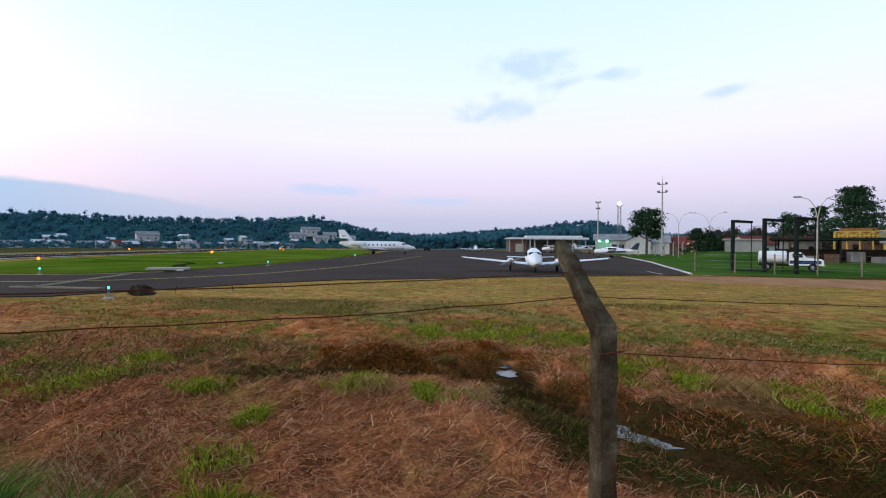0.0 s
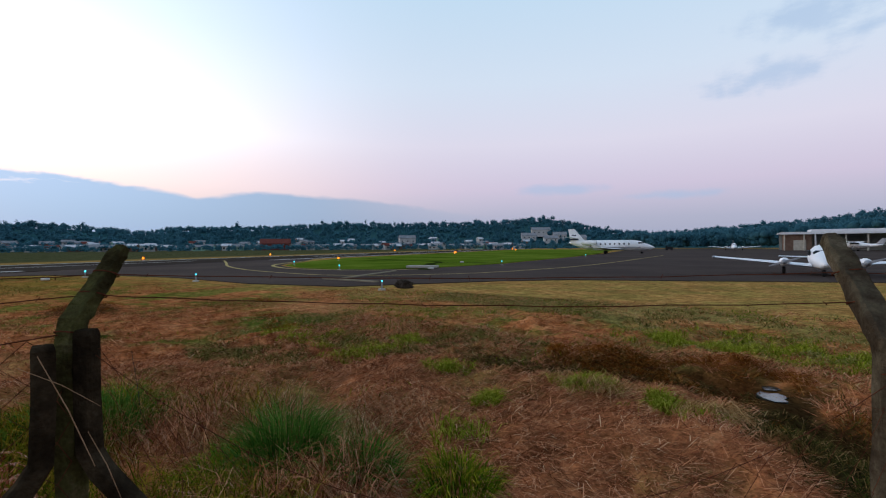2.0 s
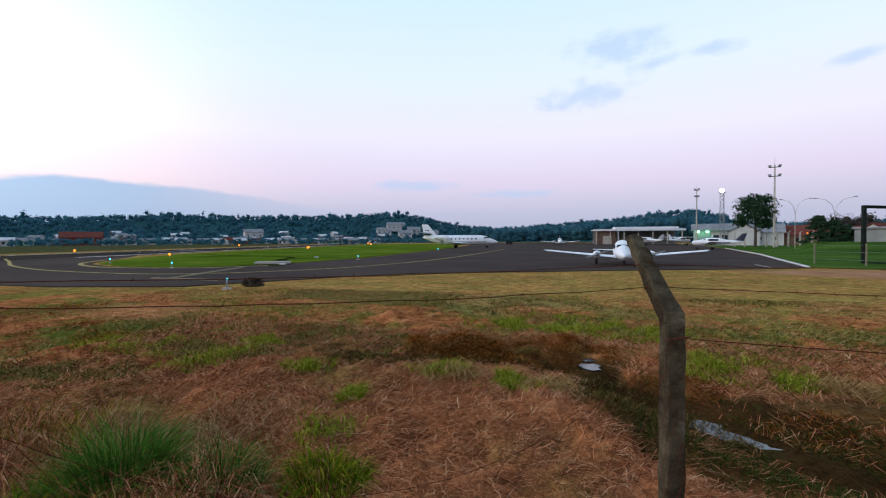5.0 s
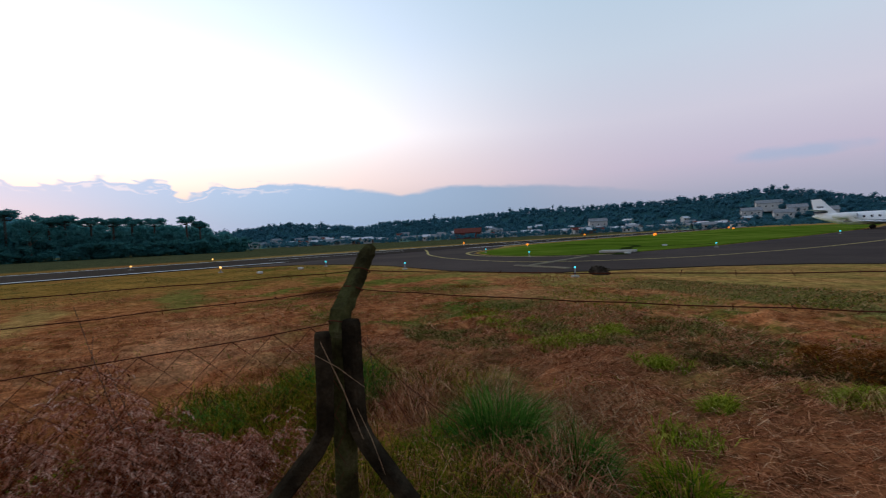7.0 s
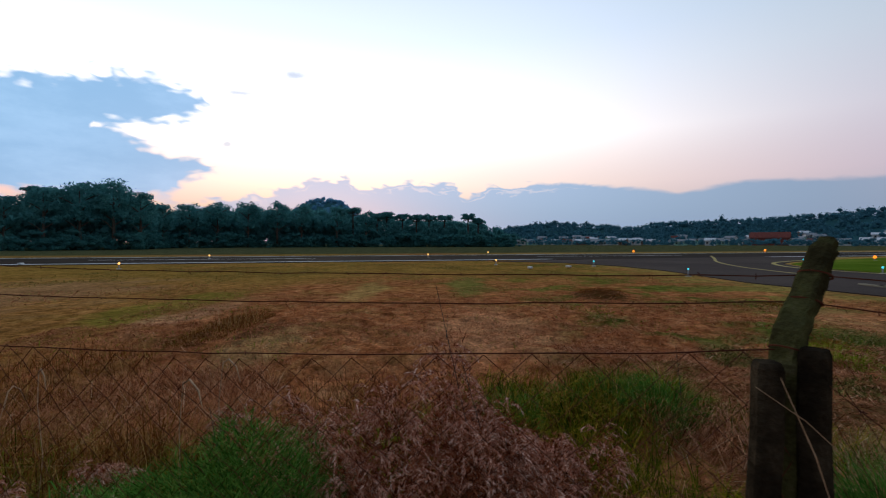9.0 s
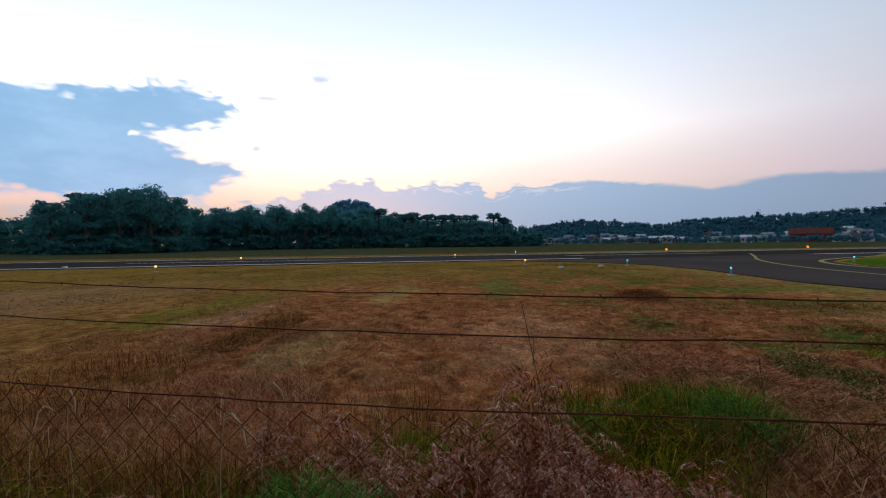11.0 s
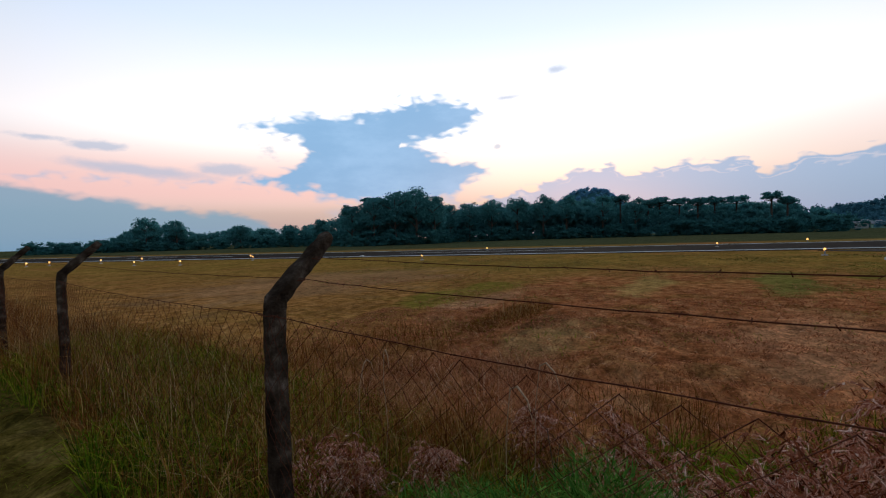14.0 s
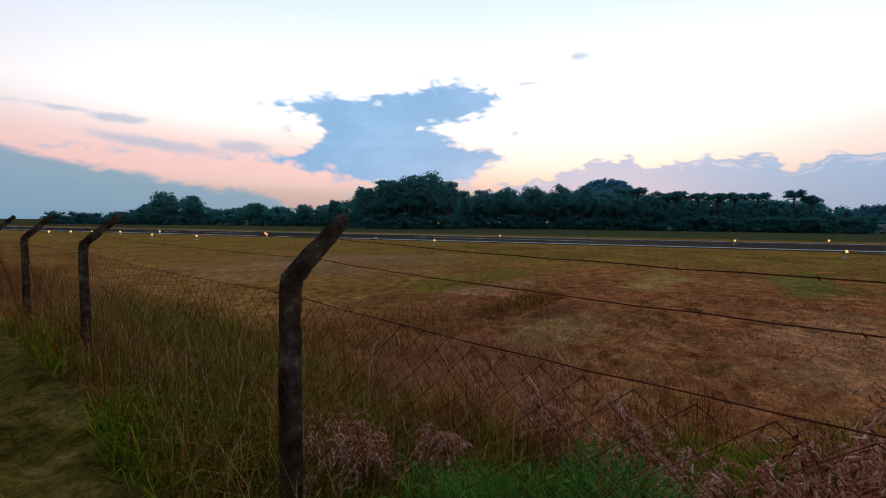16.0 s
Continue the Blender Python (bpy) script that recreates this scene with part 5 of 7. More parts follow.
def business_jet(m):
    ob = empty("business_jet", m, "white twin-engined business jet with swept tail, parked", "aircraft")
    part("fuselage", rings_xz([(7.6, 1.45, 0.02, 0.02), (7.35, 1.47, 0.22, 0.2), (6.8, 1.52, 0.45, 0.42), (6.0, 1.62, 0.66, 0.62), (5.2, 1.78, 0.82, 0.84), (4.2, 1.88, 0.92, 0.96), (0, 1.9, 0.93, 0.97), (-3.2, 1.9, 0.93, 0.96), (-4.8, 2.02, 0.8, 0.8), (-6.2, 2.22, 0.52, 0.52), (-7.4, 2.42, 0.22, 0.22), (-7.7, 2.46, 0.05, 0.06)], 20), M_WHITE, ob, "glossy white fuselage", True)
    for s in (-1, 1):
        part("wing", wing((1.9, s * 0.6, 1.12), (-1.4, s * 7.6, 1.5), 3.3, 1.1, 0.22, 0.08), M_WHITE, ob, smooth=True)
        part("winglet", wing((-1.5, s * 7.55, 1.5), (-2.4, s * 7.75, 2.1), 0.95, 0.5, 0.05, 0.03), M_WHITE, ob)
        e = part("engine", rings_xz([(-2.4, 2.35, 0.40, 0.40), (-2.6, 2.35, 0.50, 0.50), (-3.6, 2.37, 0.53, 0.53), (-4.8, 2.4, 0.40, 0.40), (-5.2, 2.42, 0.28, 0.28)], 18), M_WHITE, ob, smooth=True)
        e.location = (0, s * 1.45, 0)
        part("intake", rings_xz([(-2.38, 2.35, 0.34, 0.34), (-2.45, 2.35, 0.36, 0.36)], 18), M_RUBBER, e)
        part("pylon", box(-3.9, s * 1.0, 2.32, 1.6, 0.5, 0.16, 0.03), M_WHITE, ob)
        part("tailplane", wing((-6.0, s * 0.1, 3.35), (-7.3, s * 2.9, 3.45), 1.5, 0.7, 0.08, 0.04), M_WHITE, ob, smooth=True)
        for k in range(7):
            part("cabin_window", box(3.2 - k * 0.82, s * 0.915, 2.14, 0.26, 0.05, 0.30, 0.02), M_GLASS, ob)
        part("cockpit_window", box(5.15, s * 0.66, 2.30, 0.7, 0.10, 0.30, 0.03, -s * 16), M_GLASS, ob)
        part("stripe", box(0.6, s * 0.945, 1.50, 9.2, 0.02, 0.16), M_GREYM, ob)
        part("door_outline", box(-3.6, s * 0.915, 2.05, 0.10, 0.04, 0.9, 0.01), M_NAVY, ob)
        for k in range(3):
            part("registration_bar", box(-6.45 - k * 0.28, s * 0.11, 3.85, 0.2, 0.02, 0.24), M_NAVY, ob)
    part("windshield", box(5.55, 0, 2.30, 0.5, 0.9, 0.26, 0.08), M_GLASS, ob)
    part("tail_fin", wing((-4.5, 0, 2.55), (-6.6, 0, 5.1), 2.9, 1.25, 0.14, 0.08), M_WHITE, ob, smooth=True)
    part("tail_band", box(-6.7, 0, 3.05, 1.7, 0.24, 0.30, 0.02), M_NAVY, ob)
    for o in ob.children:
        o.location.z -= 0.3
    for x, y, r, w in ((5.4, 0, 0.22, 0.16), (-0.9, 1.4, 0.30, 0.22), (-0.9, -1.4, 0.30, 0.22)):
        wheel(x, y, r, w, ob, 0.9)
    return ob


def light_twin(m, label, scale=1.0, trim=M_GREYM):
    ob = empty("twin_aircraft", m, label, "aircraft")
    part("fuselage", rings_xz([(2.9, 1.1, 0.05, 0.05), (2.6, 1.12, 0.3, 0.26), (1.8, 1.2, 0.48, 0.42), (1.0, 1.35, 0.58, 0.62), (0.0, 1.45, 0.62, 0.75), (-1.2, 1.42, 0.58, 0.68), (-2.6, 1.30, 0.36, 0.42), (-4.4, 1.25, 0.14, 0.20), (-4.9, 1.25, 0.05, 0.08)], 18), M_WHITE, ob, smooth=True)
    for s in (-1, 1):
        part("wing", wing((0.9, s * 0.3, 0.92), (0.45, s * 5.4, 1.42), 1.9, 1.05, 0.16, 0.07), M_WHITE, ob, smooth=True)
        part("wingtip", rings_xz([(0.6, 1.44, 0.03, 0.03), (0.3, 1.44, 0.1, 0.08), (-0.5, 1.44, 0.08, 0.06), (-0.8, 1.44, 0.02, 0.02)], 8), trim, ob).location = (0, s * 5.45, 0)
        n = part("engine_nacelle", rings_xz([(2.2, 1.22, 0.12, 0.12), (2.05, 1.22, 0.22, 0.22), (1.4, 1.2, 0.27, 0.26), (0.2, 1.16, 0.24, 0.22), (-1.0, 1.1, 0.06, 0.06)], 14), M_WHITE, ob, smooth=True)
        n.location = (0, s * 1.75, 0)
        part("spinner", rings_xz([(2.55, 1.22, 0.02, 0.02), (2.35, 1.22, 0.12, 0.12), (2.2, 1.22, 0.15, 0.15)], 12), M_GREYM, n, smooth=True)
        part("propeller", merge(tube([(2.32, 0, 1.22), (2.32, 0.36, 1.34), (2.32, 0.72, 1.47)], [0.07, 0.06, 0.03], 6, flat=(0.3, 1.0)), tube([(2.32, 0, 1.22), (2.32, -0.36, 1.10), (2.32, -0.72, 0.97)], [0.07, 0.06, 0.03], 6, flat=(0.3, 1.0))), M_GREYM, n)
        part("tailplane", wing((-3.9, s * 0.08, 1.35), (-4.25, s * 2.0, 1.42), 1.0, 0.65, 0.07, 0.04), M_WHITE, ob, smooth=True)
        for k in range(3):
            part("cabin_window", box(0.7 - k * 0.75, s * 0.56, 1.72, 0.52, 0.08, 0.32, 0.03), M_GLASS, ob)
        wheel(-0.1, s * 1.75, 0.22, 0.16, ob, 0.62)
    part("windshield", box(1.12, 0, 1.72, 0.45, 0.86, 0.30, 0.1), M_GLASS, ob)
    part("tail_fin", wing((-3.3, 0, 1.4), (-4.5, 0, 2.95), 1.6, 0.75, 0.09, 0.05), M_GREYM, ob, smooth=True)
    wheel(2.1, 0, 0.19, 0.14, ob, 0.6)
    for o in ob.children:
        if o.name.split(".")[0] not in ("tyre", "gear_leg"):
            o.location.z -= 0.42
    ob.scale = (scale,) * 3
    return ob


def light_single(m, label, tail=M_NAVY, high=False):
    ob = empty("light_aircraft", m, label, "aircraft")
    part("fuselage", rings_xz([(3.1, 1.15, 0.18, 0.18), (2.9, 1.15, 0.42, 0.38), (1.9, 1.2, 0.52, 0.46), (0.9, 1.38, 0.56, 0.62), (-0.6, 1.42, 0.54, 0.62), (-2.2, 1.30, 0.34, 0.40), (-4.4, 1.30, 0.12, 0.18)], 16), M_WHITE, ob, smooth=True)
    wz = 2.0 if high else 0.95
    for s in (-1, 1):
        part("wing", wing((1.1, s * 0.3, wz), (0.8, s * 5.1, wz + (0.08 if high else 0.45)), 1.6, 1.1, 0.13, 0.07), M_WHITE, ob, smooth=True)
        if high:
            part("strut", tube([(0.6, s * 0.5, 0.95), (0.5, s * 2.5, 2.0)], 0.04, 6), M_WHITE, ob)
        part("tailplane", wing((-3.7, s * 0.06, 1.4), (-4.1, s * 1.7, 1.4), 0.95, 0.6, 0.06, 0.04), M_WHITE, ob, smooth=True)
        part("cabin_window", box(-0.1, s * 0.52, 1.66, 1.5, 0.08, 0.34, 0.04), M_GLASS, ob)
        part("stripe", box(-1.0, s * 0.535, 1.18, 3.2, 0.03, 0.16), tail, ob)
        wheel(0.0, s * 1.3, 0.22, 0.16, ob, 0.95 if not high else 1.2)
    part("windshield", box(1.1, 0, 1.72, 0.4, 0.8, 0.28, 0.08), M_GLASS, ob)
    part("tail_fin", wing((-3.2, 0, 1.45), (-4.4, 0, 2.75), 1.4, 0.7, 0.08, 0.05), tail, ob, smooth=True)
    part("spinner", rings_xz([(3.4, 1.15, 0.02, 0.02), (3.1, 1.15, 0.16, 0.16)], 10), M_GREYM, ob)
    part("propeller", merge(box(3.2, 0, 1.6, 0.04, 0.13, 0.8, 0.01), box(3.2, 0, 0.7, 0.04, 0.13, 0.8, 0.01)), M_RUBBER, ob)
    wheel(2.3, 0, 0.2, 0.14, ob, 0.95)
    return ob


Z0 = 0.034
business_jet(pose(-19.0, 88.2, Z0, 0, 0, 9))
light_twin(pose(4.0, 29.6, Z0, 0, 0, -94), "white low-wing twin-propeller aircraft parked on the apron", 0.86)
light_twin(pose(0.9, 150, Z0, 0, 0, -88), "white twin-propeller aircraft far across the apron", 1.15)
light_single(pose(22.4, 74, Z0, 0, 0, 168), "white low-wing single-propeller aircraft with navy tail", M_NAVY).scale = (0.85,) * 3
light_single(pose(22.5, 128, Z0, 0, 0, 150), "white high-wing light aircraft by the hangar", M_GREYM, True)
light_single(pose(31.0, 126, Z0, 0, 0, 40), "white light aircraft parked under the hangar roof", M_WHITE, True)


# ---- hangar, terminal and compound ----
def hangar():
    x0, x1, y, D = 11.5, 36.5, 146, 10
    ob = empty("hangar", pose((x0 + x1) / 2, y, 0), "long open hangar with a white sheet roof", "hangar")
    w = x1 - x0
    part("roof", box(0, D / 2, 4.55, w + 1, D + 1, 0.28, 0.05), M_ROOF_W, ob)
    part("fascia", box(0, -0.55, 4.50, w + 1.0, 0.10, 0.62, 0.02), M_ROOF_W, ob, "white roof edge")
    part("raised_roof", box(2.5, D / 2, 5.1, w * 0.72, D * 0.7, 0.7, 0.05), M_ROOF_W, ob)
    part("back_wall", box(0, D, 2.2, w, 0.2, 4.4), M_WALL_D, ob)
    for k in range(7):
        part("column", box(-w / 2 + 0.4 + k * (w - 0.8) / 6, 0, 2.2, 0.3, 0.3, 4.4, 0.03), M_CONC_L, ob)
    part("side_wall", box(-w / 2 + 3.2, 3, 2.1, 5.6, 5, 4.2, 0.03), M_WALL_B, ob)
    part("front_door", box(-w / 2 + 3.6, 0.42, 1.4, 2.6, 0.1, 2.6, 0.02), M_CONC_L, ob)


hangar()


def terminal():
    ob = empty("terminal_building", pose(38.5, 124, 0, 0, 0, -14), "pale green and white terminal with a pitched grey roof", "building")
    part("wall", box(0, 0, 1.9, 10, 7, 3.8), M_WALL_W, ob)
    part("green_wall", box(-3.2, -3.56, 1.9, 3.4, 0.10, 3.7, 0.02), M_WALL_G, ob, "green painted wall panel")
    V = [(-5.6, -4.2, 3.7), (5.6, -4.2, 3.7), (5.6, 4.2, 3.7), (-5.6, 4.2, 3.7), (-5.6, 0, 5.4), (5.6, 0, 5.4)]
    part("roof", (V, [(0, 1, 5, 4), (2, 3, 4, 5), (0, 4, 3), (1, 2, 5), (0, 3, 2, 1)]), M_ROOF_G, ob)
    part("eave", box(0, -4.25, 3.72, 11.4, 0.12, 0.24, 0.02), M_WALL_G, ob)
    for k in range(3):
        part("window", box(-0.4 + k * 1.8, -3.54, 1.9, 1.2, 0.12, 1.2, 0.02), M_GLASS, ob)
    part("door", box(4.3, -3.54, 1.05, 1.0, 0.12, 2.1, 0.02), M_STEEL_D, ob)
    for k in range(2):
        part("wall_lamp", box(-4.2 + k * 2.0, -4.4, 3.35, 0.55, 0.2, 0.28, 0.04), M_GREENL, ob, "lit greenish flood lamp")


terminal()
house(43.6, 121, 0, 6, 8, 3.3, 68, M_WALL_W, M_ROOF_G, "white gabled building beside the terminal", name="building")
for k in range(9):
    fp = empty("fence_post", pose(33.5 + k * 1.55, 98 - k * 0.6, 0), "pale concrete boundary post by the terminal", "post", "terminal fence posts")
    part("shaft", box(0, 0, 1.35, 0.22, 0.22, 2.7, 0.03), M_CONC_L, fp)
    part("arm", tube([(0, 0, 2.65), (0.3, 0, 3.0)], 0.08, 6), M_CONC_L, fp)
house(46.5, 121, 0, 7, 9, 3.0, -20, M_WALL_W, M_ROOF_G, "low white service building with dark openings")
house(54, 120, 0, 8, 11, 2.3, -24, M_WALL_B, M_TILE, "brown brick house with a terracotta roof")
house(63, 116, 0, 7, 10, 2.2, -30, M_WALL_B, M_TILE, "brown brick house with a terracotta roof")
house(66, 110, 0, 7, 9, 2.6, 20, M_WALL_W, M_TILE, "small white house with a tiled roof")
lamp = empty("porch_lamp", pose(46.6, 100, 0), "lit orange lamp on a short pole", "lamp")
part("pole", tube([(0, 0, 0), (0, 0, 2.5)], 0.05, 6), M_GREYM, lamp)
part("bulb", tube([(0, 0, 2.5), (0, 0, 2.62), (0, 0, 2.8)], [0.16, 0.22, 0.08], 10), M_AMBER, lamp)
house(37.4, 64.5, 1.1, 3.0, 4.3, 1.6, -30, M_WALL_D, M_ROOF_G, "pale grey flat-roofed shed on the lawn", True, "shed")
house(64, 92, 0, 4.5, 6, 3.2, -30, M_WALL_D, M_TILE, "pale grey house with a tiled roof behind the frame")


def lattice_mast(az, d, h, label, arms, lit):
    x, y = polar(az, d)
    ob = empty("floodlight_mast", pose(x, y, 0, 0, 0, az), label, "mast")
    part("shaft", tube([(0, 0, -0.2), (0, 0, h)], [0.19, 0.11], 10), M_CONC_L, ob, "pale concrete shaft", True)
    for z, w in arms:
        part("crossarm", box(0, 0, z, w, 0.14, 0.16, 0.02), M_GREYM, ob)
        for s in (-1, 1):
            part("floodlight", box(s * w * 0.42, -0.18, z + 0.2, 0.5, 0.34, 0.36, 0.05), M_FLOOD if lit else M_GREYM, ob, "lit white floodlight" if lit else "")
    part("spike", tube([(0, 0, h), (0, 0, h + 1.4)], [0.03, 0.012], 5), M_GREYM, ob)
    return ob


lattice_mast(-22.3, 98, 14.6, "tall concrete mast with two crossarms beside the apron", [(14.2, 1.7), (12.6, 1.7)], False)
lattice_mast(-15.3, 122, 13.4, "concrete mast with floodlights near the terminal", [(13.2, 1.0), (11.6, 0.8)], False)


def truss_mast(az, d, h):
    x, y = polar(az, d)
    ob = empty("beacon_mast", pose(x, y, 0), "lattice steel mast with a lit white beacon", "mast")
    for sx, sy in ((-1, -1), (1, -1), (1, 1), (-1, 1)):
        part("leg", tube([(sx * 0.45, sy * 0.45, 0), (sx * 0.32, sy * 0.32, h)], 0.05, 5), M_GREYM, ob)
    for k in range(12):
        z, w = h * k / 12, 0.45 - 0.13 * k / 12
        part("lattice", merge(tube([(-w, -w, z), (w, -w, z + h / 12)], 0.03, 4), tube([(w, w, z), (-w, w, z + h / 12)], 0.03, 4), tube([(w, -w, z), (w, w, z + h / 12)], 0.03, 4)), M_GREYM, ob)
    part("platform", box(0, 0, h, 1.3, 1.3, 0.1, 0.02), M_GREYM, ob)
    part("beacon", tube([(0, 0, h + 0.1), (0, 0, h + 0.3), (0, 0, h + 0.8), (0, 0, h + 0.95)], [0.3, 0.42, 0.42, 0.25], 12), M_FLOOD, ob, "lit white beacon", True)


truss_mast(-17.7, 125, 12.6)


def street_lamp(az, d, h, reach, arms=2):
    x, y = polar(az, d)
    ob = empty("street_lamp", pose(x, y, 0, 0, 0, az), "pale curved street lamp with two arms" if arms == 2 else "pale curved street lamp", "street lamp", "street lamps")
    part("pole", tube([(0, 0, -0.1), (0, 0, h * 0.72)], [0.055, 0.045], 8), M_CONC_L, ob)
    for s in (-1, 1)[:arms]:
        part("arm", tube([(0, 0, h * 0.7), (s * reach * 0.15, 0, h * 0.86), (s * reach * 0.5, 0, h * 0.96), (s * reach, 0, h)], [0.036, 0.033, 0.03, 0.025], 8), M_CONC_L, ob)
        part("lamp_head", box(s * (reach + 0.15), 0, h, 0.46, 0.20, 0.11, 0.03), M_GREYM, ob)


street_lamp(-36.1, 40, 5.25, 0.95)
street_lamp(-24.0, 86, 7.6, 1.6)
street_lamp(-27.0, 84, 7.4, 2.0)


def frame_rack():
    ob = empty("lifting_gantry", pose(18.6, 31.4, 0), "dark steel goal-like frame standing on the grass", "gantry")
    feet = [(-0.4, 1.25), (0.6, -0.55), (1.5, -2.15)]
    for x, y in feet:
        part("upright", box(x, y, 1.75, 0.20, 0.20, 3.7, 0.02), M_STEEL_D, ob)
        part("top_beam", box(x + 0.95, y + 0.55, 3.52, 2.3, 0.16, 0.18, 0.02, 30), M_STEEL_D, ob)
        part("rear_upright", box(x + 1.9, y + 1.1, 1.72, 0.05, 0.05, 3.5, 0.01), M_STEEL_D, ob)
    part("rail", tube([(-0.4, 1.25, 0.12), (0.6, -0.55, 0.12)], 0.04, 6), M_STEEL_D, ob)


frame_rack()


def tank_truck(m):
    ob = empty("fuel_truck", m, "white tank truck with a blue and white cab, parked", "truck")
    part("chassis", box(0, 0, 0.6, 5.4, 1.1, 0.2, 0.03), M_RUBBER, ob)
    part("tank", loft([[(x, math.cos(2 * math.pi * j / 16) * w, 1.45 + math.sin(2 * math.pi * j / 16) * hh) for j in range(16)] for x, w, hh in ((-2.7, 0.7, 0.5), (-2.62, 0.92, 0.68), (-0.25, 0.92, 0.68), (-0.18, 0.7, 0.5))]), M_WHITE, ob, "white tank", True)
    prof = [(0.0, 0.6), (0.0, 1.95), (0.25, 2.02), (1.0, 1.98), (1.5, 1.42), (2.7, 1.28), (2.85, 1.1), (2.85, 0.6)]
    V = [(x, s * 0.92, z) for s in (-1, 1) for x, z in prof]
    n = len(prof)
    part("cab", (V, [tuple(range(n)), tuple(range(2 * n - 1, n - 1, -1))] + [(i, n + i, n + (i + 1) % n, (i + 1) % n) for i in range(n)]), M_WHITE, ob, "white cab with bonnet")
    for s in (-1, 1):
        part("side_band", box(1.35, s * 0.93, 0.95, 2.6, 0.03, 0.34, 0.01), M_BLUE, ob, "blue side band")
        part("side_window", box(0.72, s * 0.925, 1.66, 0.85, 0.04, 0.42, 0.03), M_GLASS, ob)
        part("headlight", box(2.86, s * 0.68, 0.98, 0.06, 0.3, 0.2, 0.02), M_CONC_L, ob)
        for x in (-1.9, 2.0):
            w = part("wheel", tube([(x, s * 0.95, 0.42), (x, s * 0.90, 0.42), (x, s * 0.70, 0.42)], [0.36, 0.42, 0.42], 16), M_RUBBER, ob)
            part("rim", tube([(x, s * 0.965, 0.42), (x, s * 0.94, 0.42)], [0.2, 0.22], 12), M_GREYM, w)
    ws = part("windscreen", box(1.27, 0, 1.70, 0.04, 1.5, 0.62, 0.01), M_GLASS, ob)
    ws.matrix_basis = Matrix.Translation((1.28, 0, 1.71)) @ Matrix.Rotation(radians(-42), 4, "Y") @ Matrix.Translation((-1.27, 0, -1.70))
    part("bumper", box(2.92, 0, 0.62, 0.14, 1.9, 0.22, 0.03), M_PAINT_Y, ob, "yellow bumper")
    return ob


tank_truck(pose(22.6, 33.6, 0.05, 0, 0, -34)).scale = (0.66,) * 3


# the lawn rises behind the compound
ba, bd = np.meshgrid(np.arange(-60, -22.5, 1.5), np.array([47, 52, 58, 64, 70, 76, 84, 100, 130, 170]))
bx, by = polar(ba, bd)
ease = lambda v: np.clip(v, 0, 1) ** 2 * (3 - 2 * np.clip(v, 0, 1))
bz = 0.02 + 1.25 * ease((bd - 47) / 30) * ease((-23.5 - ba) / 3.0)
bi = np.arange(ba.size).reshape(ba.shape)
bq = np.stack([bi[:-1, :-1], bi[1:, :-1], bi[1:, 1:], bi[:-1, 1:]], -1).reshape(-1, 4)
tagged(new("lawn", raw_mesh("lawn", np.stack([bx.ravel(), by.ravel(), bz.ravel()], 1), np.concatenate([bq[:, [0, 1, 2]], bq[:, [0, 2, 3]]]), M_LAWN_D)), "green lawn rising gently behind the compound", "lawn", kind="structure")


def canopy():
    ob = empty("open_shelter", pose(37.5, 43.5, 0, 0, 0, -36), "dark flat shelter roof on steel posts", "shelter")
    part("roof", box(-0.8, 0, 2.55, 15, 5, 0.22, 0.03), M_STEEL_D, ob)
    for x in (-7.8, -3, 2, 6):
        for y in (-2.2, 2.2):
            part("post", box(x, y, 1.25, 0.14, 0.14, 2.5, 0.02), M_STEEL_D, ob)
    # added dark sheet in place of shade and clutter under the roof
    part("back_wall", box(-0.8, 2.4, 0.8, 14.5, 0.15, 1.6, 0.02), M_SHADE, ob, "dark sheet standing in for the shaded shelter interior")
    part("ceiling_lamp", box(1.5, -1.5, 2.38, 0.5, 0.2, 0.10, 0.02), M_FLOOD, ob, "lit white lamp")
    for k in range(7):
        part("stored_crate", box(-5.2 + k * 1.7, 0.8 - 0.5 * (k % 2), 0.45 + 0.12 * (k % 3), 1.1, 0.9, 0.9 + 0.24 * (k % 3), 0.04, 13 * k), (M_ROOF_G, M_WALL_B, M_GREYM)[k % 3], ob)


canopy()
house(62.6, 72.0, 0, 7.5, 10, 3.6, -40, M_WALL_B, M_ROOF_O, "brown building with a weathered orange roof", name="building", pitch=0.16)


def yellow_gallery():
    """A railed steel gallery: deck, posts, rails and crossed braces."""
    ob = empty("steel_gallery", pose(57.4, 66.0, 0, 0, 0, -42), "yellow painted steel gallery with crossed braces", "gallery")
    n, w = 9, 11.0
    part("deck", box(0, 0, 3.0, w, 1.6, 0.16, 0.02), M_WALL_Y, ob)
    for y in (-0.75, 0.75):
        for k in range(n):
            x = -w / 2 + w * k / (n - 1)
            part("post", box(x, y, 2.1, 0.12, 0.12, 4.2, 0.01), M_WALL_Y, ob)
            if k < n - 1:
                x2 = x + w / (n - 1)
                part("brace", merge(tube([(x, y, 3.05), (x2, y, 4.15)], 0.05, 5), tube([(x2, y, 3.05), (x, y, 4.15)], 0.05, 5)), M_WALL_Y, ob)
        for z in (3.6, 4.2):
            part("rail", tube([(-w / 2, y, z), (w / 2, y, z)], 0.06, 6), M_WALL_Y, ob)


yellow_gallery()
house(62, 65, 0, 6, 9, 2.6, -40, M_WALL_Y, M_ROOF_G, "low ochre yellow shed beside the shelter", name="shed")
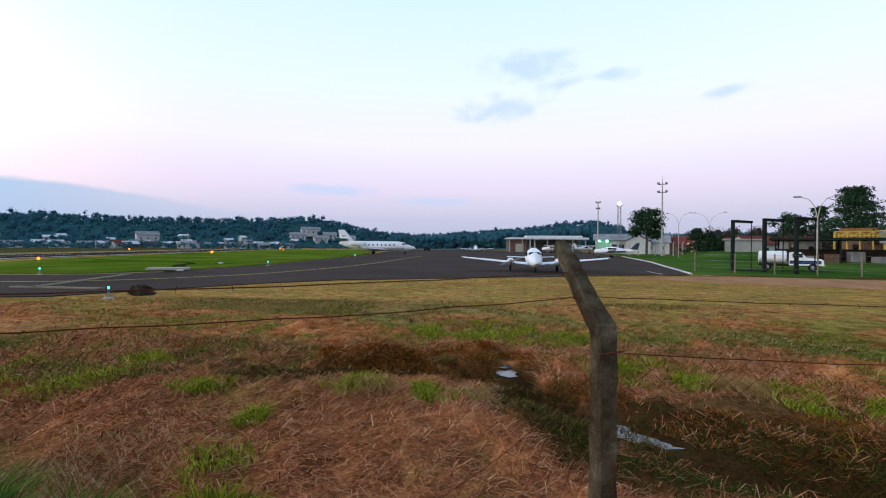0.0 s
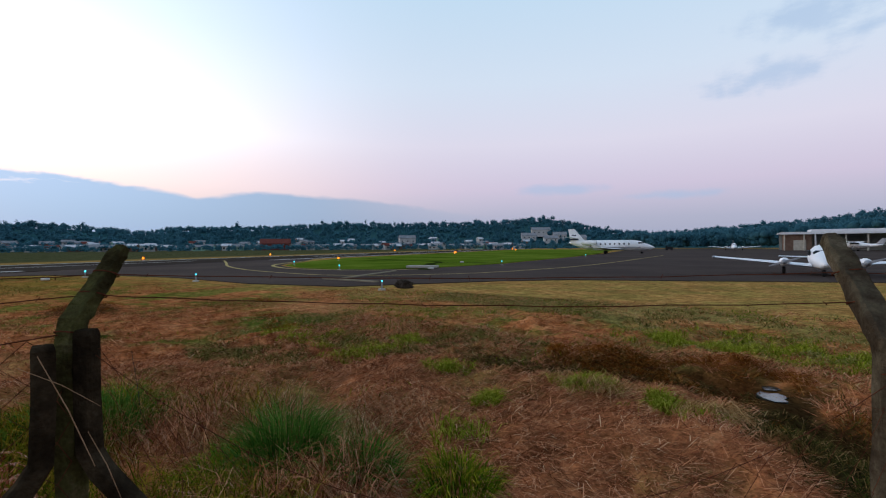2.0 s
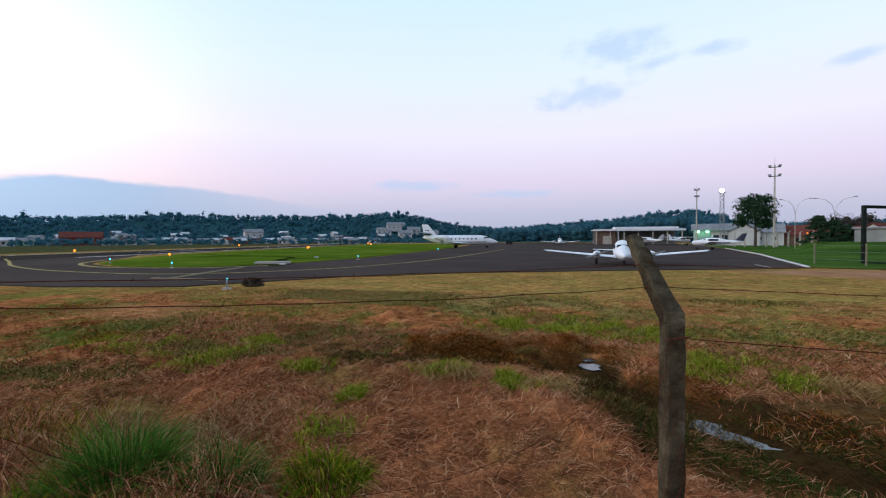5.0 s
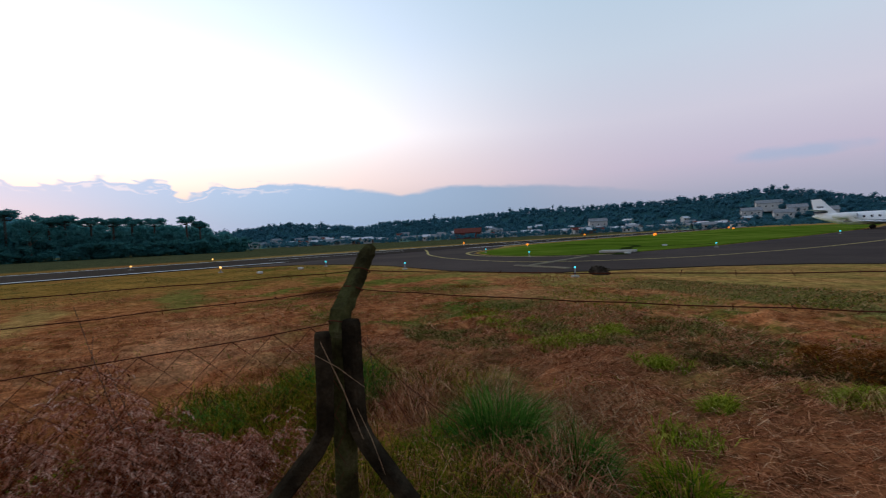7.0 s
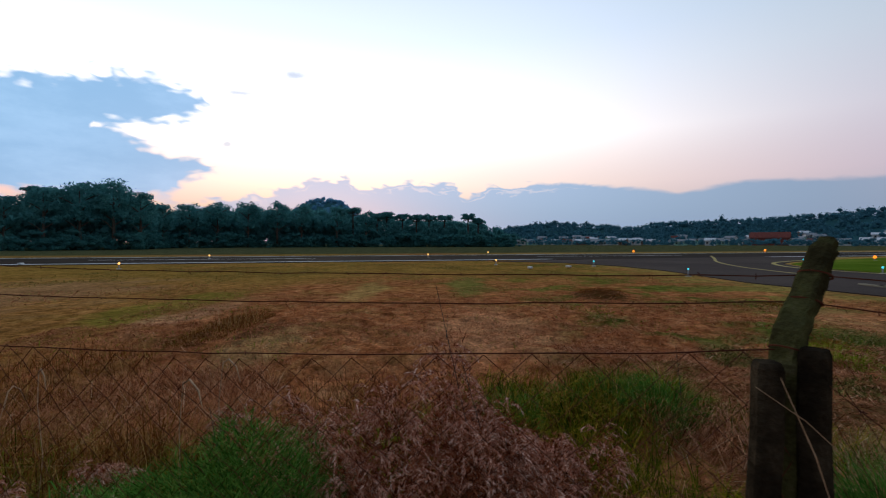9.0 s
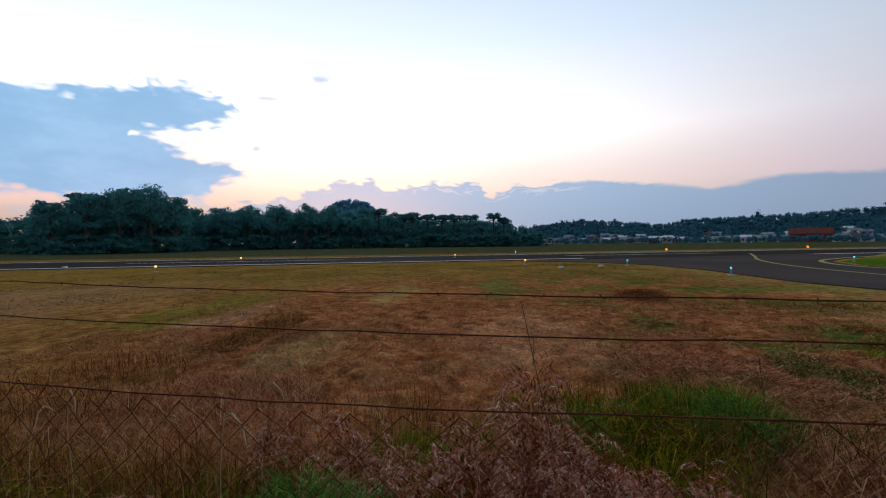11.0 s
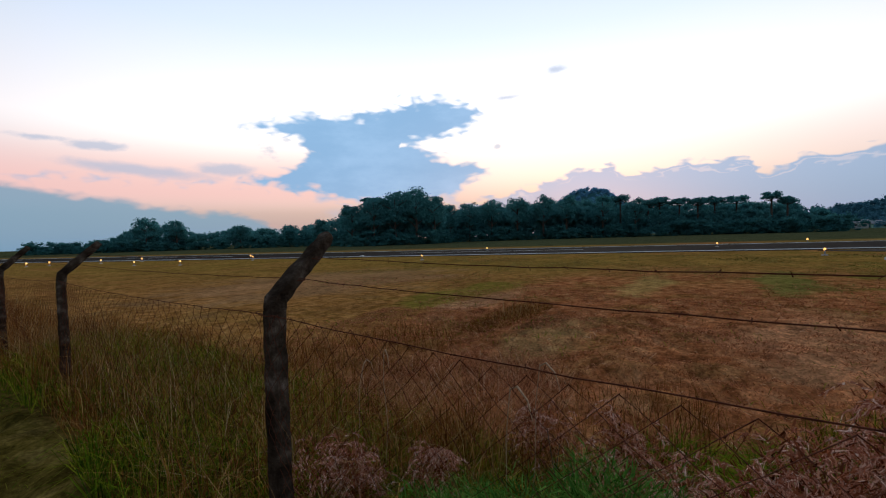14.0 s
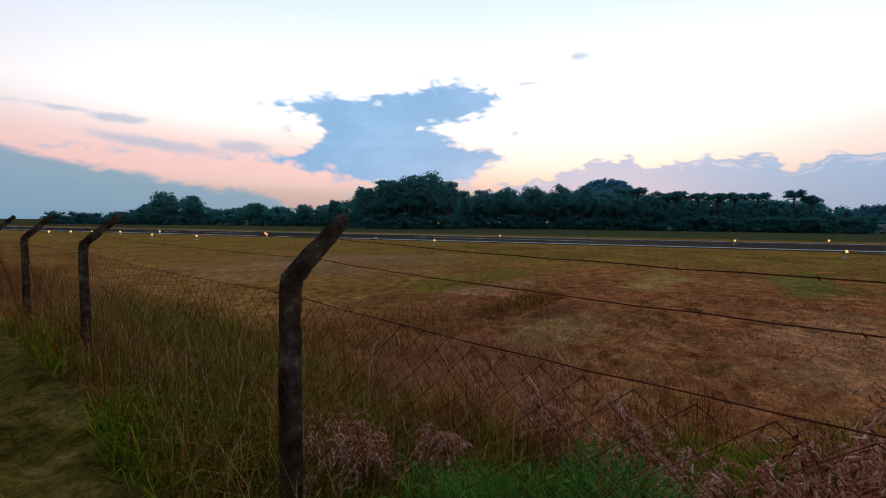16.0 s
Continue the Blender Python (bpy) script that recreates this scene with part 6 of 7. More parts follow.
for x, y, mt, lab in ((29.6, 33.5, M_BLUE, "blue plastic drum on the ground"), (31.2, 35.0, M_RUBBER, "black drum beside the shelter"), (32.4, 34.4, M_WALL_B, "brown crate pile beside the shelter")):
    ob = empty("drum", pose(x, y, 0.05), lab, "drum")
    part("body", tube([(0, 0, 0), (0, 0, 0.04), (0, 0, 0.45), (0, 0, 0.86), (0, 0, 0.9)], [0.36, 0.42, 0.44, 0.42, 0.38], 16), mt, ob, smooth=True)
    part("rim", tube([(0, 0, 0.88), (0, 0, 0.93)], [0.40, 0.40], 16), mt, ob)
bf = empty("compound_fence", pose(16.5, 29.5, 0), "thin post and wire fence round the compound", "fence")
CP = [(-1.2, 2.4), (0.2, 0.2), (1.9, -0.9), (3.8, -1.7), (5.6, -2.5), (7.4, -3.2), (9.2, -3.9), (11.0, -4.6), (13.0, -5.2)]
for x, y in CP:
    part("post", box(x, y, 0.62, 0.07, 0.07, 1.35, 0.015), M_CONC_D, bf)
for (a, b), (c, d) in zip(CP, CP[1:]):
    for z in (0.35, 0.8, 1.2):
        part("wire", tube([(a, b, z), (c, d, z)], 0.006, 4), M_GREYM, bf)
ob = empty("utility_cart", pose(-15.5, 150, Z0), "small dark service cart on the apron", "cart")
part("body", box(0, 0, 0.75, 2.0, 1.1, 0.7, 0.1), M_RUBBER, ob)
part("seat_back", box(-0.6, 0, 1.3, 0.2, 0.9, 0.5, 0.05), M_RUBBER, ob)
for x in (-0.65, 0.65):
    for s in (-1, 1):
        part("wheel", tube([(x, s * 0.6, 0.3), (x, s * 0.45, 0.3)], 0.3, 12), M_RUBBER, ob)


# ---- airfield lights ----
def field_light(x, y, mat, label, group, r=0.11, h=0.34):
    ob = empty("airfield_light", pose(x, y, 0.0), label, "light", group)
    part("base", tube([(0, 0, -0.05), (0, 0, 0.06)], [0.16, 0.13], 10), M_CONC_L, ob)
    part("stem", tube([(0, 0, 0.05), (0, 0, h - r)], 0.03, 6), M_GREYM, ob)
    part("lens", tube([(0, 0, h - r), (0, 0, h - 0.4 * r), (0, 0, h + 0.6 * r), (0, 0, h + r)], [r * 0.7, r, r * 0.8, r * 0.2], 10), mat, ob, smooth=True)


for x, y in ((-31.0, 3.6), (-26.3, -18.9), (-19.0, -37.3), (-17.8, -42.3), (-54.0, 5.5), (-41.6, -21.6), (-27.8, -41.2), (-25.6, -37.6), (-14.6, -56.6), (-16.1, -55.9), (-17.6, -55.2), (-19.7, -54.2), (-22.8, -52.7), (-45.6, -1.5)):
    field_light(x, y, M_WARMW, "lit warm-white runway edge light", "runway lights", 0.04 + 0.0007 * math.hypot(x, y))
for x, y in ((-60.5, 25.9), (-69.0, 50), (-37.3, 36.0), (-50.7, 83.7), (-99, 122), (-62, 142), (-89, 200), (-76, 225), (-46.5, 76.4), (-116, 270)):
    field_light(x, y, M_AMBER, "lit amber runway edge light", "runway lights", 0.06 + 0.0012 * math.hypot(x, y))
for x, y in ((-29.1, 9.7), (-20.8, 11.2), (-10.5, 12.4), (-22.0, 21.4), (-31.4, 25.2), (-15.6, 33.2), (-16.6, 62)):
    field_light(x, y, M_CYAN, "lit blue-green taxiway light", "taxiway lights", 0.022 + 0.0008 * math.hypot(x, y))
for x, y in ((-26.2, 5.0), (-27.5, 7.6), (-31, -29), (-17.0, 25.0), (-21, 36)):
    mk = empty("ground_marker", pose(x, y, 0.05, 0, 0, 14), "low white concrete marker slab in the grass", "marker", "ground markers")
    part("slab", box(0, 0, 0.05, 0.36, 0.22, 0.12, 0.03), M_PAINT_W, mk)


# ---- grass ----
def scatter(n, x0, x1, y0, y1, keep=None):
    p = np.stack([rng.uniform(x0, x1, n), rng.uniform(y0, y1, n)], 1)
    return p if keep is None else p[keep(p[:, 0], p[:, 1])]


def patch(n, x, y, rx, ry):
    a, q = rng.uniform(0, 2 * np.pi, n), np.sqrt(rng.uniform(0, 1, n))
    return np.stack([x + np.cos(a) * q * rx, y + np.sin(a) * q * ry], 1)


def stuff(ob, label, category="grass"):
    return tagged(ob, label, category, kind="stuff")


def inside_field(x, y):
    """On the airfield side of the fence lines, and off the water."""
    ab = (x - 0.52) * -0.56 + (y - 1.61) * 0.83 > 0.1
    bc = x < np.interp(y, [-19, -6.3, -2.3, 0.44], [-3.3, -2.45, -1.95, -1.3])
    return np.where(y > 0.44, ab, bc) & (ditch_distance(x, y) > 0.22)


# mown straw lying over the field, denser near the fence
p = np.concatenate([scatter(135000, -7, 4.5, 1.5, 7.5, inside_field), scatter(38000, -12, 7, 2, 13, inside_field), scatter(9000, -12, -2, -7, 4, inside_field)])
clump = wave(p[:, 0], p[:, 1], 2.2, 21) + 0.5 * wave(p[:, 0], p[:, 1], 6.0, 22)
bare = np.zeros(len(p), bool)
for cx_, cy_, rx_, ry_, k_ in BARE_AND_SHADE:
    bare |= ((p[:, 0] - cx_) / rx_) ** 2 + ((p[:, 1] - cy_) / ry_) ** 2 < rng.uniform(0.3, 1.3, len(p))
clump[bare & (rng.uniform(0, 1, len(p)) < 0.85)] = -9
damp = np.minimum(((p[:, 0] - 0.80) / 0.62) ** 2 + ((p[:, 1] - 4.6) / 1.05) ** 2, ((p[:, 0] - 0.52) / 0.36) ** 2 + ((p[:, 1] - 5.9) / 0.75) ** 2)
damp = np.minimum(damp, 0.45 + ((p[:, 0] - 3.0) / 1.9) ** 2 + ((p[:, 1] - 4.75) / 0.5) ** 2) + rng.uniform(-0.25, 0.5, len(p))
p = p[(clump > -0.75 + rng.uniform(-0.4, 0.3, len(p))) & (damp > 1)]
dist = np.hypot(p[:, 0], p[:, 1])
stuff(blades("cut_straw", p, rng.uniform(0.07, 0.27, len(p)), 0.80, 0.0030 + 0.0008 * dist, M_HAY, bend=0.9, dirs=combed(p, 1.0, 23)), "cut reddish-brown straw lying in tangled swathes", "straw")
p = np.concatenate([scatter(70000, -9, -1.9, -7, 3, inside_field), scatter(30000, -14, -7, -7, 8, inside_field)])
p = p[wave(p[:, 0], p[:, 1], 1.6, 24) + 0.6 * wave(p[:, 0], p[:, 1], 5.0, 25) > -0.5 + rng.uniform(-0.5, 0.5, len(p))]
stuff(blades("stubble", p, rng.uniform(0.03, 0.10, len(p)), 0.5, 0.003 + 0.0006 * np.hypot(p[:, 0], p[:, 1]), M_STUBBLE, bend=0.8), "short pinkish-brown mown stubble", "dead grass")
p = scatter(75000, -8, 6, 4.3, 13, inside_field)
g = wave(p[:, 0], p[:, 1], 0.8, 36) + 0.7 * wave(p[:, 0], p[:, 1], 2.6, 37) + 0.5 * np.exp(-(((p[:, 0] - 0.4) / 2.0) ** 2 + ((p[:, 1] - 8.6) / 1.6) ** 2))
p = p[(g > 0.30 + rng.uniform(-0.4, 0.3, len(p))) & (((p[:, 0] + 0.65) / 1.7) ** 2 + ((p[:, 1] - 6.35) / 0.9) ** 2 > 1)]
stuff(blades("sage_tufts", p, rng.uniform(0.05, 0.15, len(p)), 0.55, 0.003 + 0.0008 * np.hypot(p[:, 0], p[:, 1]), material("sage_green_blades", [(0.0, (0.085, 0.090, 0.018)), (0.5, (0.22, 0.20, 0.050)), (0.85, (0.36, 0.28, 0.10)), (1.0, (0.50, 0.36, 0.17))], source="island", rough=0.8), bend=0.9, dirs=combed(p, 1.0, 38)), "dull sage-green regrowth over the mown field")
edge_x, edge_y = [-24, -17.5, -12.7, -8.7, -6.2, -2, 1.9, 13], [12, 11.4, 12.3, 17.6, 19.9, 21.5, 23.2, 27.0]
p = scatter(24000, -13, 13, 10, 26, lambda x, y: y < np.interp(x, edge_x, edge_y) - 0.4)
p = p[wave(p[:, 0], p[:, 1], 0.9, 46) + 0.8 * wave(p[:, 0], p[:, 1], 2.4, 47) + rng.uniform(-0.5, 0.5, len(p)) > -0.1]
k = rng.uniform(0, 1, len(p)) < 0.72
for q, mat, label in ((p[k], M_TUFT, "brown mown tufts over the farther field"), (p[~k], M_TUFT_O, "olive tufts over the farther field")):
    stuff(blades("field_tufts", q, rng.uniform(0.04, 0.11, len(q)), 0.85, 0.0014 * np.hypot(q[:, 0], q[:, 1]), mat, bend=0.9), label)
p = scatter(60000, -32, -9, -18, 10, lambda x, y: (x + 0.245 * y > -34) & (x < -9 + 0.2 * y) & (y < np.interp(x, [-34, -29, -24, -17, -9], [8, 10.5, 11.2, 10.8, 12])))
p = p[wave(p[:, 0], p[:, 1], 0.7, 48) + 0.8 * wave(p[:, 0], p[:, 1], 2.0, 49) + rng.uniform(-0.5, 0.5, len(p)) > 0.1]
k = (rng.uniform(0, 1, len(p)) < 0.65) & (p[:, 0] + 0.245 * p[:, 1] > -19)
for q, mat, label in ((p[k], M_STUBBLE, "pinkish-brown mown tufts toward the runway"), (p[~k], M_TUFT_O, "olive tufts along the runway verge")):
    stuff(blades("field_tufts", q, rng.uniform(0.04, 0.13, len(q)), 0.6, 0.0012 * np.hypot(q[:, 0], q[:, 1]), mat, bend=0.9), label)
# short upright tufts, green where the patches are green
p = scatter(70000, -12, 7, -7, 13, inside_field)
g = wave(p[:, 0], p[:, 1], 0.9, 31) + 0.6 * wave(p[:, 0], p[:, 1], 2.8, 32)
p = p[(g > 0.55 + rng.uniform(-0.3, 0.3, len(p))) & ((p[:, 1] > 2.5) | (rng.uniform(0, 1, len(p)) < 0.25))]
stuff(blades("green_tufts", p, rng.uniform(0.04, 0.14, len(p)), 0.45, 0.004 + 0.0007 * np.hypot(p[:, 0], p[:, 1]), M_BLADE), "short green regrowth among the straw")
spots = [(-1.2, 4.95, 0.26, 0.2), (-1.15, 4.9, 0.2, 0.15), (-0.3, 4.65, 0.30, 0.22), (-0.35, 4.6, 0.2, 0.15), (-1.9, 3.95, 0.10, 0.08), (2.7, 5.6, 0.35, 0.25), (2.0, 5.9, 0.5, 0.4), (-4.5, 4.9, 0.5, 0.4), (-2.95, 4.95, 0.25, 0.18), (-4.3, 5.9, 0.25, 0.2), (0.2, 8.6, 0.9, 0.6), (1.1, 7.8, 0.8, 0.45), (-0.9, 8.2, 0.5, 0.3), (-6.3, 5.4, 0.6, 0.4), (3.7, 5.1, 0.4, 0.3), (-1.6, 3.2, 0.25, 0.2)]
p = np.concatenate([patch(int(1100 * (rx * ry / 0.06) ** 0.6), x, y, rx * 1.5, ry * 1.5) for x, y, rx, ry in spots])
p = p[wave(p[:, 0], p[:, 1], 5.0, 51) + 0.6 * wave(p[:, 0], p[:, 1], 14.0, 52) + rng.uniform(-0.5, 0.5, len(p)) > 0.0]
p = np.concatenate([p] + [patch(n, x, y, r, r * 0.8) for x, y, r, n in ((-1.16, 4.98, 0.20, 1500), (-0.33, 4.78, 0.22, 1600), (-1.85, 3.98, 0.09, 400), (2.66, 5.55, 0.26, 1500), (1.95, 5.95, 0.24, 900), (-2.9, 4.86, 0.13, 450), (-4.25, 5.9, 0.2, 500), (4.3, 5.0, 0.16, 500))])
stuff(blades("fresh_tufts", p, rng.uniform(0.08, 0.22, len(p)), 0.34, 0.008, M_FRESH, bend=0.9), "bright green grass tufts in the mown field")
# dull weeds and hollows across the mown field
p = np.concatenate([patch(5200, -5.9, 4.0, 1.3, 0.6), patch(5200, -4.7, 5.5, 1.2, 0.7), patch(4200, -3.5, 6.6, 1.3, 0.5), patch(4200, -1.8, 11.0, 3.0, 1.4), patch(1600, -3.3, 5.2, 0.6, 0.35)])
p = p[wave(p[:, 0], p[:, 1], 2.6, 55) + 0.7 * wave(p[:, 0], p[:, 1], 7.0, 56) + rng.uniform(-0.4, 0.4, len(p)) > 0.05]
stuff(blades("field_weeds", p, rng.uniform(0.06, 0.17, len(p)), 0.45, 0.004 + 0.0008 * np.hypot(p[:, 0], p[:, 1]), material("dull_weed_blades", [(0.0, (0.040, 0.042, 0.010)), (0.4, (0.125, 0.115, 0.024)), (0.8, (0.24, 0.19, 0.045)), (1.0, (0.42, 0.30, 0.11))], source="island", rough=0.8), bend=0.9), "dull green weeds sprouting through the straw")
# pale bent straw fanning off the tufts
p = np.concatenate([patch(620, -0.15, 4.72, 0.22, 0.14), patch(200, -1.1, 4.86, 0.30, 0.16), patch(620, 2.85, 5.45, 0.32, 0.14), patch(60, -1.5, 4.9, 0.25, 0.15)])
stuff(blades("pale_straw", p, rng.uniform(0.22, 0.50, len(p)), 0.55, 0.0065, material("pale_straw_blades", [(0.0, (0.28, 0.13, 0.045)), (0.6, (0.48, 0.27, 0.10)), (1.0, (0.66, 0.43, 0.19))], source="island"), bend=1.3, dirs=rng.normal(-0.6, 0.55, len(p))), "pale bent straw fanning from green tufts", "straw")
# red-brown mound of dead stalks and banks of the ditch
p = np.concatenate([patch(17000, -0.6, 6.35, 1.5, 0.70), patch(2500, 1.1, 5.2, 0.7, 0.4), patch(2500, 2.6, 4.1, 1.4, 0.5), patch(700, -7.3, 5.7, 0.4, 0.3), patch(1600, -13.9, 4.7, 1.0, 0.8), patch(500, -8.6, 6.4, 0.35, 0.2), patch(400, -4.4, 6.9, 0.4, 0.2), patch(500, -11.5, 8.2, 0.5, 0.25)])
p = p[(ditch_distance(p[:, 0], p[:, 1]) > 0.3) & (((p[:, 0] - 0.50) / 0.26) ** 2 + ((p[:, 1] - 5.95) / 0.6) ** 2 > 1)]
stuff(blades("dead_stalks", p, rng.uniform(0.08, 0.24, len(p)), 0.74, 0.006, M_MOUND, bend=0.8), "dense dark red-brown dead stalks on the mound", "dead grass")
p = np.concatenate([patch(4200, -0.7, 5.95, 1.3, 0.35), patch(1500, -2.3, 5.4, 0.8, 0.25), patch(3400, 0.75, 4.75, 0.62, 0.85), patch(2400, 1.05, 3.95, 0.6, 0.6)])
p = p[((p[:, 0] - 0.52) / 0.16) ** 2 + ((p[:, 1] - 6.1) / 0.42) ** 2 > 1]
stuff(blades("mound_weeds", p, rng.uniform(0.06, 0.18, len(p)), 0.6, 0.006, M_DARK_WEED, bend=0.9), "dark weeds over the foot of the mound")
p = scatter(16000, 0.2, 6, 2.2, 6.2)
dd_ = ditch_distance(p[:, 0], p[:, 1])
p = p[(dd_ > 0.2) & (dd_ < 0.75) & (np.hypot(p[:, 0] - 0.5, p[:, 1] - 5.7) > 0.5)]
p = np.concatenate([p, patch(6500, 2.4, 3.6, 1.7, 0.75), patch(2500, 3.8, 3.2, 1.2, 0.7)])
p = p[(ditch_distance(p[:, 0], p[:, 1]) > 0.16) & ((((p[:, 0] - 1.64) * 0.855 - (p[:, 1] - 4.1) * 0.519) / 0.42) ** 2 + (((p[:, 0] - 1.64) * 0.519 + (p[:, 1] - 4.1) * 0.855) / 0.13) ** 2 > rng.uniform(0.7, 1.2, len(p)))]
stuff(blades("ditch_grass", p, rng.uniform(0.04, 0.15, len(p)), 0.5, 0.006, material("dark_weed_blades", [(0.0, (0.022, 0.028, 0.006)), (0.6, (0.048, 0.068, 0.012)), (1.0, (0.10, 0.092, 0.022))], source="island"), bend=0.9), "dark green weeds along the ditch")

# tall rough grass along the fence
def fence_side(n, lo, hi, y0, y1):
    y = rng.uniform(y0, y1, n)
    return np.stack([np.interp(y, [-19, -6.3, -2.3, 0.44], [-3.3, -2.45, -1.95, -1.3]) - rng.uniform(lo, hi, n), y], 1)


p = np.concatenate([fence_side(11000, -0.30, 1.6, -9.5, -1.2), fence_side(5000, -0.2, 1.4, -18, -9), patch(1800, -5.4, -4.8, 1.5, 1.0), patch(900, -3.0, -2.6, 0.8, 0.6), patch(700, -4.4, -1.2, 0.9, 0.7), patch(900, -4.6, 1.2, 0.9, 0.8)])
stuff(blades("tall_grass", p, rng.uniform(0.2, 0.85, len(p)) * (0.8 + 0.35 * wave(p[:, 0], p[:, 1], 3.0, 71)) * np.where(p[:, 0] < -4.2, 0.55, 1.0), 0.18, 0.005, M_RED, bend=0.6), "tall red-brown dry grass along the fence")
p = np.concatenate([fence_side(15000, -0.4, 1.3, -9.0, -2.2), fence_side(3600, 0.2, 1.0, -2.2, 0.4), patch(1200, -2.2, -1.9, 0.4, 0.4)])
p = p[wave(p[:, 0], p[:, 1], 3.4, 79) + rng.uniform(-0.6, 0.6, len(p)) > -0.1]
stuff(blades("tall_green_grass", p, rng.uniform(0.2, 0.6, len(p)), 0.24, 0.007, M_BLADE, bend=0.9), "tall dull-green grass along the fence")
p = np.concatenate([fence_side(16000, -0.1, 1.7, -9.0, 0.5), fence_side(4500, 0.0, 1.3, -2.6, -0.9), patch(1800, -2.1, 1.2, 0.7, 0.5), patch(1800, -3.2, 1.2, 0.7, 0.6), patch(1500, -3.6, 2.2, 0.7, 0.6)])
p = p[wave(p[:, 0], p[:, 1], 2.4, 77) + rng.uniform(-0.8, 0.8, len(p)) > -0.2]
stuff(blades("olive_grass", p, rng.uniform(0.18, 0.55, len(p)), 0.26, 0.0055, M_OLIVE, bend=1.0), "dull olive grass standing along the fence")
p = np.concatenate([fence_side(1500, -0.15, 1.1, -9.5, -1.6), fence_side(700, -0.2, 1.2, -16, -8), patch(60, -8.7, -4.1, 1.3, 0.35)])
stuff(blades("pale_tall_grass", p, rng.uniform(0.4, 0.95, len(p)), 0.13, 0.0045, material("pale_tan_blades", [(0.0, (0.20, 0.095, 0.028)), (0.6, (0.40, 0.22, 0.075)), (1.0, (0.62, 0.42, 0.20))], source="island", rough=0.8), bend=0.7), "tall pale tan grass stems along the fence")
p = patch(4200, -8.75, -4.15, 1.9, 0.5)
stuff(blades("standing_grass", p, rng.uniform(0.06, 0.22, len(p)) * (1 - 0.5 * np.hypot((p[:, 0] + 8.75) / 1.9, (p[:, 1] + 4.15) / 0.5)), 0.3, 0.008, M_RED, bend=0.6), "unmown red-brown grass left standing in the field")
clumps = [(-2.5, -2.55, 0.25, 0.42, 900), (-2.75, -2.15, 0.25, 0.42, 800), (-3.0, -2.6, 0.3, 0.4, 800), (-2.35, -1.7, 0.22, 0.42, 700), (-3.4, -0.3, 0.35, 0.5, 900), (-3.7, -0.9, 0.4, 0.4, 800), (-2.2, -3.2, 0.3, 0.4, 700), (-2.5, -2.0, 0.25, 0.42, 700), (-2.2, 1.75, 0.25, 0.36, 500), (-1.40, 2.6, 0.28, 0.30, 700), (-2.35, 1.55, 0.4, 0.3, 900), (-2.8, 1.8, 0.35, 0.3, 700), (-4.6, 1.9, 0.35, 0.5, 500), (-2.55, -4.6, 0.3, 0.5, 700), (-3.3, -6.7, 0.4, 0.5, 600), (-2.6, -2.5, 0.35, 0.45, 600), (-4.1, -0.2, 0.3, 0.42, 400), (-2.0, 1.2, 0.4, 0.3, 600)]
p = np.concatenate([patch(n, x, y, r, r) for x, y, r, h, n in clumps])
hh = np.concatenate([rng.uniform(0.5, 1.1, n) * h for x, y, r, h, n in clumps])
mid = np.concatenate([np.tile([[x, y, r]], (n, 1)) for x, y, r, h, n in clumps])
off = np.hypot(p[:, 0] - mid[:, 0], p[:, 1] - mid[:, 1]) / mid[:, 2]
hh *= 1.1 - 0.45 * off
stuff(blades("grass_clump", p, hh, 0.06 + 0.40 * off, 0.008, M_BLADE, bend=0.8, dirs=np.arctan2(p[:, 1] - mid[:, 1], p[:, 0] - mid[:, 0]) + rng.normal(0, 0.5, len(p))), "lush green grass clumps by the fence")
DIM = [(-3.9, 0.75, 0.5, 0.52, 700), (-4.6, 0.35, 0.5, 0.42, 600), (-4.3, 1.25, 0.5, 0.45, 600), (-5.0, 1.6, 0.55, 0.38, 500)]
p = np.concatenate([patch(n, x, y, r, r) for x, y, r, h, n in DIM])
hh = np.concatenate([rng.uniform(0.4, 1.1, n) * h for x, y, r, h, n in DIM])
stuff(blades("grass_clump", p, hh, 0.3, 0.008, M_OLIVE, bend=0.8), "dull green grass clumps beyond the fence corner")
BLUES = [(-2.55, 2.12, 0.27, 0.62, 1400), (-1.95, 2.3, 0.22, 0.40, 800), (-4.3, 1.75, 0.30, 0.5, 800), (-4.6, 1.45, 0.30, 0.45, 600)]
p = np.concatenate([patch(n, x, y, r, r) for x, y, r, h, n in BLUES])
mid = np.concatenate([np.tile([[x, y, r, h]], (n, 1)) for x, y, r, h, n in BLUES])
off = np.hypot(p[:, 0] - mid[:, 0], p[:, 1] - mid[:, 1]) / mid[:, 2]
stuff(blades("grass_clump", p, rng.uniform(0.45, 1.15, len(p)) * mid[:, 3] * (1.1 - 0.4 * off), 0.04 + 0.34 * off, 0.006, M_BLUEG, bend=0.5, dirs=np.arctan2(p[:, 1] - mid[:, 1], p[:, 0] - mid[:, 0]) + rng.normal(0, 0.5, len(p))), "tall blue-green grass clumps inside the fence")
# tangled straw thatch just inside the fence
p = np.concatenate([patch(1800, -2.1, 1.9, 0.5, 0.4), patch(1500, -2.2, 1.0, 0.6, 0.5), patch(2500, -4.2, 2.1, 1.0, 0.7), patch(2500, -4.6, -3.0, 1.3, 1.2)])
p = p[inside_field(p[:, 0], p[:, 1])]
stuff(blades("tangled_thatch", p, rng.uniform(0.18, 0.55, len(p)), 0.45, 0.005, M_HAY, bend=1.1), "tangled red-brown dead grass by the fence", "dead grass")
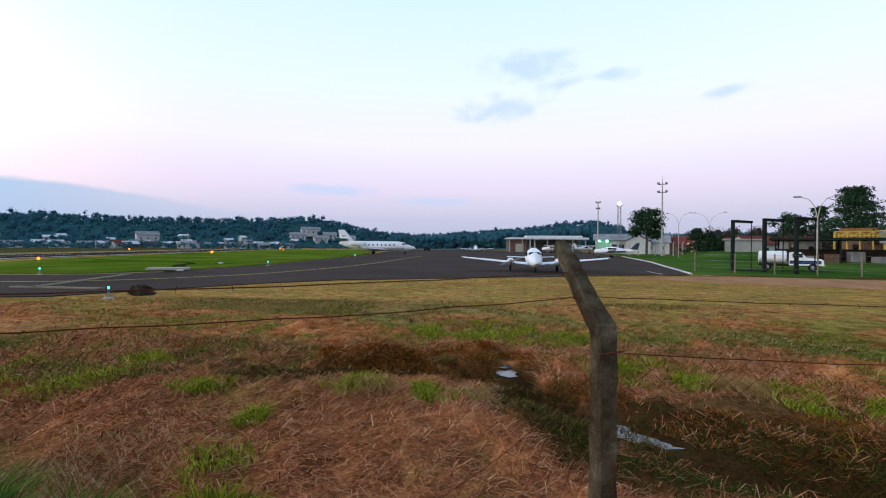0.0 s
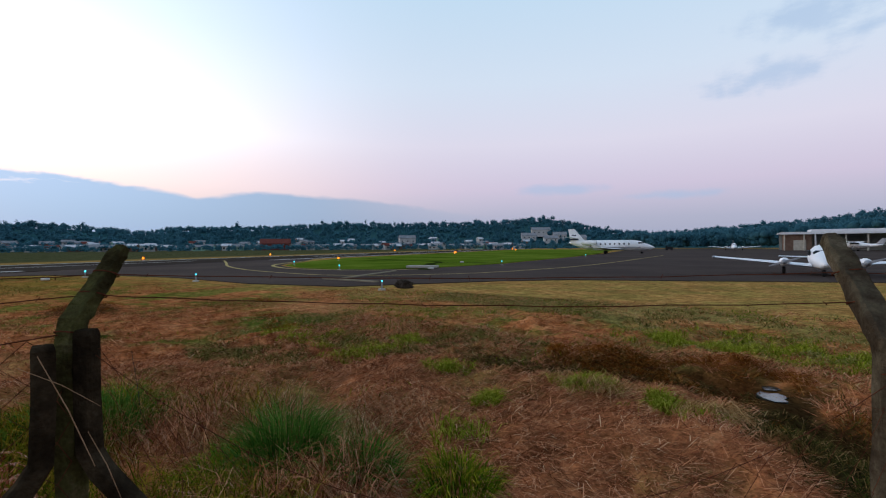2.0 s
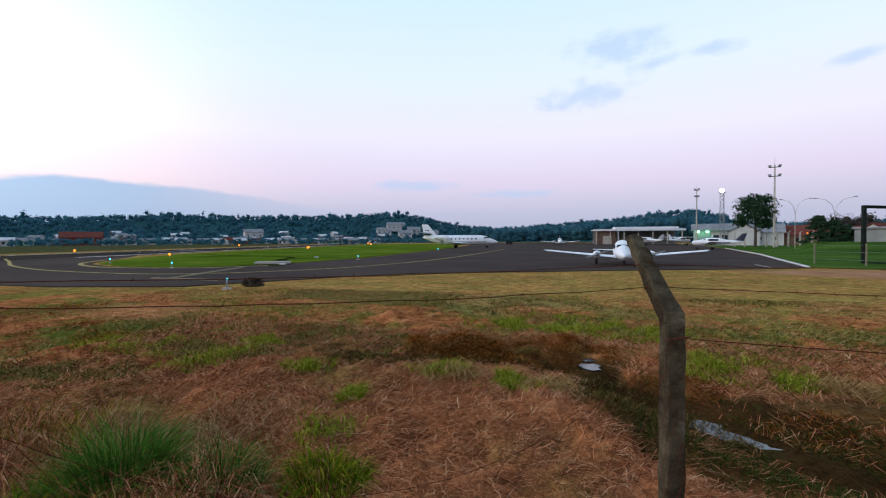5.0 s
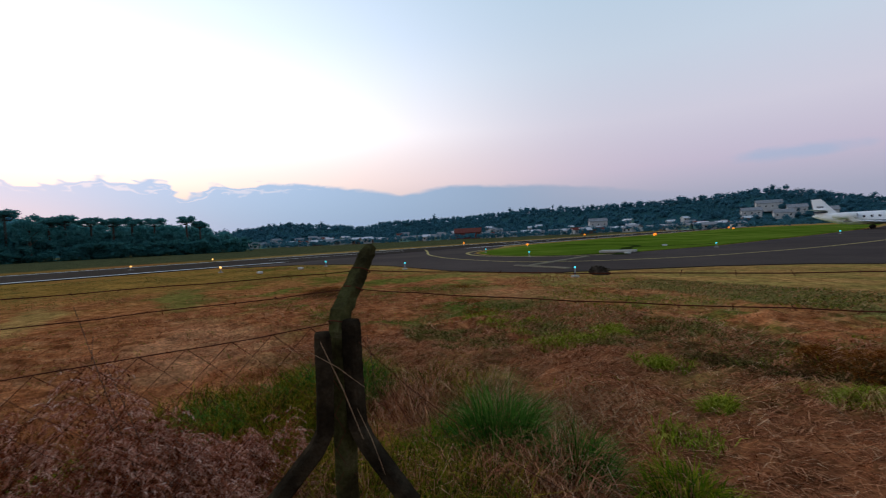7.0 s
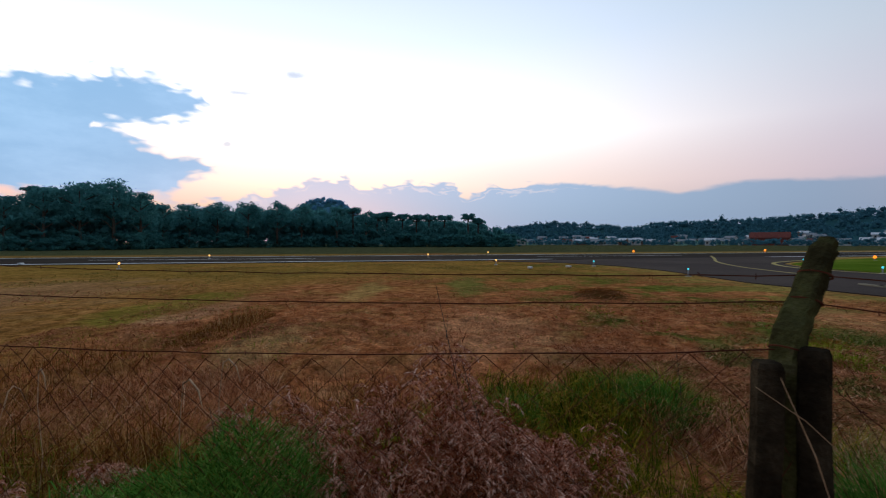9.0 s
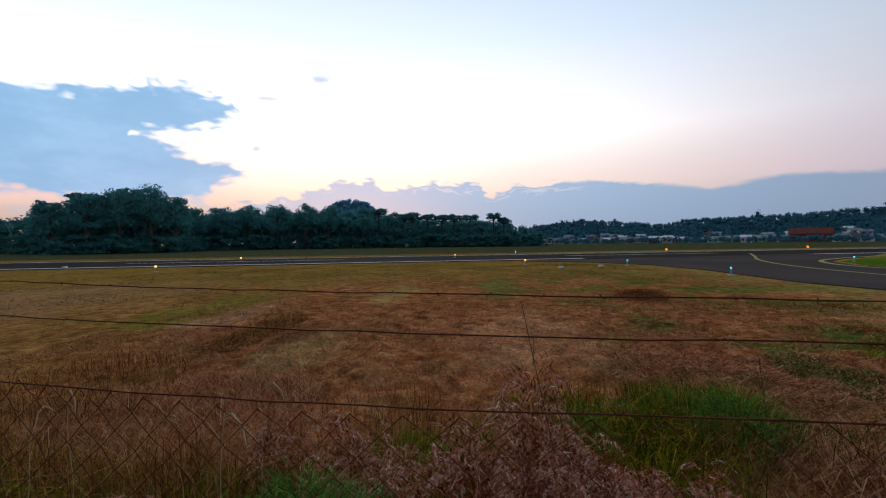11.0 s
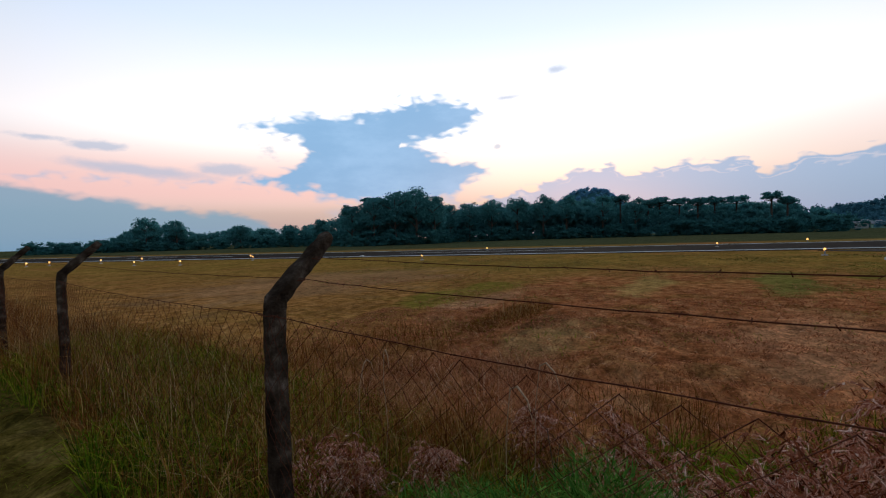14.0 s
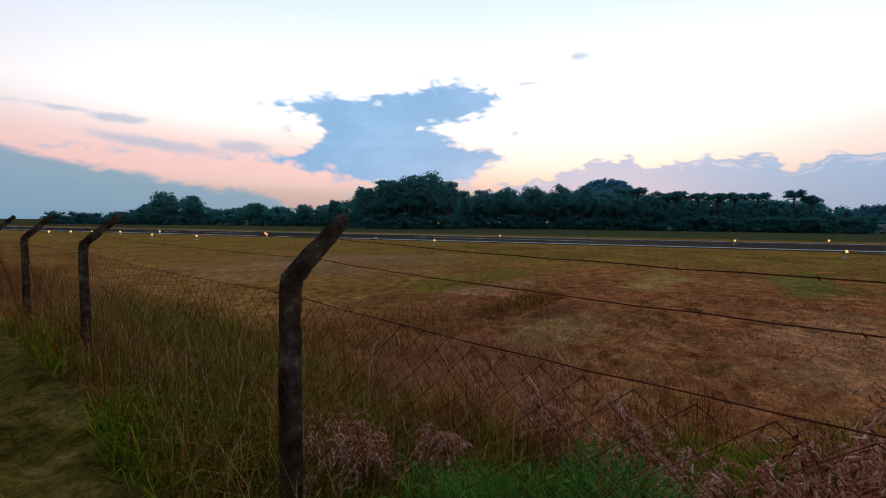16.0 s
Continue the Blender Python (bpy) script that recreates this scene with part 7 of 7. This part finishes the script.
p = np.concatenate([patch(1100, -2.9, 2.6, 0.6, 0.5), patch(700, -2.1, 2.2, 0.5, 0.4), patch(500, -3.8, 2.7, 0.6, 0.5), patch(300, -2.5, 3.2, 0.5, 0.4)])
p = p[inside_field(p[:, 0], p[:, 1])]
stuff(blades("dry_grass", p, rng.uniform(0.12, 0.42, len(p)), 0.45, 0.004, material("bleached_dry_blades", [(0.0, (0.22, 0.10, 0.040)), (0.6, (0.42, 0.23, 0.105)), (1.0, (0.62, 0.42, 0.24))], source="island", rough=0.8), bend=1.2), "bleached dry grass round the green clumps", "dead grass")
p = scatter(26000, -2.4, 0.2, -12, -1.5)
p = p[p[:, 0] > np.interp(p[:, 1], [-19, -6.3, -2.3, 0.44], [-3.1, -2.25, -1.8, -1.2])]
p = p[wave(p[:, 0], p[:, 1], 2.0, 44) + rng.uniform(-0.6, 0.6, len(p)) > -0.1]
stuff(blades("trodden_grass", p, rng.uniform(0.03, 0.10, len(p)), 0.5, 0.006, M_BLADE), "short trodden grass on the path outside the fence")
# soft blue-green herb and pink plumes
def plume_mass(name, spots, mat, label, length, width, lean, bend, deep=0.65, share=1.0):
    """Curved fine strips over low domes of foliage."""
    P, Z, A = [], [], []
    for x, y, r, h, n in spots:
        n = int(n * share)
        q = patch(n, x, y, r, r)
        rr = np.hypot(q[:, 0] - x, q[:, 1] - y) / r
        lump = 1 + 0.22 * wave(q[:, 0], q[:, 1], 6.0, 61) + 0.18 * wave(q[:, 0], q[:, 1], 15.0, 62)
        lump = np.clip(lump, 0.7, 1.08)
        dome = np.sqrt(np.clip(1 - 0.95 * rr ** 2, 0.02, 1)) * lump
        P.append(q)
        Z.append(height(q[:, 0], q[:, 1]) + h * dome * (1 - deep * rng.uniform(0, 1, n) ** 2.2))
        P[-1] = q + rng.normal(0, 0.022, q.shape)
        Z[-1] = Z[-1] + rng.normal(0, 0.022, n)
        A.append(np.arctan2(q[:, 1] - y, q[:, 0] - x) + rng.normal(0, 1.0, n))
    P = np.concatenate(P)
    return stuff(blades(name, P, rng.uniform(0.5, 1.3, len(P)) * length, lean, width, mat, base=np.concatenate(Z) - length * 0.4, bend=bend, dirs=np.concatenate(A)), label, "plants")


PINKS = [(-2.12, -0.27, 0.32, 0.98, 5200), (-2.38, -0.05, 0.34, 0.84, 4600), (-2.62, 0.28, 0.36, 0.70, 4200), (-2.75, 0.55, 0.30, 0.56, 2200), (-2.2, 0.18, 0.30, 0.62, 2600), (-2.45, -0.82, 0.26, 0.72, 2400), (-2.12, -0.62, 0.26, 0.66, 2200), (-2.85, -0.9, 0.25, 0.70, 1800), (-3.4, -1.55, 0.2, 0.42, 900), (-2.28, -2.25, 0.22, 0.50, 1900), (-2.45, -1.75, 0.16, 0.52, 1000)]
pr_ = np.random.default_rng(91)


def broken_up(spots, n, small):
    """Each broad dome split into several smaller heads of uneven height."""
    out = []
    for x, y, r, h, count in spots:
        for k in range(n):
            a, q = pr_.uniform(0, 2 * np.pi), r * (0.15 + 0.6 * pr_.uniform() ** 0.5)
            top = h * (1.20 - 0.25 * (q / r) ** 2 - pr_.uniform(0, 0.20))
            out.append((x + q * math.cos(a), y + q * math.sin(a), r * small * pr_.uniform(0.75, 1.2), top, count / n * 1.15))
    return out


PINKS = broken_up(PINKS, 5, 0.55)
plume_mass("pink_plume_grass", PINKS, M_PINK, "red-brown fluffy seed plumes of dry grass", 0.036, 0.0055, 0.5, 1.9, share=1.7)


def plumes(name, spots, mat, label, count, length, hairs):
    """Arching seed plumes over the domes: fine hairs set along a drooping axis."""
    V = []
    for x, y, r, h, n in spots:
        k = int(count * n / 5200)
        q = patch(k, x, y, r * 1.02, r * 1.02)
        rr = np.hypot(q[:, 0] - x, q[:, 1] - y) / r
        lump = 1 + 0.22 * wave(q[:, 0], q[:, 1], 6.0, 61) + 0.18 * wave(q[:, 0], q[:, 1], 15.0, 62)
        lump = np.clip(lump, 0.7, 1.08)
        z = height(q[:, 0], q[:, 1]) + h * np.sqrt(np.clip(1 - 0.95 * rr ** 2, 0.02, 1)) * lump * rng.uniform(0.84, 1.0, k)
        a = np.arctan2(q[:, 1] - y, q[:, 0] - x) + rng.normal(0, 0.8, k)
        L = rng.uniform(0.6, 1.3, k) * length
        t = rng.uniform(0, 1, (k, hairs))
        out = np.stack([np.cos(a), np.sin(a)], 1)
        run = (L[:, None] * t)
        axis = np.stack([q[:, 0, None] + out[:, 0, None] * run, q[:, 1, None] + out[:, 1, None] * run, z[:, None] + L[:, None] * (0.75 * t - 1.05 * t * t)], -1)
        tip = np.stack([out[:, 0, None] * 0.5 + 0 * t, out[:, 1, None] * 0.5 + 0 * t, 0.15 - 1.2 * t], -1) + rng.normal(0, 0.42, (k, hairs, 3))
        tip = axis + tip * (0.30 * length * (1.1 - 0.6 * t))[..., None]
        w = rng.normal(0, 1, (k, hairs, 3)) * 0.0015
        V.append(np.stack([axis - w, axis + w, tip], 2).reshape(-1, 3))
    V = np.concatenate(V)
    return stuff(new(name, raw_mesh(name, V, np.arange(len(V)).reshape(-1, 3), mat)), label, "plants")


plumes("plume_tips", PINKS, M_TIPS, "pale pink drooping tips of the plume grass", 620, 0.085, 44)
p = np.concatenate([patch(22, x, y, r * 1.1, r * 1.1) for x, y, r, h, n in PINKS])
stuff(blades("plume_stalks", p, rng.uniform(0.2, 0.5, len(p)), 0.22, 0.004, M_RED, bend=0.9), "thin brown stalks of the plume grass")
HERBS = [(-1.74, -0.78, 0.30, 0.96, 6500), (-1.86, -1.02, 0.32, 0.88, 5000), (-1.70, -1.18, 0.30, 0.76, 3600), (-1.98, -0.70, 0.24, 0.80, 2600), (-2.0, -1.25, 0.28, 0.72, 2600), (-3.8, 0.30, 0.34, 0.48, 1100), (-4.0, 1.5, 0.30, 0.50, 1300), (-4.3, 0.85, 0.30, 0.36, 700)]
plume_mass("feathery_herb", HERBS, M_BLUEG, "soft feathery blue-green herb by the fence", 0.060, 0.0034, 0.5, 1.2, share=1.6)
# single dry stems
M_TAN = material("pale_dry_leaf", [(0.3, (0.36, 0.21, 0.11)), (0.7, (0.58, 0.38, 0.23))], scale=20, rough=0.8)
sr = random.Random(5)
for x, y, h in ((-2.70, -2.31, 0.92), (-2.23, -1.33, 1.03), (-2.63, -1.37, 1.0), (-2.75, -2.6, 0.75)):
    ob = empty("dry_stem", pose(x, y, 0), "pale dry curled grass stem", "dry stem", "dry stems")
    dx, dy = sr.uniform(-0.14, 0.14), sr.uniform(-0.14, 0.14)
    part("stalk", tube([(0, 0, 0), (dx * 0.2 - 0.02, dy * 0.3 + 0.02, h * 0.5), (dx * 0.6, dy * 0.7, h * 0.8), (dx, dy, h)], [0.002, 0.002, 0.0018, 0.0015], 5), M_TAN, ob)
    part("seed_head", tube([(dx * 0.8, dy * 0.85, h - 0.10), (dx, dy, h - 0.01), (dx * 1.25, dy * 1.3, h + 0.012), (dx * 1.6, dy * 1.7, h - 0.02), (dx * 1.8, dy * 1.9, h - 0.09)], [0.0015, 0.0028, 0.0042, 0.0032, 0.001], 6), M_TAN, ob, "pale curled seed head")
for x, y, h, lx, ly in ((-2.30, 0.044, 1.40, 0.10, -0.254), (-2.30, 0.142, 1.14, 0.10, -0.26), (-2.0, -0.9, 1.0, 0.05, -0.1), (-4.2, 1.9, 0.7, 0.05, -0.1)):
    ob = empty("bare_twig", pose(x, y, 0), "thin bare brown weed stem with side twigs", "twig", "bare twigs")
    part("stem", tube([(0, 0, 0), (lx * 0.4, ly * 0.4, h * 0.5), (lx, ly, h)], [0.0032, 0.0024, 0.001], 5), M_BARK, ob)
    for k in range(5):
        z = h * (0.40 + 0.11 * k)
        a = k * 2.3
        part("side_twig", tube([(lx * z / h, ly * z / h, z), (lx * z / h + math.cos(a) * 0.035, ly * z / h + math.sin(a) * 0.035, z + 0.10)], [0.0018, 0.0008], 4), M_BARK, ob)
# dry stalks caught on the corner post
for a, b, w in (((-1.185, 0.415, 1.335), (-1.165, 0.515, 1.05), 0.0012), ((-1.205, 0.385, 1.312), (-1.172, 0.530, 1.19), 0.0008), ((-1.16, 0.50, 1.14), (-1.13, 0.56, 0.95), 0.0009)):
    part("caught_stalk", shift(tube([a, ((a[0] + b[0]) / 2 + 0.008, (a[1] + b[1]) / 2, (a[2] + b[2]) / 2 + 0.008), b], [w * 0.6, w, w * 0.5], 5), (1.2, -0.4, 0)), M_TAN, fence, "pale dry stalk caught on the post")
# small heaps seen in the field
hp = empty("earth_heap", pose(-10.3, 13.4, 0), "small dark heap of earth by the taxiway", "earth heap")
V, F = leaf_cloud(np.array([(0, 0, 0.1), (0.18, 0.06, 0.08), (-0.18, 0.03, 0.08)]), np.array([(0.24, 0.2, 0.2), (0.18, 0.16, 0.15), (0.18, 0.16, 0.15)]), 260, 0.07, 0.9)
o = new("heap", raw_mesh("heap", V, F, M_BARK))
o.parent = hp

# true size: the plan above is drawn at 1 to 1.28
PLAN = 1.28
for o in [o for o in scene.objects if o.parent is None and o.type in ("MESH", "EMPTY")]:
    o.matrix_basis = Matrix.Scale(PLAN, 4) @ o.matrix_basis
